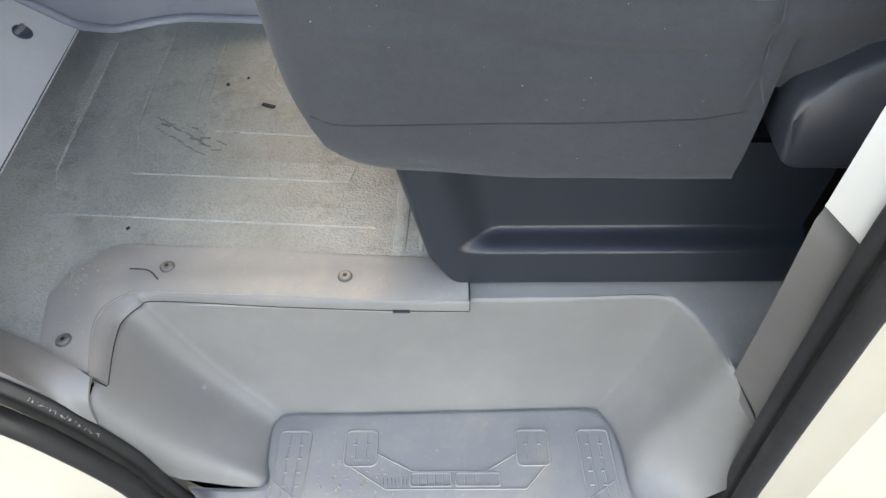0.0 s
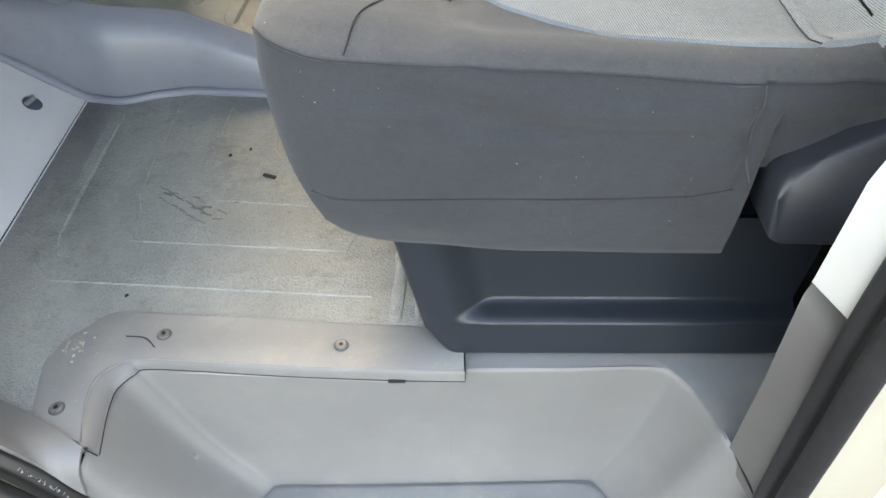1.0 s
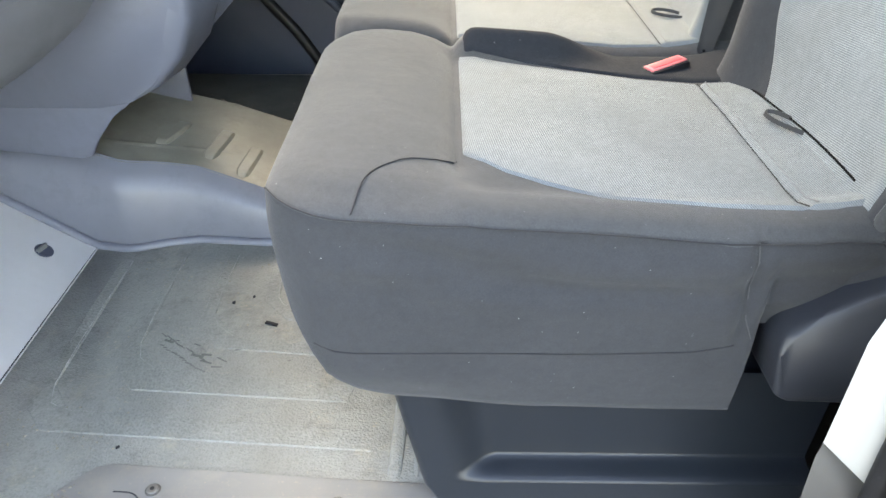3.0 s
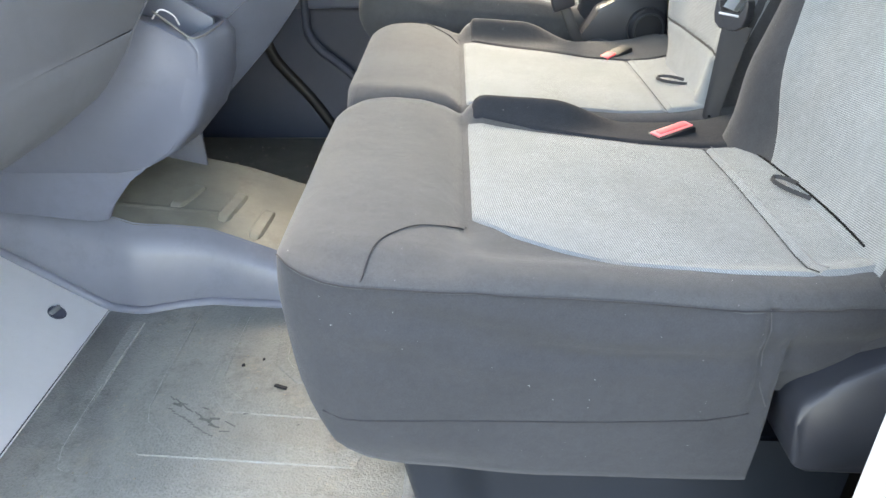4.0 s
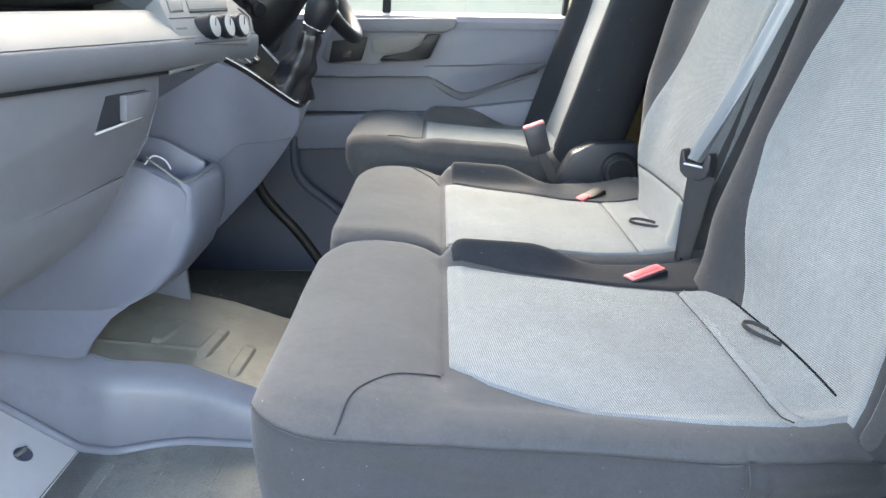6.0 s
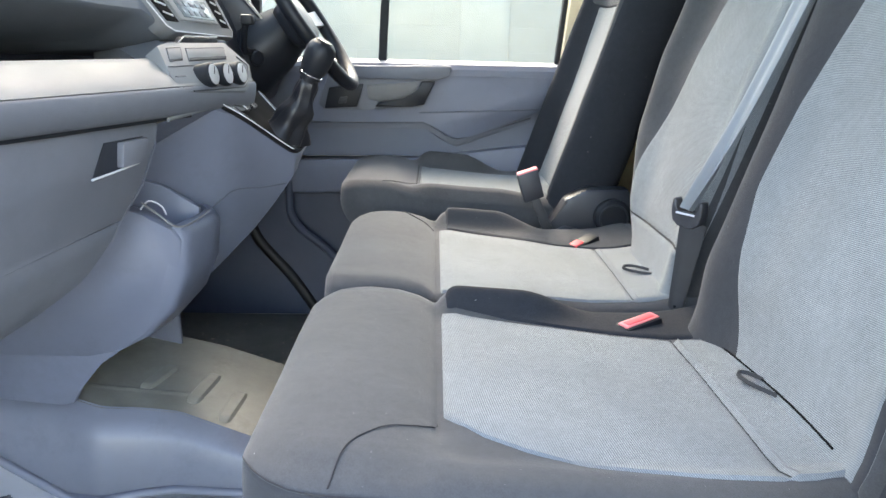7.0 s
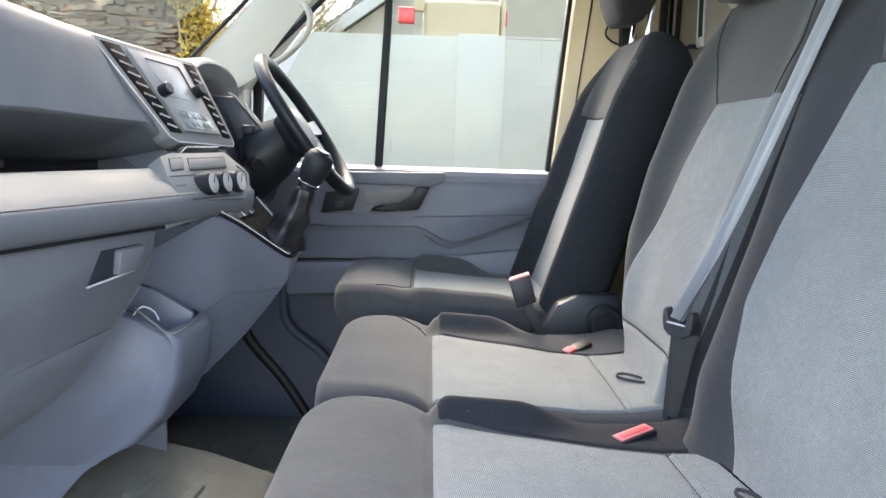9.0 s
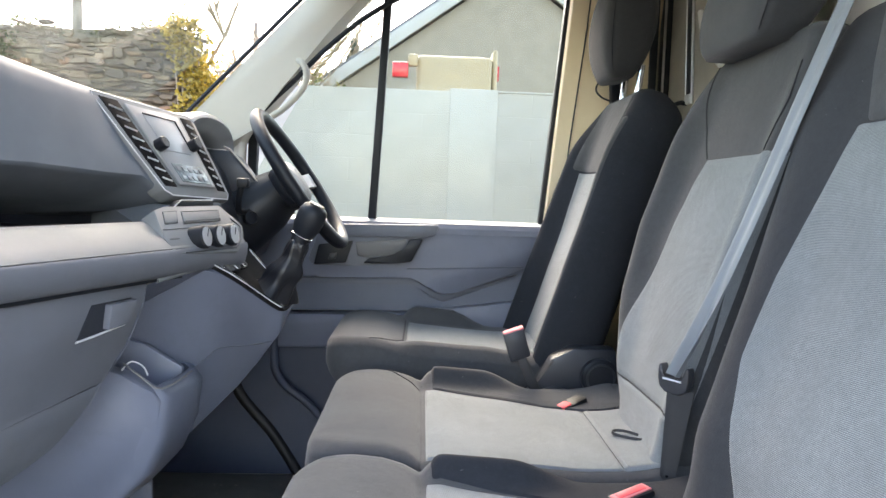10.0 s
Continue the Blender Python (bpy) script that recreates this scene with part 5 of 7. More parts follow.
for u0, u1 in ((-0.03, 0.15), (0.85, 0.99)):
    vent = part("air_vent", rplate([(u0, 0.02), (u1, 0.02), (u1, 0.99), (u0, 0.99)], 0.002, 0.0052, 0.001), M_VOID, dash, "black slatted air vent")
    for k in range(8):
        v = 0.07 + k * 0.112
        part("slat", loft([[R(u0 + 0.035, v + 0.036, 0.0045), R(u1 - 0.03, v + 0.004, 0.0045), R(u1 - 0.03, v + 0.020, 0.0070), R(u0 + 0.035, v + 0.052, 0.0070)],
                           [R(u0 + 0.035, v + 0.030, 0.0045), R(u1 - 0.03, v - 0.002, 0.0045), R(u1 - 0.03, v + 0.014, 0.0070), R(u0 + 0.035, v + 0.046, 0.0070)]]), M_SILVER, vent)

# heater controls: a panel that leans back from the shelf edge
HP = Vector((-0.418, 1.30, 0.775))
HN = Vector((1, -0.29, 0.7)).normalized()
HU = Vector((0.279, 0.960, 0))
HV = HN.cross(HU)
HV = HV if HV.z > 0 else -HV


def hp(y, z, off=0.0):
    """A point on the heater panel from its y and z."""
    dz, dy = z - HP.z, y - HP.y
    return Vector((HP.x + 0.29 * dy - 0.7 * dz, y, z)) + HN * off


def hplate(outline, o0, o1, bevel=0.0):
    bm = loft([[hp(y, z, o0) for y, z in outline], [hp(y, z, o1) for y, z in outline]])
    if bevel:
        bmesh.ops.bevel(bm, geom=bm.edges[:], offset=bevel, segments=2, profile=0.5, affect="EDGES", clamp_overlap=True)
    return bm


KN = Vector((0.97, -0.15, 0.19)).normalized()
heater = part("heater_panel", hplate([(1.245, 0.772), (1.246, 0.800), (1.268, 0.846), (1.300, 0.851), (1.470, 0.853), (1.498, 0.822), (1.504, 0.810), (1.468, 0.778), (1.43, 0.764)], -0.03, 0.003, 0.003), M_FASCIA, dash, "pale grey heater control panel")
for y0, y1 in ((1.285, 1.322), (1.336, 1.452)):
    part("button", hplate([(y0 - 0.014, 0.822), (y1 - 0.016, 0.824), (y1, 0.842), (y0, 0.840)], 0.0025, 0.0048, 0.001), M_FASCIA, heater)
    part("button_gap", tube([hp(y0 - 0.016, 0.8205, 0.0030), hp(y1 - 0.016, 0.8225, 0.0030), hp(y1 + 0.002, 0.843, 0.0030), hp(y0, 0.8415, 0.0030)], 0.0010, 6, True), M_DARK, heater)
part("button_edge", hplate([(1.322, 0.8205), (1.436, 0.8225), (1.440, 0.8265), (1.326, 0.8245)], 0.0028, 0.0056), M_BLACK, heater)
part("panel_line", tube([hp(1.275, 0.772, 0.0032), hp(1.43, 0.771, 0.0032), hp(1.462, 0.783, 0.0032), hp(1.492, 0.810, 0.0032), hp(1.476, 0.826, 0.0032)], 0.0014, 6), M_DARK, heater)
part("panel_line", tube([hp(1.256, 0.812, 0.0032), hp(1.45, 0.814, 0.0032)], 0.0010, 6), M_DARK, heater)
for z_ in (0.795, 0.778):
    part("mark", hplate([(1.256, z_), (1.282, z_), (1.282, z_ + 0.002), (1.256, z_ + 0.002)], 0.0025, 0.0036), M_DARK, heater)
for y in (1.330, 1.374, 1.420):
    kn = part("control_knob", disc(hp(y, 0.797, -0.004), KN, 0.0215, 0.028, 32, 0.0025), M_BLACK, heater, "round black heater knob")
    part("knob_face", disc(hp(y, 0.797, -0.004) + KN * 0.0275, KN, 0.0180, 0.0014, 28), M_SILVER, kn)
    part("pointer", tube([hp(y, 0.797, -0.004) + KN * 0.029, hp(y, 0.797, -0.004) + KN * 0.029 + Vector((0, 0.004, 0.014))], 0.0008, 5), M_BLACK, kn)

# lower console beside the tunnel
con = [(-0.95, 0.60), (-0.545, 0.585), (-0.50, 0.572), (-0.452, 0.545), (-0.440, 0.525), (-0.448, 0.46), (-0.475, 0.395), (-0.52, 0.345), (-0.565, 0.316), (-0.62, 0.306), (-0.95, 0.302)]
console = part("lower_console", prism(con, "y", [1.205] * 2 + [1.196, 1.198, 1.21, 1.215, 1.215, 1.21, 1.205, 1.205, 1.205], 1.235, 0.004), M_BLUE, dash, "blue-grey lower console with an open cup tray", sharp=50)


def con_ring(y, inset):
    pts = [(-0.440, 0.548), (-0.428, 0.53), (-0.434, 0.46), (-0.462, 0.395), (-0.51, 0.342), (-0.565, 0.312), (-0.64, 0.306), (-0.64, 0.40), (-0.50, 0.44), (-0.458, 0.50), (-0.452, 0.548)]
    cx = -0.55
    return [(x - inset * (1 if x > -0.6 else 0), y, z) for x, z in pts]


part("console_rear", loft([con_ring(1.212, 0.012), con_ring(1.222, 0.003), con_ring(1.24, 0.0), con_ring(1.32, -0.012), con_ring(1.36, -0.01), con_ring(1.39, 0.01), con_ring(1.41, 0.04)]), M_BLUE, console, sharp=60)
part("tray_floor", box(-0.62, -0.45, 1.23, 1.42, 0.488, 0.496), M_DARK, console)
part("tray_lip", tube(smooth_path([(-0.500, 1.203, 0.592), (-0.470, 1.201, 0.570), (-0.445, 1.203, 0.551), (-0.428, 1.23, 0.551), (-0.418, 1.30, 0.557)], 5), 0.0018, 8), M_STEP_DIM, console)
part("tray_clip", tube(smooth_path([(-0.505, 1.208, 0.578), (-0.492, 1.215, 0.592), (-0.476, 1.225, 0.582), (-0.470, 1.230, 0.565)], 5), 0.0015, 6), M_LINE, console)
part("tray_back", prism([(-0.60, 0.48), (-0.45, 0.48), (-0.444, 0.557), (-0.511, 0.597), (-0.60, 0.62)], "y", 1.325, 1.337, 0.003), M_BLUE, console)
part("side_plate", prism([(-0.95, 0.306), (-0.570, 0.3125), (-0.585, 0.30), (-0.612, 0.285), (-0.645, 0.24), (-0.665, 0.205), (-0.688, 0.200), (-0.95, 0.226)], "y", 1.214, 1.226, 0.003), M_BLUE, dash)
part("far_plate", prism([(-0.590, 0.30), (-0.588, 0.14), (-0.596, 0.122), (-0.70, 0.160), (-0.76, 0.25), (-0.76, 0.34)], "y", 1.560, 1.572, 0.003), M_BLUE, dash)
part("under_floor", prism([(-0.95, 0.31), (-0.57, 0.315), (-0.64, 0.28), (-0.95, 0.24)], "y", 1.24, 1.55), M_DARK, dash)
part("pipe_end", disc((-0.575, 1.575, 0.30), (1, -0.4, 0), 0.011, 0.02, 16, 0.003), M_SILVER, dash)

# gear tower
tower_pts = [(-0.455, 1.222, 0.728), (-0.41, 1.345, 0.736), (-0.385, 1.395, 0.720), (-0.306, 1.502, 0.643), (-0.300, 1.512, 0.628), (-0.306, 1.515, 0.588), (-0.350, 1.512, 0.525), (-0.395, 1.500, 0.468),
             (-0.50, 1.46, 0.355), (-0.64, 1.44, 0.345), (-0.64, 1.30, 0.60), (-0.52, 1.215, 0.70)]
near_ring = [Vector(p) for p in tower_pts]
far_ring = [Vector((p[0] + (0.0 if p[2] > 0.6 else -0.02), max(1.66, p[1] + 0.15), p[2])) for p in tower_pts]
mid_a = [p.lerp(q, 0.06) + Vector((0.004 if p.x > -0.5 else 0, 0, 0)) for p, q in zip(near_ring, far_ring)]
tw = loft([near_ring, mid_a, [p.lerp(q, 0.5) + Vector((0.006 if p.x > -0.5 else 0, 0, 0)) for p, q in zip(near_ring, far_ring)], far_ring])
bmesh.ops.triangulate(tw, faces=[f for f in tw.faces if len(f.verts) > 4])
tower = part("gear_console", tw, M_BLUE, dash, "blue-grey gear lever console", sharp=35)
# shade in the console's crease drawn as a thin darker bar
part("console_crease", tube(smooth_path([(-0.452, 1.412, 0.532), (-0.430, 1.424, 0.552), (-0.407, 1.442, 0.568), (-0.360, 1.484, 0.566), (-0.318, 1.510, 0.570)], 5), 0.0014, 6), M_SHADELINE, tower)
edge = smooth_path([(-0.405, 1.372, 0.742), (-0.37, 1.415, 0.712), (-0.315, 1.488, 0.654), (-0.300, 1.515, 0.640), (-0.296, 1.56, 0.640), (-0.306, 1.62, 0.648), (-0.36, 1.645, 0.700), (-0.40, 1.645, 0.745)], 5)
part("gaiter_frame", tube(edge, 0.0068, 10), M_GLOSS, tower, "gloss black frame round the gaiter")
part("frame_trim", tube([p + Vector((-0.002, 0.006, 0.006)) for p in edge], 0.0016, 6), M_LINE, tower)
# highlight on the frame's outer edge drawn as a pale bar
part("frame_highlight", tube([p + Vector((0.003, -0.0065, 0.0035)) for p in edge], 0.0013, 6), M_LINE, tower)
part("gaiter_base", loft([[p + Vector((-0.001, 0.003, 0.004)) for p in (edge[0], edge[8], edge[14], edge[20], edge[25], edge[30], edge[-1])],
                          [p + Vector((-0.002, 0.004, -0.010)) for p in (edge[0], edge[8], edge[14], edge[20], edge[25], edge[30], edge[-1])]]), M_VOID, tower)
part("switch_panel", prism([(-0.425, 0.752), (-0.395, 0.746), (-0.375, 0.728), (-0.40, 0.728)], "y", 1.40, 1.47, 0.003), M_BLACK, tower)
for k in range(2):
    y0 = 1.445 + 0.055 * k
    part("switch", prism([(-0.418, 0.735), (-0.402, 0.752), (-0.376, 0.728), (-0.392, 0.712)], "y", y0, y0 + 0.042, 0.005), M_BLACK, tower, "black rocker switch")
    part("switch_edge", tube(smooth_path([(-0.400, y0 + 0.002, 0.753), (-0.392, y0 - 0.001, 0.745), (-0.374, y0 - 0.001, 0.729)], 4), 0.0012, 6), M_LINE, tower)
part("frame_corner", tube([p + Vector((0.002, 0.001, 0.0075)) for p in edge[13:26]], 0.0024, 8), M_CHROME, tower, "bright rear corner of the frame")
part("storage_lip", tube([S(1.222, 0.729, -0.006), S(1.345, 0.742, -0.002)], 0.004, 8), M_FASCIA, tower)

gear = thing("gear_lever", (-0.345, 1.54, 0.66), "black gear lever with a leather gaiter", "gear lever")
g0, g1 = Vector((-0.345, 1.545, 0.660)), Vector((-0.268, 1.530, 0.785))
rings = []
for k in range(15):
    t = k / 14
    c = g0.lerp(g1, t) + Vector((0.012 * math.sin(math.pi * t), 0, 0))
    r = lerp(0.060, 0.017, t ** 0.55) * (1 + 0.10 * math.sin(t * 15 + 0.6))
    rings.append([c + Vector((r * math.cos(a) * (1 + 0.13 * math.sin(3 * a + t * 7) + 0.22 * (abs(math.sin(4 * a + 0.6 - t * 1.5)) - 0.6) * (1 - 0.6 * t)), 1.0 * r * math.sin(a) * (1 + 0.12 * math.sin(4 * a + t * 4)), -0.25 * r * math.cos(a))) for a in [2 * math.pi * i / 64 for i in range(64)]])
part("gaiter", loft(rings), M_LEATHER, gear, "creased black leather gaiter", sharp=80)
ax = (Vector((-0.240, 1.525, 0.842)) - g1).normalized()
part("collar", join(disc(g1 - ax * 0.004, ax, 0.019, 0.012, 24, 0.003), disc(g1 + ax * 0.006, ax, 0.024, 0.005, 24, 0.001)), M_BLACK, gear)
part("collar_ring", tube([g1 + ax * 0.012 + 0.0235 * (math.cos(a) * ax.orthogonal().normalized() + math.sin(a) * ax.cross(ax.orthogonal()).normalized()) for a in [2 * math.pi * k / 24 for k in range(24)]], 0.0018, 6, True), M_CHROME, gear)
part("shaft", tube([g1, g1 + ax * 0.03], 0.012, 14), M_BLACK, gear)
kr = []
ku, kw = ax.orthogonal().normalized(), ax.cross(ax.orthogonal()).normalized()
for t, r in ((0.004, 0.017), (0.014, 0.023), (0.030, 0.028), (0.050, 0.030), (0.064, 0.030), (0.076, 0.026), (0.084, 0.017)):
    kr.append([g1 + ax * t + r * (ku * math.cos(a) + 1.05 * kw * math.sin(a)) for a in [2 * math.pi * i / 24 for i in range(24)]])
gk = part("knob", loft(kr), M_BLACK, gear, sharp=60)
part("knob_cap", disc(g1 + ax * 0.0835, ax, 0.0175, 0.002, 20, 0.001), M_GLOSS, gk)

# steering column, wheel, stalk and instrument hood
WN = Vector((0.83, 0, 0.56)).normalized()
WC = Vector((-0.322, 1.84, 0.918))
WU = Vector((-0.56, 0, 0.83)).normalized()
WV = Vector((0, 1, 0))
wheel = thing("steering_wheel", tuple(WC), "black steering wheel with silver spokes", "steering wheel")


def W(r, a, off=0.0):
    return WC + WN * off + r * (WU * math.cos(a) + WV * math.sin(a))


part("rim", tube([W(0.188, 2 * math.pi * k / 72) for k in range(72)], 0.0165, 14, True, flat=1.1), M_BLACK, wheel, "black grained rim", sharp=80)
part("hub", loft([[W(r * (1.25 if abs(math.sin(a)) > 0.7 else 1.0), a, o) for a in [2 * math.pi * k / 28 for k in range(28)]] for r, o in ((0.058, -0.055), (0.066, -0.03), (0.064, -0.012), (0.052, -0.002), (0.03, 0.003))]), M_DARK, wheel, sharp=70)
for a in (math.pi / 2, -math.pi / 2, math.pi):
    d = 0.022
    part("spoke", loft([[W(0.06, a - 0.35, -0.03), W(0.06, a + 0.35, -0.03), W(0.06, a + 0.35, -0.012), W(0.06, a - 0.35, -0.012)],
                        [W(0.12, a - 0.16, -0.018), W(0.12, a + 0.16, -0.018), W(0.12, a + 0.16, -0.004), W(0.12, a - 0.16, -0.004)],
                        [W(0.18, a - 0.12, -0.006), W(0.18, a + 0.12, -0.006), W(0.18, a + 0.12, 0.006), W(0.18, a - 0.12, 0.006)]]), M_RADIO, wheel, "silver spoke")
part("column_shroud", loft([[WC - WN * t + Vector((0, 0, dz)) + Vector((0, w * math.cos(a), 0)) + WU * (h_ * math.sin(a)) for a in [2 * math.pi * k / 24 for k in range(24)]]
                            for t, w, h_, dz in ((0.055, 0.07, 0.06, 0), (0.10, 0.085, 0.075, -0.005), (0.18, 0.095, 0.085, -0.01), (0.30, 0.10, 0.09, -0.02))]), M_BLACK, dash, "dark steering column shroud", sharp=70)
part("ignition", disc((-0.425, 1.735, 0.82), (0.7, -0.7, 0), 0.017, 0.012, 20, 0.003), M_BLACK, dash)
stalk = part("stalk", tube(smooth_path([(-0.43, 1.78, 0.835), (-0.437, 1.70, 0.835), (-0.436, 1.675, 0.85), (-0.428, 1.66, 0.885), (-0.420, 1.655, 0.905)], 5), 0.0075, 10), M_BLACK, dash, "black wiper stalk")
part("stalk_tip", box(-0.434, -0.406, 1.642, 1.668, 0.892, 0.914, 0.006), M_BLACK, stalk)
part("driver_dash", prism([(-0.70, 0.70), (-0.47, 0.70), (-0.44, 0.78), (-0.50, 0.93), (-0.55, 0.99), (-0.95, 1.02), (-0.95, 0.72)], "y", 1.605, 2.13, 0.012), M_DARK, dash, sharp=50)
def hood_arc(x, half, base, rise):
    return [(x, 1.80 + half * math.cos(q), base + rise * max(0.0, math.sin(q)) ** 0.55) for q in [math.pi * k / 32 for k in range(33)]]


hood_rows = [hood_arc(-0.84, 0.17, 0.96, 0.05), hood_arc(-0.70, 0.185, 0.97, 0.080), hood_arc(-0.60, 0.192, 0.975, 0.091), hood_arc(-0.545, 0.194, 0.978, 0.092), hood_arc(-0.533, 0.191, 0.978, 0.088),
             hood_arc(-0.530, 0.184, 0.977, 0.081), hood_arc(-0.536, 0.178, 0.976, 0.075), hood_arc(-0.560, 0.166, 0.974, 0.062), hood_arc(-0.565, 0.160, 0.972, 0.056), hood_arc(-0.62, 0.152, 0.968, 0.048)]
part("instrument_hood", loft(hood_rows, False), M_RADIO, dash, "grey instrument hood", sharp=60)
part("instrument_face", loft([hood_arc(-0.615, 0.155, 0.90, 0.118), hood_arc(-0.625, 0.155, 0.90, 0.118)]), M_BLACK, dash)
cluster = part("cluster_cheek", prism([(-0.62, 0.985), (-0.4885, 0.984), (-0.418, 0.905), (-0.45, 0.85), (-0.62, 0.83)], "y", 1.785, 1.815, 0.006), M_DARK, dash, sharp=50)
part("cluster_edge", tube([(-0.503, 1.792, 0.992), (-0.486, 1.788, 0.985), (-0.452, 1.786, 0.948), (-0.416, 1.786, 0.906)], 0.0022, 8), M_PILLAR, cluster, "cream edge strip")
part("side_cheek", prism([(-0.52, 0.80), (-0.472, 0.82), (-0.462, 0.90), (-0.51, 0.975), (-0.60, 1.0), (-0.60, 0.80)], "y", 1.602, 1.622, 0.006), M_DARK, dash)

# ================================================================ the far door
door = thing("door_1", (-0.1, 2.16, 0.4), "blue-grey driver's door panel with pull handle and ledges", "door", kind="structure")
up_line = [(-0.331, 0.633), (-0.30, 0.640), (-0.04, 0.646), (-0.015, 0.636), (0.030, 0.600), (0.063, 0.590), (0.10, 0.598), (0.284, 0.670), (0.45, 0.735)]
part("upper_panel", prism([(-0.80, 0.635)] + up_line + [(0.45, 0.800), (-0.80, 0.775)], "y", 2.135, 2.20, 0.006), M_BLUE, door, sharp=50)
# recess panel, its shade put into the plastic's colour
part("mid_panel", prism([(-0.80, 0.52), (0.45, 0.545), (0.45, 0.74), (-0.80, 0.645)], "y", 2.165, 2.21), M_RECESS_SHADE, door)
# soft shadow line under the upper panel, built as a darker strip
part("ledge_shade", prism([(-0.80, 0.615), (-0.331, 0.628), (-0.04, 0.640), (-0.015, 0.628), (0.030, 0.592), (0.063, 0.580), (0.284, 0.658), (0.284, 0.648), (0.063, 0.566), (0.025, 0.580), (-0.03, 0.620), (-0.331, 0.612), (-0.80, 0.60)], "y", 2.158, 2.19, 0.003), M_SHADELINE, door)
part("lower_panel", prism([(-0.80, 0.41), (0.45, 0.44), (0.45, 0.60), (0.25, 0.572), (-0.10, 0.528), (-0.44, 0.520), (-0.80, 0.50)], "y", 2.120, 2.20, 0.010, 3), M_BLUE, door, sharp=50)
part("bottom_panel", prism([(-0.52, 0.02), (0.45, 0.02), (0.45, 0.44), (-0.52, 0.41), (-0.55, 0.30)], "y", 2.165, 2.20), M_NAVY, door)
part("window_ledge", prism([(2.128, 0.792), (2.14, 0.806), (2.205, 0.815), (2.205, 0.77), (2.128, 0.775)], "x", -0.85, 0.45), M_BLUE, door)
bz = part("handle_bezel", prism([(-0.345, 0.69), (-0.315, 0.772), (-0.29, 0.790), (0.035, 0.800), (0.030, 0.780), (0.0, 0.768), (-0.045, 0.690), (-0.20, 0.672), (-0.33, 0.672)], "y", 2.122, 2.14, 0.004), M_DASH, door, "grey handle surround")
part("handle_rail", prism([(-0.262, 0.762), (-0.25, 0.797), (0.036, 0.803), (0.042, 0.797), (0.033, 0.775), (0.003, 0.764)], "y", 2.108, 2.13, 0.003), M_DASH, bz)
part("pull_handle", join(prism([(-0.180, 0.684), (-0.166, 0.697), (-0.092, 0.706), (-0.060, 0.724), (-0.046, 0.758), (-0.004, 0.760), (-0.036, 0.692), (-0.075, 0.686)], "y", 2.098, 2.13, 0.005)), M_BLACK, bz, "black pull handle")
part("switch", prism([(-0.327, 0.674), (-0.313, 0.735), (-0.212, 0.748), (-0.232, 0.682)], "y", 2.114, 2.125, 0.004), M_BLACK, bz, "black window switch")
part("switch_key", prism([(-0.285, 0.690), (-0.280, 0.708), (-0.258, 0.711), (-0.262, 0.692)], "y", 2.110, 2.118, 0.002), M_DARK, bz)
part("handle_cup", prism([(-0.204, 0.744), (-0.052, 0.756), (-0.064, 0.727), (-0.095, 0.709), (-0.168, 0.700), (-0.198, 0.704)], "y", 2.116, 2.125, 0.003), M_STEP_DIM, bz, "pale grey handle cup")
# shade of the panel's step drawn as a thin darker bar
part("panel_crease", tube([(-0.05, 2.134, 0.667), (0.12, 2.134, 0.674), (0.30, 2.134, 0.683)], 0.0024, 6), M_SHADELINE, door)
part("door_front", prism([(-0.80, 0.30), (-0.55, 0.30), (-0.44, 0.42), (-0.44, 0.80), (-0.80, 0.80)], "y", 2.150, 2.175, 0.005), M_BLUE, door)

# door surround: kick panel, sill and the dark seal
far_trim = thing("far_sill_trim", (-0.4, 2.12, 0.02), "blue-grey trim round the far door opening", "trim", kind="structure")
SEAL_LINE = [(-0.60, 0.46), (-0.570, 0.36), (-0.558, 0.318), (-0.540, 0.275), (-0.505, 0.230), (-0.45, 0.167), (-0.407, 0.106), (-0.36, 0.03)]
BAND_LINE = [(-0.440, 0.46), (-0.440, 0.41), (-0.437, 0.352), (-0.405, 0.303), (-0.360, 0.268), (-0.315, 0.228), (-0.24, 0.14), (-0.18, 0.03)]
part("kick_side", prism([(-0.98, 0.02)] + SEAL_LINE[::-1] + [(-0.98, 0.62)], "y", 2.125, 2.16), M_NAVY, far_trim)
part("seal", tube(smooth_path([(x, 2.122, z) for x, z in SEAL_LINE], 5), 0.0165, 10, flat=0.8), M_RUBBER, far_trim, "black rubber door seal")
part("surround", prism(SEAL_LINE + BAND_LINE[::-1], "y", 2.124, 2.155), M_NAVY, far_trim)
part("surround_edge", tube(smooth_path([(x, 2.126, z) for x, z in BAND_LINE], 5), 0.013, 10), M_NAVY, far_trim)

# ================================================================ the van's shell
win = thing("window_1", (0.0, 2.2, 0.81), "driver's door window with a dark divider bar", "window", kind="structure")
pane = part("pane", prism([(-0.60, 0.80), (0.42, 0.80), (0.47, 1.56), (-0.18, 1.56)], "y", 2.206, 2.210), M_GLASS, win, "clear glass pane")
pane.visible_shadow = False
part("divider", prism([(-0.176, 0.802), (-0.152, 0.802), (-0.116, 1.56), (-0.140, 1.56)], "y", 2.188, 2.215, 0.003), M_BLACK, win, "black divider bar")
part("rear_channel", prism([(0.348, 0.80), (0.362, 0.80), (0.425, 1.56), (0.409, 1.56)], "y", 2.185, 2.215, 0.002), M_BLACK, win)
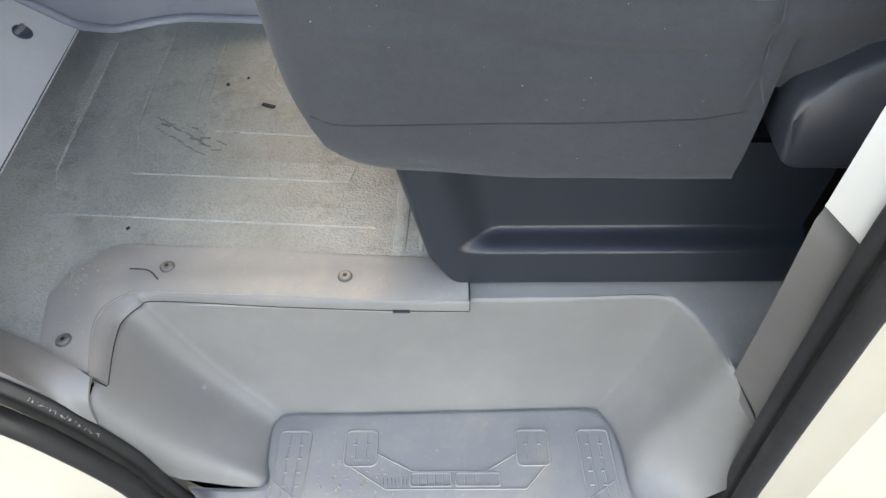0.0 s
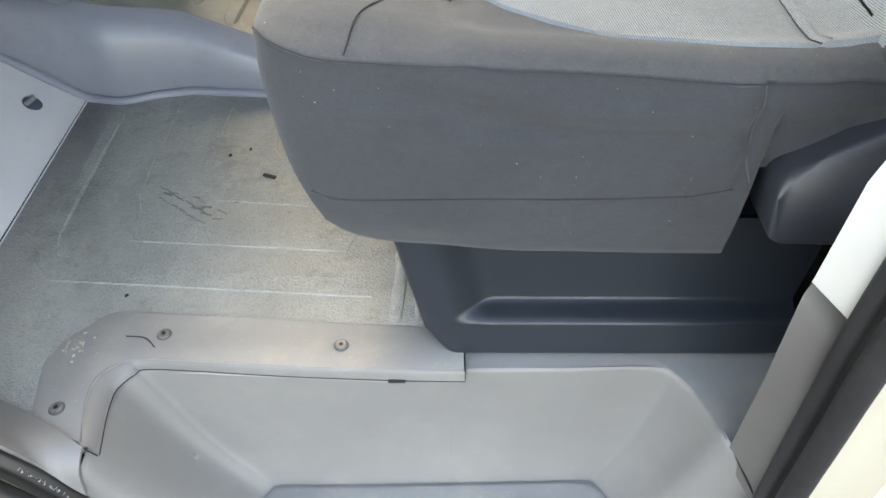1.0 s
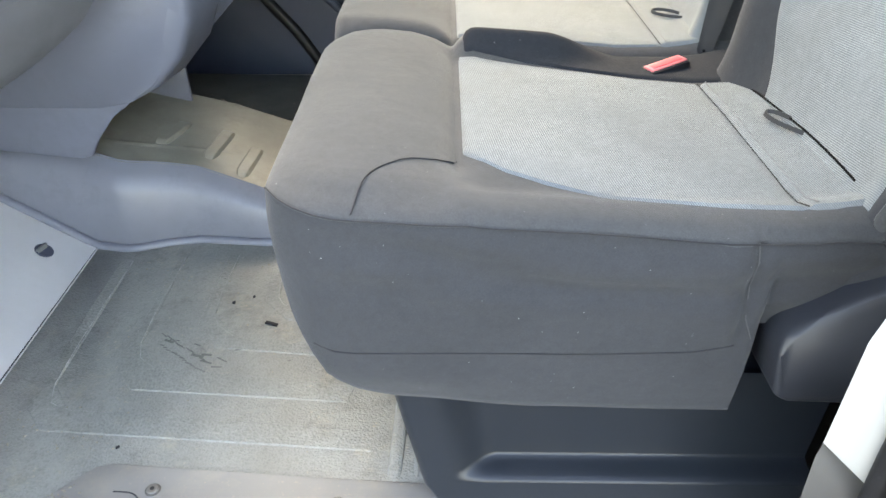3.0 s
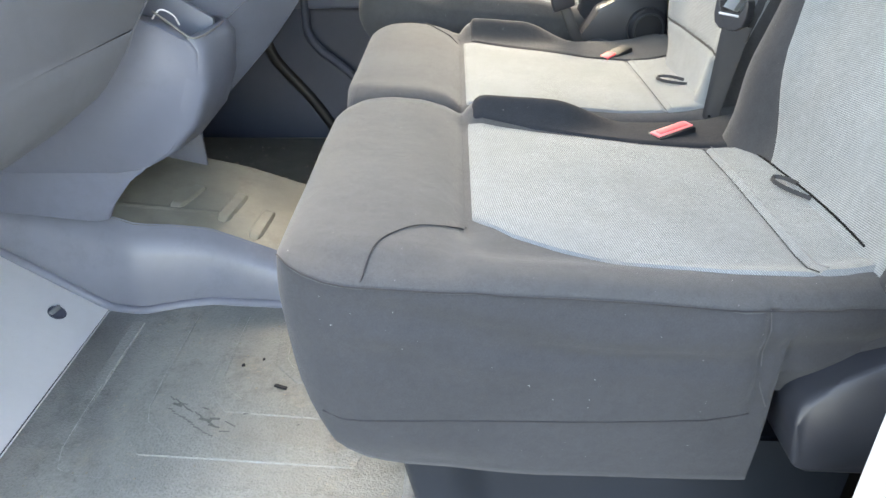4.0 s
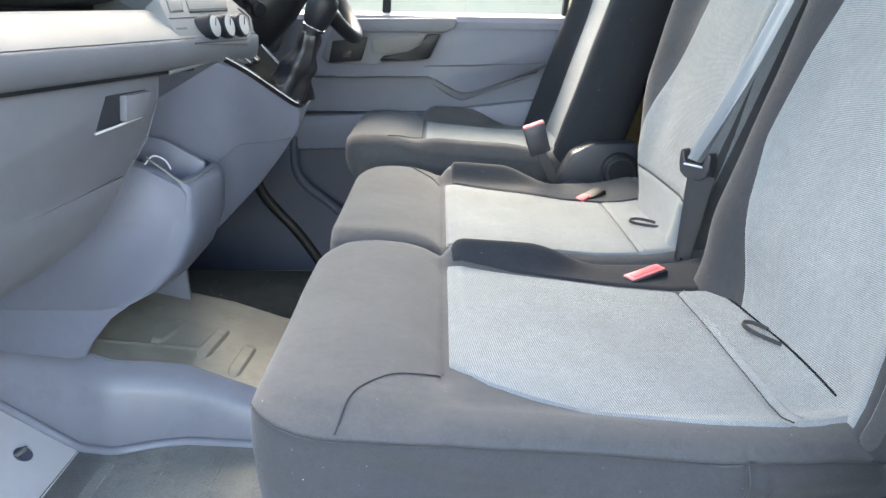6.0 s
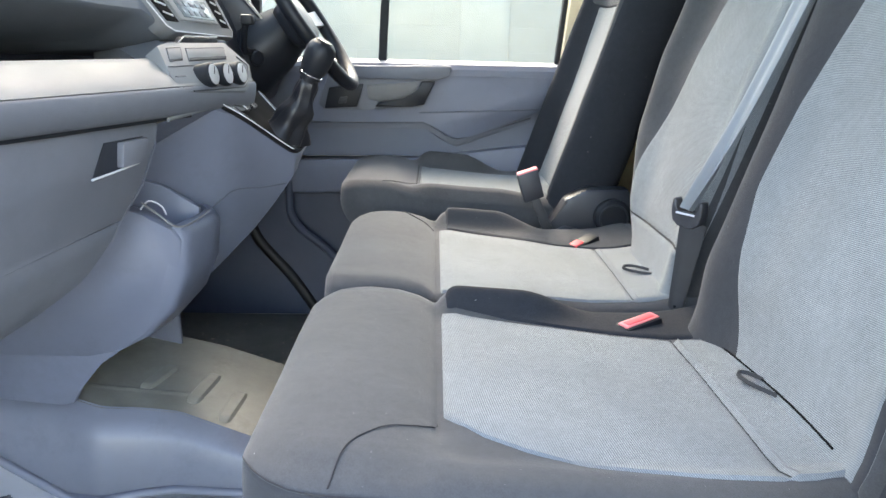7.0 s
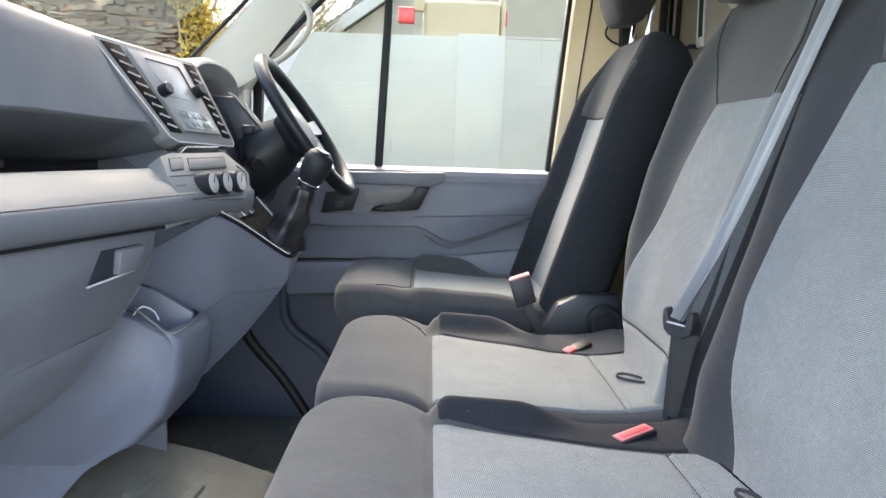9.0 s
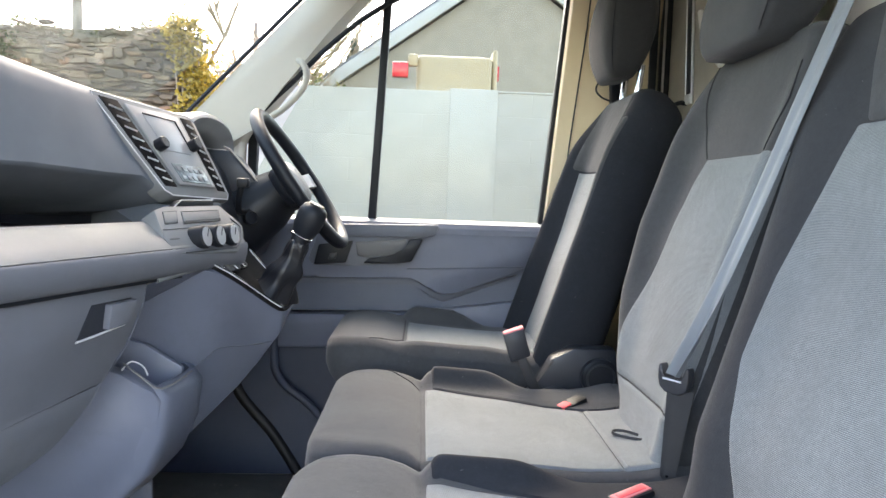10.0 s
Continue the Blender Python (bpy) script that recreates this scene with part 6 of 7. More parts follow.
part("front_channel", prism([(-0.545, 0.80), (-0.520, 0.80), (-0.515, 1.07), (-0.475, 1.118), (-0.20, 1.47), (-0.10, 1.50), (-0.10, 1.53), (-0.22, 1.50), (-0.495, 1.13), (-0.54, 1.08)], "y", 2.182, 2.212, 0.003), M_BLACK, win)
part("top_channel", tube([(-0.12, 2.195, 1.512), (0.0, 2.195, 1.530), (0.45, 2.195, 1.54)], 0.014, 8), M_BLACK, win)

apil = thing("front_pillar_trim", (-0.5, 2.1, 1.05), "cream front pillar trim with a grab handle", "trim", kind="structure")
part("pillar", prism([(-0.80, 0.98), (-0.674, 1.100), (-0.357, 1.436), (-0.25, 1.55), (-0.08, 1.55), (-0.195, 1.455), (-0.28, 1.36), (-0.466, 1.125), (-0.520, 1.07), (-0.560, 1.00)], "y", 2.085, 2.20, 0.018, 3), M_PILLAR, apil, sharp=50)
part("pillar_lower", prism([(-0.80, 0.80), (-0.548, 0.80), (-0.545, 1.06), (-0.80, 1.0)], "y", 2.10, 2.195, 0.01), M_PILLAR, apil)
part("window_seal", tube(smooth_path([(-0.075, 2.098, 1.462), (-0.135, 2.098, 1.428), (-0.202, 2.098, 1.384), (-0.281, 2.098, 1.318), (-0.350, 2.098, 1.250), (-0.392, 2.098, 1.204), (-0.456, 2.098, 1.142), (-0.492, 2.10, 1.10)], 4), 0.0075, 8), M_BLACK, apil, "black rubber window seal")
gh = smooth_path([(-0.378, 2.09, 1.262), (-0.362, 2.055, 1.250), (-0.350, 2.05, 1.229), (-0.349, 2.05, 1.205), (-0.361, 2.05, 1.173), (-0.404, 2.05, 1.125), (-0.451, 2.05, 1.092), (-0.474, 2.06, 1.092), (-0.495, 2.09, 1.10)], 6)
part("grab_handle", tube(gh, 0.0095, 10, flat=0.9), M_PILLAR, apil, "cream grab handle")

bpil = thing("rear_pillar_trim", (0.45, 2.15, 0.5), "sandy rear door pillar trim with a seam", "trim", kind="structure")
part("pillar", prism([(0.352, 0.40), (0.60, 0.40), (0.70, 1.60), (0.424, 1.60), (0.362, 0.81)], "y", 2.150, 2.21, 0.008), M_TAN, bpil)
part("seam", tube([(0.405, 2.148, 0.80), (0.425, 2.148, 1.05), (0.462, 2.148, 1.40), (0.475, 2.148, 1.56)], 0.0022, 6), M_DARK, bpil)

# dark gap between pillar and bulkhead, put on as a black strip
part("pillar_gap_shade", prism([(0.655, 0.95), (0.673, 0.95), (0.676, 1.56), (0.652, 1.56)], "y", 2.138, 2.1515, 0.002), M_BLACK, bpil, "black strip as the dark gap behind the pillar")
guide = thing("belt_guide", (0.545, 2.135, 1.20), "black seat belt guide on the rear door pillar", "belt guide")
part("guide_body", prism([(0.535, 1.242), (0.563, 1.242), (0.562, 1.160), (0.541, 1.150)], "y", 2.116, 2.150, 0.005), M_BLACK, guide)
part("guide_loop", tube(smooth_path([(0.538, 2.135, 1.242), (0.505, 2.135, 1.243), (0.495, 2.135, 1.218), (0.513, 2.135, 1.198), (0.540, 2.135, 1.188)], 6), 0.0028, 8), M_DARK, guide)

bulk = thing("wall_rear", (0.75, 1.3, 0.0), "pale painted steel bulkhead with dark vertical rails", "wall", kind="structure")


def bulk_pt(u, v):
    y, z = lerp(0.42, 2.20, u), lerp(-0.05, 1.62, v)
    w = math.sin(y * 2 * math.pi / 0.22)
    return Vector((0.735 + 0.010 * max(-0.5, min(0.5, w * 1.6)), y, z))


part("bulkhead", grid(bulk_pt, 120, 4, -0.004), M_LINER, bulk, sharp=60)
part("rail", box(0.700, 0.728, 2.165, 2.205, 0.40, 1.60, 0.004), M_DARK, bulk)
part("rail_edge", tube([(0.700, 2.150, 0.5), (0.700, 2.160, 1.60)], 0.004, 6), M_SILVER, bulk)
part("rear_panel", box(0.720, 0.7285, 1.62, 2.160, 0.40, 1.60, 0.003), M_RAIL, bulk, "brown-grey painted panel")
part("slot", prism([(1.961, 1.19), (1.994, 1.19), (2.039, 1.60), (2.006, 1.60)], "x", 0.714, 0.722, 0.001), M_BLACK, bulk, "black slotted rail")
for y0, y1 in ((1.998, 2.045), (1.956, 2.001)):
    part("slot_edge", tube([(0.717, y0, 1.165), (0.717, y1, 1.60)], 0.0042, 6), M_SILVER, bulk)
part("slot_foot", box(0.708, 0.721, 1.958, 1.994, 1.165, 1.192, 0.003), M_SILVER, bulk)
part("cable", tube(smooth_path([(0.712, 1.985, 1.168), (0.700, 2.01, 1.172), (0.690, 2.05, 1.160), (0.690, 2.07, 1.12)], 5), 0.0065, 8), M_BLACK, bulk, "black cable end")
# bright crescent highlight modelled as a pale tube
part("crescent_highlight", tube(smooth_path([(0.712, 1.915, 1.40), (0.712, 1.900, 1.365), (0.712, 1.877, 1.330), (0.712, 1.834, 1.286), (0.712, 1.765, 1.234)], 6), 0.010, 10), M_LINER, bulk, "pale tube as a crescent highlight on the bulkhead")
hk = smooth_path([(0.695, 2.205, 1.50), (0.675, 2.205, 1.49), (0.668, 2.205, 1.46), (0.678, 2.205, 1.435), (0.695, 2.205, 1.43)], 6)
part("hook", tube(hk, 0.006, 8), M_CHROME, bulk)

roof = thing("ceiling", (0.2, 1.3, 1.56), "grey fabric headliner under the roof", "ceiling", kind="structure")
part("headliner", join(box(-0.30, 0.76, 0.40, 2.21, 1.555, 1.585)), M_LINER, roof)
visor = solo("sun_visor", prism([(-0.37, 1.505), (-0.345, 1.52), (-0.16, 1.548), (-0.155, 1.532), (-0.34, 1.488), (-0.365, 1.485)], "y", 1.50, 2.02, 0.006), M_LINER, "grey folded sun visor under the headliner", "sun visor")

wsc = thing("window_2", (-0.6, 1.3, 1.05), "sloping clear windscreen above the dashboard", "windscreen", kind="structure")
ws = part("pane", loft([[(-1.02, 0.42, 1.02), (-1.02, 2.19, 1.02), (-0.30, 2.19, 1.57), (-0.30, 0.42, 1.57)], [(-1.024, 0.42, 1.024), (-1.024, 2.19, 1.024), (-0.304, 2.19, 1.574), (-0.304, 0.42, 1.574)]]), M_GLASS, wsc, "clear glass pane")
ws.visible_shadow = False
part("edge_seal", tube([(-0.715, 2.08, 1.075), (-0.355, 2.09, 1.452), (-0.27, 2.09, 1.54)], 0.006, 6), M_BLACK, wsc)
part("scuttle", box(-1.10, -0.93, 0.42, 2.20, 0.99, 1.03, 0.01), M_BLACK, wsc)

# painted side with the open doorway
hole = [(-0.80, 0.55), (-0.64, 0.235), (-0.570, 0.135), (-0.518, 0.064), (-0.482, 0.000), (-0.449, -0.091), (-0.432, -0.160), (-0.421, -0.250), (-0.39, -0.355), (-0.28, -0.40), (0.0, -0.40),
        (0.28, -0.40), (0.38, -0.385), (0.420, -0.33), (0.405, -0.18), (0.386, 0.0), (0.372, 0.15), (0.356, 0.34), (0.352, 0.60), (0.362, 0.95), (0.40, 1.35), (0.37, 1.46), (0.28, 1.50), (-0.15, 1.50), (-0.30, 1.44), (-0.62, 1.16), (-0.78, 0.95)]
hs = smooth_path([(x, 0, z) for x, z in hole], 4, True)


def outward(p, d):
    c = Vector((-0.12, 0, 0.55))
    q = (p - c)
    return p + Vector((q.x / max(0.35, abs(q.x)) * d, 0, 0)) * 1.0 + Vector((0, 0, q.z / max(0.8, abs(q.z)) * d))


def outer_pt(p):
    c = Vector((-0.12, 0, 0.55))
    q = p - c
    k = min((1.25 if q.x > 0 else 1.05) / max(1e-6, abs(q.x)), (1.06 if q.z > 0 else 1.10) / max(1e-6, abs(q.z)))
    return c + q * k


van = thing("van_side", (0.0, 0.40, -0.55), "cream painted van side round the open doorway", "van body", kind="structure")
loops = []
for d, y in ((0.02, 0.455), (0.02, 0.415), (0.050, 0.400), (0.070, 0.398), (0.086, 0.386), (0.095, 0.372)):
    loops.append([Vector((0, y, 0)) + outward(p, d) for p in hs])
loops.append([Vector((0, 0.345, 0)) + outer_pt(outward(p, 0.095)) for p in hs])
loops.append([Vector((0, 0.40, 0)) + outer_pt(outward(p, 0.095)) for p in hs])
part("side_panel", loft(loops, True, False), M_PAINT, van, sharp=35)
seal = part("door_seal", tube([Vector((0, 0.3895, 0)) + outward(p, 0.0165) for p in hs], 0.0148, 12, True), M_RUBBER, van, "black rubber door seal", sharp=80)
lip_rows = [[Vector((0, y, 0)) + outward(p, d) for p in hs] for y, d in ((0.430, 0.012), (0.427, 0.000), (0.4235, -0.0015), (0.420, -0.0005), (0.4135, 0.0025), (0.411, 0.005), (0.4105, 0.012), (0.412, 0.03))]
part("seal_lip", loft(lip_rows, True, False), M_RUBBER, seal, "flat worn rubber lip", sharp=50)
rngs = random.Random(12)
chalk = []
for k in range(110):
    p = hs[rngs.randrange(14, 20)].lerp(hs[rngs.randrange(14, 20)], rngs.random())
    q = Vector((0, rngs.uniform(0.4135, 0.421), 0)) + outward(p, 0.0012)
    chalk.append(crumb(q.x, q.y, q.z, rngs.uniform(0.0004, 0.0012), rngs))
tagged(part("chalky_wear", join(*chalk), M_EDGE, seal), kind="stuff")

part("well_joint", tube([(0.364, 0.461, -0.014), (0.390, 0.437, -0.056), (0.424, 0.425, -0.116)], 0.0016, 6), M_BLACK, well)
npil = thing("near_pillar", (0.40, 0.45, -0.1), "white painted door pillar with a grey plastic lower trim", "trim", kind="structure")
part("lower_trim", loft([[(0.358, 0.466, -0.03), (0.400, 0.432, -0.09), (0.46, 0.43, -0.30), (0.50, 0.60, -0.03)],
                         [(0.345, 0.462, 0.15), (0.385, 0.428, 0.14), (0.44, 0.43, 0.14), (0.46, 0.60, 0.15)],
                         [(0.329, 0.455, 0.285), (0.384, 0.4275, 0.245), (0.42, 0.428, 0.230), (0.44, 0.58, 0.285)],
                         [(0.330, 0.458, 0.302), (0.384, 0.432, 0.262), (0.42, 0.432, 0.245), (0.44, 0.58, 0.300)],
                         [(0.340, 0.466, 0.316), (0.390, 0.442, 0.276), (0.42, 0.440, 0.26), (0.44, 0.58, 0.312)]]), M_TRIM, npil, sharp=35)
part("painted_pillar", loft([[(0.329, 0.456, 0.322), (0.381, 0.428, 0.281), (0.42, 0.420, 0.255), (0.45, 0.56, 0.30)],
                             [(0.327, 0.453, 0.330), (0.379, 0.425, 0.290), (0.42, 0.418, 0.265), (0.45, 0.555, 0.31)],
                             [(0.319, 0.446, 0.45), (0.366, 0.424, 0.45), (0.41, 0.418, 0.45), (0.45, 0.53, 0.45)],
                             [(0.345, 0.446, 0.60), (0.385, 0.426, 0.60), (0.43, 0.42, 0.60), (0.50, 0.53, 0.60)],
                             [(0.40, 0.446, 1.0), (0.435, 0.428, 1.0), (0.49, 0.42, 1.0), (0.58, 0.53, 1.0)],
                             [(0.45, 0.446, 1.56), (0.485, 0.430, 1.56), (0.55, 0.42, 1.56), (0.66, 0.53, 1.56)]]), M_WHITE, npil, sharp=35)

# the rest of the shell, closed round the cab
shell = thing("van_shell", (0.2, 1.3, 1.6), "cream painted van roof and outer panels", "van body", kind="structure")
part("roof_skin", box(-0.28, 3.2, 0.36, 2.26, 1.59, 1.62, 0.01), M_PAINT, shell)
part("far_side", box(0.46, 3.2, 2.215, 2.25, -0.40, 1.60), M_PAINT, shell)
part("far_lower", box(-1.6, 0.50, 2.212, 2.25, -0.45, 0.78), M_PAINT, shell)
part("underbody", box(-1.6, 3.2, 0.42, 2.21, -0.46, -0.42), M_BLACK, shell)
part("nose", prism([(-1.75, -0.40), (-1.02, -0.40), (-1.02, 1.00), (-1.10, 1.0), (-1.70, 0.55)], "y", 0.42, 2.21, 0.02), M_PAINT, shell)
part("near_side", box(1.12, 3.2, 0.365, 0.40, -0.45, 1.60), M_PAINT, shell)
part("load_rear", box(3.15, 3.2, 0.40, 2.22, -0.45, 1.60), M_PAINT, shell)


# ================================================================ outside
GZ = -0.68
M_GROUND = plastic("worn_tarmac_yard", (0.115, 0.112, 0.105), 0.9, 60, 0.5, 0.25)
M_BLOCK = plastic("white_block_paint", (0.340, 0.326, 0.296), 0.8, 140, 0.9, 0.05, dirt=(0.38, 0.37, 0.34), dirt_amount=0.22)
_bt = M_BLOCK.node_tree
_bb = _bt.nodes["Principled BSDF"]
_tone = ramp(_bt, _bt.nodes.new("ShaderNodeObjectInfo").outputs["Random"], [(0.0, (0.98,) * 3), (1.0, (1.02,) * 3)])
_bt.links.new(mix(_bt, 1.0, _bb.inputs["Base Color"].links[0].from_socket, _tone, "MULTIPLY"), _bb.inputs["Base Color"])
M_JOINT = plastic("painted_joint", (0.40, 0.384, 0.350), 0.9, 120, 0.6, 0.06)
M_RENDER = plastic("grey_render", (0.275, 0.240, 0.195), 0.92, 45, 0.9, 0.12)
M_BARGE = plastic("barge_board", (0.40, 0.395, 0.38), 0.6, 0, 0, 0.05)
M_SLATE = plastic("roof_slate", (0.12, 0.125, 0.14), 0.7, 60, 0.5, 0.2)
M_MORTAR = plastic("old_mortar", (0.21, 0.18, 0.145), 0.95, 60, 0.9, 0.2)
M_CREAMVAN = plastic("cream_body", (0.33, 0.255, 0.155), 0.45, 0, 0, 0.05)
M_BARK = plastic("bark", (0.36, 0.295, 0.215), 0.95, 120, 0.8, 0.25)
M_WOOD = plastic("weathered_pole", (0.24, 0.21, 0.18), 0.9, 100, 0.7, 0.2)


def stone_mat():
    m, nt, b = blank("rubble_stone")
    info = nt.nodes.new("ShaderNodeObjectInfo").outputs["Random"]
    c = coords(nt)
    base = ramp(nt, info, [(0.0, (0.10, 0.08, 0.065)), (0.25, (0.23, 0.175, 0.125)), (0.5, (0.155, 0.125, 0.10)), (0.75, (0.28, 0.215, 0.15)), (0.90, (0.31, 0.24, 0.17)), (0.95, (0.36, 0.19, 0.11)), (1.0, (0.33, 0.26, 0.18))])
    n = ramp(nt, noise_tex(nt, 18, 5, 0.65, c), [(0.25, (0.62,) * 3), (0.75, (1.2,) * 3)])
    col = mix(nt, 1.0, base, n, "MULTIPLY")
    lich = ramp(nt, noise_tex(nt, 9, 4, 0.7, c), [(0.60, (0, 0, 0)), (0.68, (0.55,) * 3)])
    nt.links.new(mix(nt, lich, col, (0.33, 0.32, 0.26)), b.inputs["Base Color"])
    b.inputs["Roughness"].default_value = 0.95
    bump(nt, b, noise_tex(nt, 35, 5, 0.7, c), 0.8, 0.01)
    return m


def leaf_mat(name, stops, glow=0.5):
    """Thin leaves: light also shines through them."""
    m, nt, b = blank(name)
    g = nt.nodes.new("ShaderNodeNewGeometry").outputs["Random Per Island"]
    col = ramp(nt, g, stops)
    nt.links.new(col, b.inputs["Base Color"])
    b.inputs["Roughness"].default_value = 0.55
    tl, mx = nt.nodes.new("ShaderNodeBsdfTranslucent"), nt.nodes.new("ShaderNodeMixShader")
    nt.links.new(col, tl.inputs["Color"])
    mx.inputs[0].default_value = glow
    nt.links.new(b.outputs[0], mx.inputs[1])
    nt.links.new(tl.outputs[0], mx.inputs[2])
    nt.links.new(mx.outputs[0], nt.nodes["Material Output"].inputs["Surface"])
    return m


M_STONE = stone_mat()
M_IVY = leaf_mat("yellow_leaves", [(0, (0.12, 0.11, 0.03)), (0.4, (0.42, 0.30, 0.05)), (0.75, (0.62, 0.44, 0.08)), (1, (0.50, 0.42, 0.16))])
M_GREEN = leaf_mat("green_leaves", [(0, (0.035, 0.05, 0.02)), (0.6, (0.09, 0.11, 0.04)), (1, (0.16, 0.16, 0.06))])
M_SHRUB = leaf_mat("shrub_leaves", [(0, (0.06, 0.075, 0.025)), (0.5, (0.17, 0.17, 0.055)), (1, (0.36, 0.30, 0.10))])
M_FIR = leaf_mat("fir_needles", [(0, (0.02, 0.04, 0.035)), (1, (0.06, 0.10, 0.08))])

gbm = bmesh.new()
gv = [gbm.verts.new(p) for p in ((-400, -400, GZ), (400, -400, GZ), (400, 400, GZ), (-400, 400, GZ))]
gbm.faces.new(gv)
ground = new("ground", finish(gbm, "ground", M_GROUND))
tagged(ground, "worn grey tarmac yard around the van", "ground", kind="structure")

# white painted block wall
WY = 4.40
block_wall = thing("block_wall", (1.5, WY, GZ), "white painted concrete block wall with a pier", "wall")
part("wall_core", box(-1.15, 6.0, WY + 0.0014, WY + 0.20, GZ, 1.535), M_JOINT, block_wall)
bw, bh = 0.45, 0.141
shared = {}


def block_mesh(w):
    key = round(w, 3)
    if key not in shared:
        bm = box(0.0012, w - 0.0012, 0, 0.05, 0.0012, bh - 0.0012, 0.0012, 1)
        shared[key] = finish(bm, "block", M_BLOCK)
    return shared[key]


z, row = 1.532 - bh, 0
while z > GZ + 0.3:
    x = -1.15 + (0.225 if row % 2 else 0)
    while x < 5.0:
        ob = new("block", block_mesh(bw))
        ob.parent = block_wall
        ob.location = (x - 1.5, rngd.uniform(-0.0006, 0.0004), z - GZ)
        x += bw
    z -= bh
    row += 1
part("pier", box(0.14, 0.432, WY - 0.004, WY + 0.16, GZ, 1.552, 0.003), M_BLOCK, block_wall, "slightly taller white pier")
part("coping", box(0.432, 6.0, WY - 0.006, WY + 0.2, 1.532, 1.545, 0.003), M_BLOCK, block_wall)

# rendered house gable behind the wall
HY = 9.0
house = thing("house", (1.05, HY, GZ), "grey rendered gable house with pale barge boards", "house")
apex, sl = (1.02, 3.74), 0.712
part("gable_wall", prism([(-2.4, GZ), (4.4, GZ), (4.4, 1.35), (apex[0], apex[1]), (-2.4, 1.31)], "y", HY, HY + 7.0), M_RENDER, house)
for s_ in (-1, 1):
    pts = [(apex[0], apex[1] + 0.02), (apex[0] + s_ * 3.6, apex[1] + 0.02 - 3.6 * sl), (apex[0] + s_ * 3.6, apex[1] + 0.20 - 3.6 * sl), (apex[0], apex[1] + 0.20)]
    part("barge_board", prism(pts, "y", HY - 0.12, HY - 0.06, 0.01), M_BARGE, house, "pale grey barge board")
    part("roof", prism([(pts[0][0], pts[0][1] + 0.12), (pts[1][0], pts[1][1] + 0.12), (pts[2][0], pts[2][1] + 0.04), (pts[3][0], pts[3][1] + 0.04)], "y", HY - 0.10, HY + 7.1), M_SLATE, house)

# cream vehicle put behind the wall in place of a reflection in the window
cv = thing("reflected_van", (0.22, 6.3, GZ), "cream box-bodied vehicle with red lamps, standing in for a window reflection", "van")
part("body", box(-0.10, 0.55, 6.1, 9.0 - 0.3, -0.10, 2.09, 0.05, 4), M_CREAMVAN, cv)
part("side_moulding", box(0.555, 0.60, 6.15, 8.6, 0.0, 2.16, 0.02, 3), M_CREAMVAN, cv)
part("side_lamp", box(0.602, 0.630, 6.30, 6.36, 1.92, 2.05, 0.010, 2), M_LAMP, cv, "red side lamp")
part("lamp", box(-0.30, -0.165, 6.02, 6.12, 1.88, 2.005, 0.012, 2), M_LAMP, cv, "red tail lamp")
part("lamp_bracket", box(-0.17, -0.09, 6.06, 6.12, 1.98, 2.08, 0.01), M_CREAMVAN, cv)
part("chassis", box(-0.05, 0.5, 6.2, 8.6, GZ + 0.25, -0.08), M_BLACK, cv)
for wx in (-0.02, 0.42):
    for wy in (6.6, 8.2):
        part("wheel", disc((wx, wy, GZ + 0.30), (1, 0, 0), 0.30, 0.12, 24, 0.03), M_RUBBER, cv)

# rubble stone wall ahead of the windscreen
SY = 6.0
stone_wall = thing("stone_wall", (-4.0, SY, GZ), "old rubble stone wall with rust-coloured stones and ivy", "wall")
rs = random.Random(11)


def wall_top(x):
    return 2.16 + 0.03 * math.sin(x * 3.1) + 0.04 * math.sin(x * 7.3 + 1) + 0.06 * sstep(-2.6, -2.2, x)


part("wall_core", prism([(-9.0, GZ), (-1.95, GZ), (-1.98, 1.9), (-2.12, 2.18), (-9.0, 2.08)], "y", SY + 0.05, SY + 0.5), M_MORTAR, stone_wall)


def stone_mesh(rng):
    bm = bmesh.new()
    n = 8
    ring0, ring1 = [], []
    for k in range(n):
        a = 2 * math.pi * k / n + rng.uniform(-0.2, 0.2)
        ca, sa = math.cos(a), math.sin(a)
        q = (abs(ca) ** 5 + abs(sa) ** 5) ** -0.2 * rng.uniform(0.84, 1.03)
        ring0.append((0.5 * q * ca, 0.6, 0.5 * q * sa))
        ring1.append((0.43 * q * ca, rng.uniform(-0.1, 0.1), 0.40 * q * sa))
    mid = [((a[0] + b[0]) / 2 * 1.04, 0.15, (a[2] + b[2]) / 2 * 1.04) for a, b in zip(ring0, ring1)]
    bm2 = loft([ring0, mid, ring1])
    bm.free()
    return finish(bm2, "stone", M_STONE, True, 50)


stones = [stone_mesh(rs) for _ in range(14)]
z = 1.40
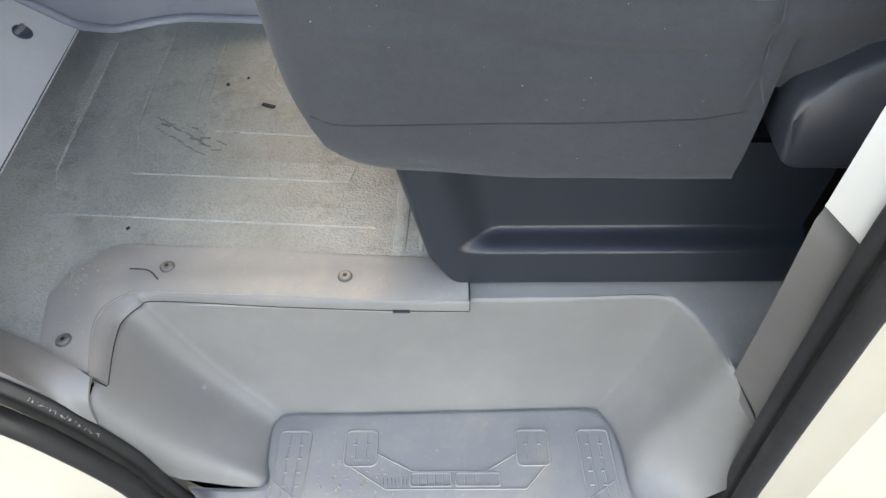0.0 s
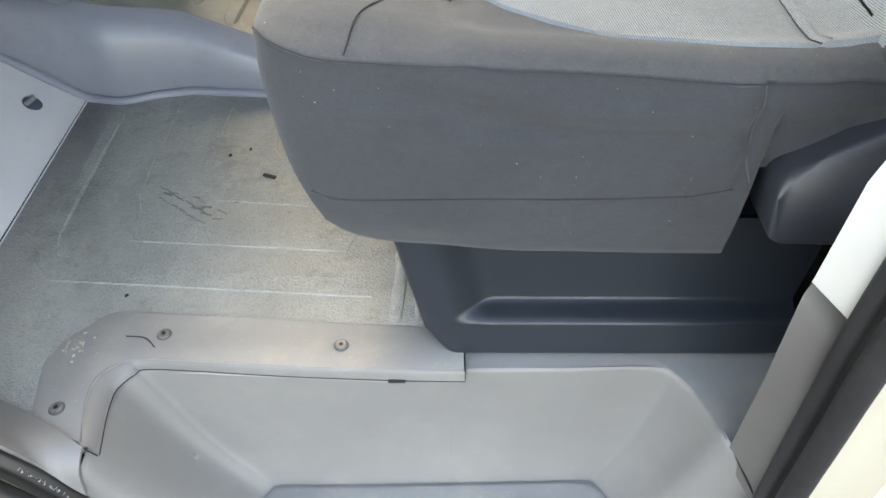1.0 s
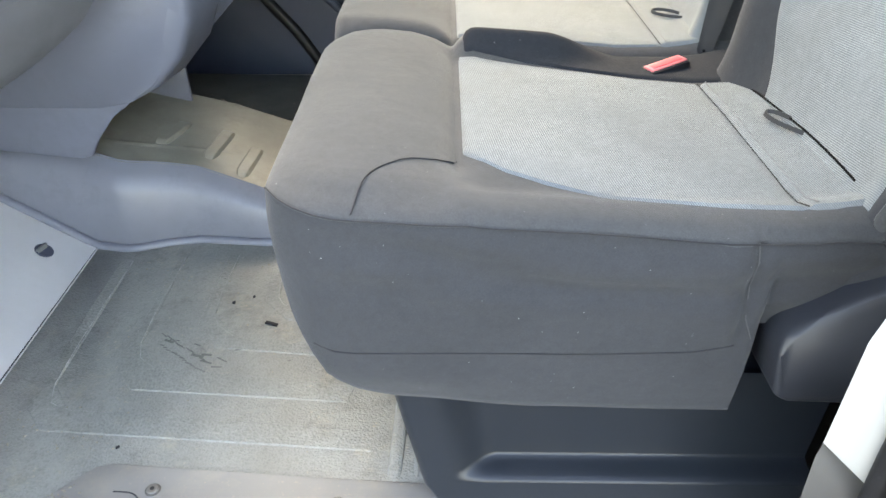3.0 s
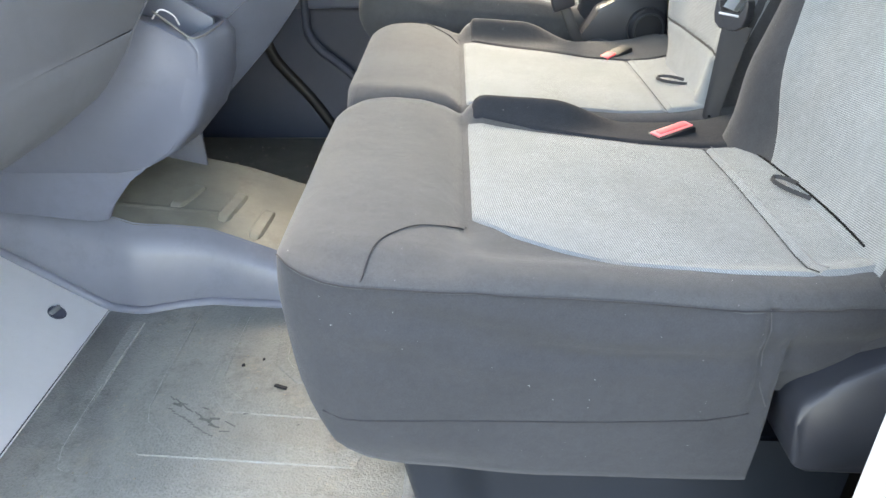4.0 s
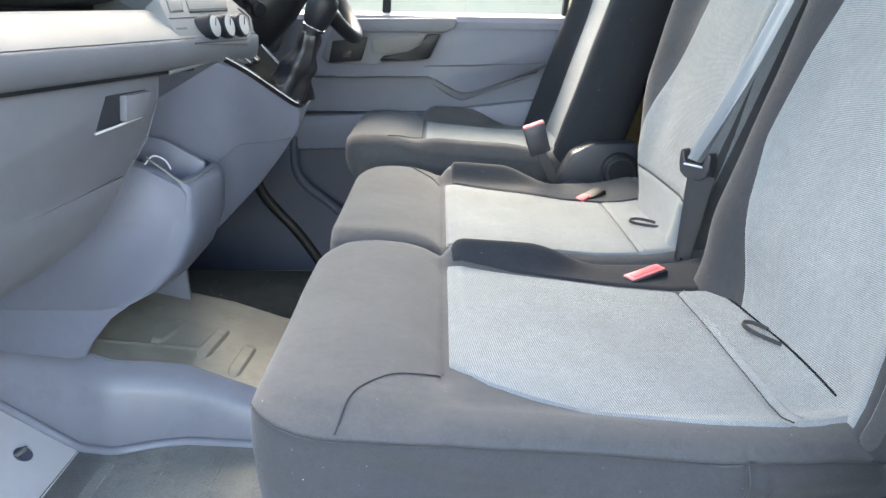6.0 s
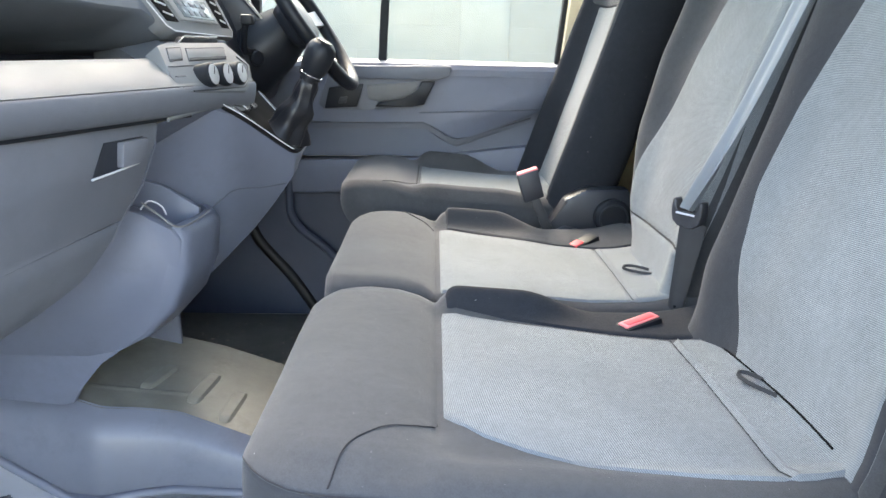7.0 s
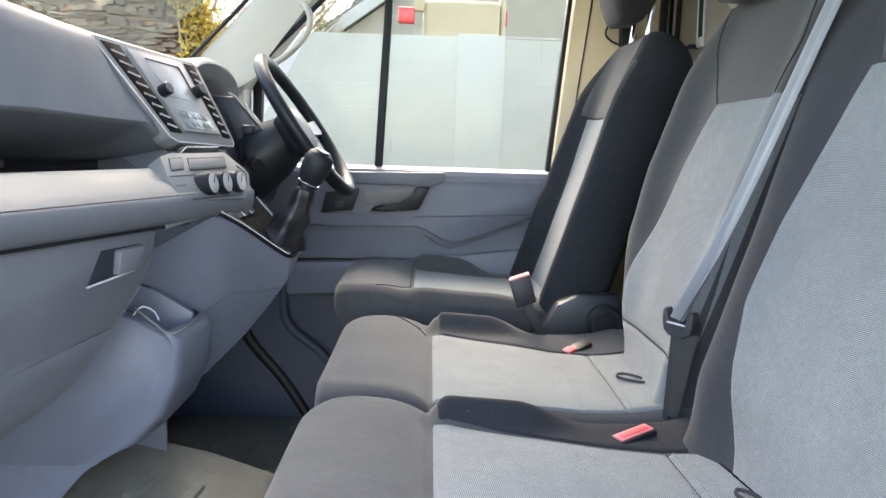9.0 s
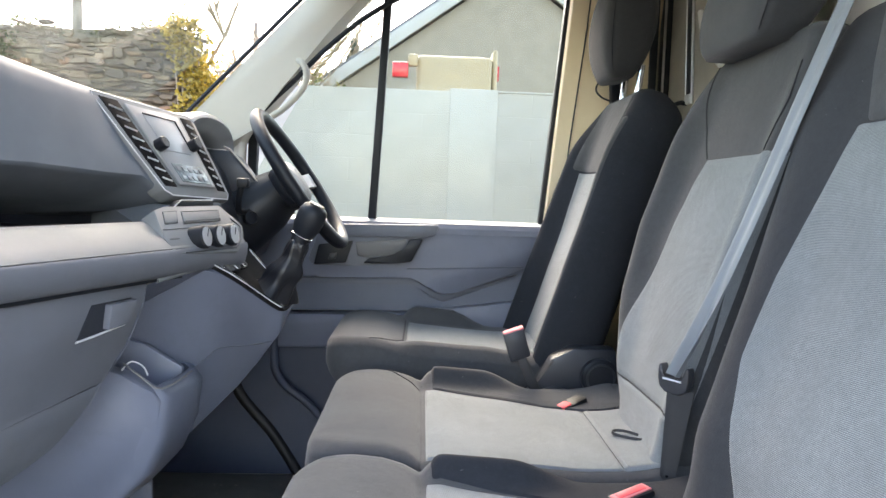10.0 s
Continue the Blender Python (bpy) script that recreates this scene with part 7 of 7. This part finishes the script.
while z < 2.25:
    hgt = rs.choice((0.022, 0.03, 0.03, 0.04, 0.05, 0.07, 0.09))
    x = -4.25 + rs.uniform(0, 0.2)
    while x < -1.98:
        w = rs.uniform(0.05, 0.19) * (1.25 if hgt < 0.04 else 1.0)
        if z + hgt < wall_top(x) + 0.03:
            layers = rs.choice((2, 2, 3)) if hgt > 0.06 and rs.random() < 0.6 else 1
            for q in range(layers):
                ob = new("stone", rs.choice(stones))
                ob.parent = stone_wall
                hh = hgt / layers * rs.uniform(0.85, 1.2)
                ob.location = (x + w / 2 + 4.0 + rs.uniform(-0.02, 0.02), rs.uniform(-0.03, 0.03), z + hgt * (q + 0.5) / layers + 0.018 * math.sin(x * 4) + rs.uniform(-0.008, 0.008) - GZ)
                ob.rotation_euler = (0, radians(rs.gauss(0, 7)), 0)
                ob.scale = (w * rs.uniform(0.9, 1.2), 0.12, hh * 1.06)
        x += w
    z += hgt


def leaf_cloud(points, size, rng, per=1):
    """Many small folded leaves round the given places."""
    verts, faces = [], []
    for p in points:
        for _ in range(per):
            s = size * rng.uniform(0.6, 1.4)
            e = Euler((rng.uniform(0, 6.3), rng.uniform(0, 6.3), rng.uniform(0, 6.3))).to_matrix()
            i = len(verts)
            for q in ((0, -0.5, 0), (0.32, 0, 0.10), (0, 0.6, 0), (-0.32, 0, 0.10)):
                verts.append(Vector(p) + e @ (Vector(q) * s))
            faces += [(i, i + 1, i + 2), (i, i + 2, i + 3)]
    me = bpy.data.meshes.new("leaves")
    me.from_pydata([tuple(v) for v in verts], [], faces)
    return me


def leaves(name, me, material, parent, label=""):
    me.materials.append(material)
    me.transform(Matrix.Translation(-root_place(parent)))
    ob = new(name, me)
    ob.parent = parent
    if label:
        ob["label"] = label
    return ob


ivy_pts, moss = [], []
for i in range(2600):
    t = rs.random()
    zz = lerp(0.9, 2.25, t)
    xx = -2.03 + 0.10 * math.sin(zz * 5) + rs.gauss(0, 0.085) - 0.14 * sstep(1.7, 1.5, zz) * rs.random() + 0.10
    ivy_pts.append((xx, SY - 0.06 + rs.gauss(0, 0.05), zz + rs.gauss(0, 0.02)))
ivy = thing("ivy", (-2.0, SY - 0.05, GZ), "yellow sunlit ivy climbing the end of the stone wall", "plant")
leaves("leaves", leaf_cloud(ivy_pts, 0.040, rs, 2), M_IVY, ivy)
for k in range(5):
    part("stem", tube([(-2.05 + 0.05 * k, SY, GZ), (-2.0 + 0.04 * k, SY - 0.03, 0.9), (-2.1 + 0.05 * k, SY - 0.04, 2.1)], 0.008, 5), M_BARK, ivy)
for i in range(500):
    x = rs.uniform(-4.3, -2.2)
    moss.append((x, SY + rs.uniform(0.0, 0.3), wall_top(x) + rs.uniform(-0.05, 0.04)))
for i in range(260):
    moss.append((-3.52 + rs.gauss(0, 0.07), SY - 0.03 + rs.gauss(0, 0.03), 1.98 + rs.gauss(0, 0.08)))
tuft = thing("wall_plants", (-3.2, SY + 0.1, 1.9), "green moss and tufts on top of the stone wall", "plant", kind="stuff")
leaves("leaves", leaf_cloud(moss, 0.03, rs, 2), M_GREEN, tuft)


def bare_tree(name, base, height, spread, seed, label, lean=(0, 0), depth=6, r0=0.045):
    """A leafless tree: a tapered trunk that forks into finer and finer twigs."""
    rng = random.Random(seed)
    tr = thing(name, base, label, "tree", "bare trees")
    tubes = []

    def grow(p, d, length, r, lvl):
        pts = [p]
        q, dd = p.copy(), d.copy()
        for _ in range(3):
            dd = (dd + Vector((rng.gauss(0, 0.13), rng.gauss(0, 0.13), rng.gauss(0.03, 0.06)))).normalized()
            q = q + dd * length / 3
            pts.append(q.copy())
        tubes.append((pts, [lerp(r, r * 0.6, k / 3) for k in range(4)], lvl))
        if lvl < depth:
            for _ in range(3 if lvl else 5):
                t = rng.uniform(0.35, 1.0)
                at = pts[min(3, int(t * 3))]
                side = Vector((rng.gauss(0, 1), rng.gauss(0, 1), rng.gauss(0.2, 0.5))).normalized()
                grow(at, (dd * 0.9 + side * spread).normalized(), length * rng.uniform(0.55, 0.8), r * 0.64, lvl + 1)
    grow(Vector(base), Vector((lean[0], lean[1], 1)).normalized(), height * 0.42, r0, 0)
    part("trunk", join(*[tube(p, r, 6) for p, r, l in tubes if l <= 1]), M_BARK, tr)
    verts, faces = [], []
    for p, r, l in tubes:
        if l > 1:
            for a, b, ra in zip(p, p[1:], r):
                i = len(verts)
                s = Vector((ra, 0, 0)), Vector((-ra * 0.5, ra * 0.87, 0)), Vector((-ra * 0.5, -ra * 0.87, 0))
                verts += [a + v for v in s] + [b + v * 0.8 for v in s]
                faces += [(i, i + 1, i + 4, i + 3), (i + 1, i + 2, i + 5, i + 4), (i + 2, i, i + 3, i + 5)]
    me = bpy.data.meshes.new("crown")
    me.from_pydata([tuple(v) for v in verts], [], faces)
    leaves("crown", me, M_BARK, tr)
    return tr


bare_tree("tree", (-2.6, 9.0, GZ), 6.2, 0.75, 3, "leafless pale-twigged tree behind the stone wall", depth=6, r0=0.075)
bare_tree("tree", (-1.72, 8.6, GZ), 5.4, 0.7, 8, "leafless pale-twigged tree behind the stone wall", depth=6, r0=0.06)
bare_tree("tree", (-1.6, 8.0, GZ), 4.2, 0.8, 21, "leafless thicket tree beside the house", depth=6, r0=0.045)

FX, FY = -1.79, 17.5
fir = thing("fir_tree", (FX, FY, GZ), "dark green fir tree beyond the house", "tree")
part("trunk", tube([(FX, FY, GZ), (FX, FY, 4.5)], [0.14, 0.02], 8), M_BARK, fir)
fp = []
for i in range(6000):
    t = rs.random() ** 0.7
    zz = lerp(4.6, 0.6, t)
    rad = (0.05 + 1.5 * t) * (0.5 + 0.5 * abs(math.sin(zz * 8)))
    a = rs.uniform(0, 6.3)
    q = rad * math.sqrt(rs.random())
    fp.append((FX + q * math.cos(a), FY + q * math.sin(a), zz - 0.25 * q + rs.gauss(0, 0.04)))
leaves("crown", leaf_cloud(fp, 0.13, rs), M_FIR, fir)


def shrub(base, top, half, count, size, seed, label):
    """A loose shrub: thin stems and clumps of small leaves with gaps between them."""
    rng = random.Random(seed)
    sh = thing("shrub", base, label, "shrub", "shrubs")
    pts = []
    for k in range(26):
        c = Vector((base[0] + rng.gauss(0, half * 0.5), base[1] + rng.gauss(0, half * 0.5), lerp(top - 1.3, top, rng.random() ** 0.8)))
        part("stem", tube([(base[0] + rng.gauss(0, 0.05), base[1] + rng.gauss(0, 0.05), base[2]), (lerp(base[0], c.x, 0.6), lerp(base[1], c.y, 0.6), lerp(base[2], c.z, 0.7)), tuple(c)], [0.014, 0.009, 0.003], 5), M_BARK, sh)
        for _ in range(count // 26):
            pts.append((c.x + rng.gauss(0, half * 0.24), c.y + rng.gauss(0, half * 0.24), c.z + rng.gauss(0, half * 0.26)))
    leaves("foliage", leaf_cloud(pts, size, rng), M_SHRUB, sh)


shrub((-2.78, 9.3, GZ), 2.50, 0.50, 2400, 0.045, 5, "yellow-green leafy shrub behind the stone wall")
shrub((-2.30, 8.7, GZ), 2.15, 0.35, 1300, 0.040, 6, "yellow-green leafy shrub behind the stone wall")
shrub((-1.32, 8.2, GZ), 2.15, 0.30, 1100, 0.038, 7, "green leafy shrub between block wall and house")

for (x, y, h_, r_), lab in (((-5.07, 10.5, 5.2, 0.075), "weathered timber pole behind the stone wall"), ((-2.75, 11.5, 3.54, 0.04), "thin weathered post among bare trees")):
    pole = thing("pole", (x, y, GZ), lab, "pole", "poles")
    part("post", tube([(x, y, GZ), (x, y, h_)], [r_, r_ * 0.85], 12), M_WOOD, pole)
    if r_ > 0.05:
        part("cross_arm", box(x - 0.22, x + 0.12, y - 0.10, y - 0.07, 3.49, 3.56, 0.01), M_WOOD, pole)
        part("insulator", disc((x - 0.15, y - 0.085, 3.56), (0, 0, 1), 0.03, 0.08, 12, 0.01), M_DARK, pole)
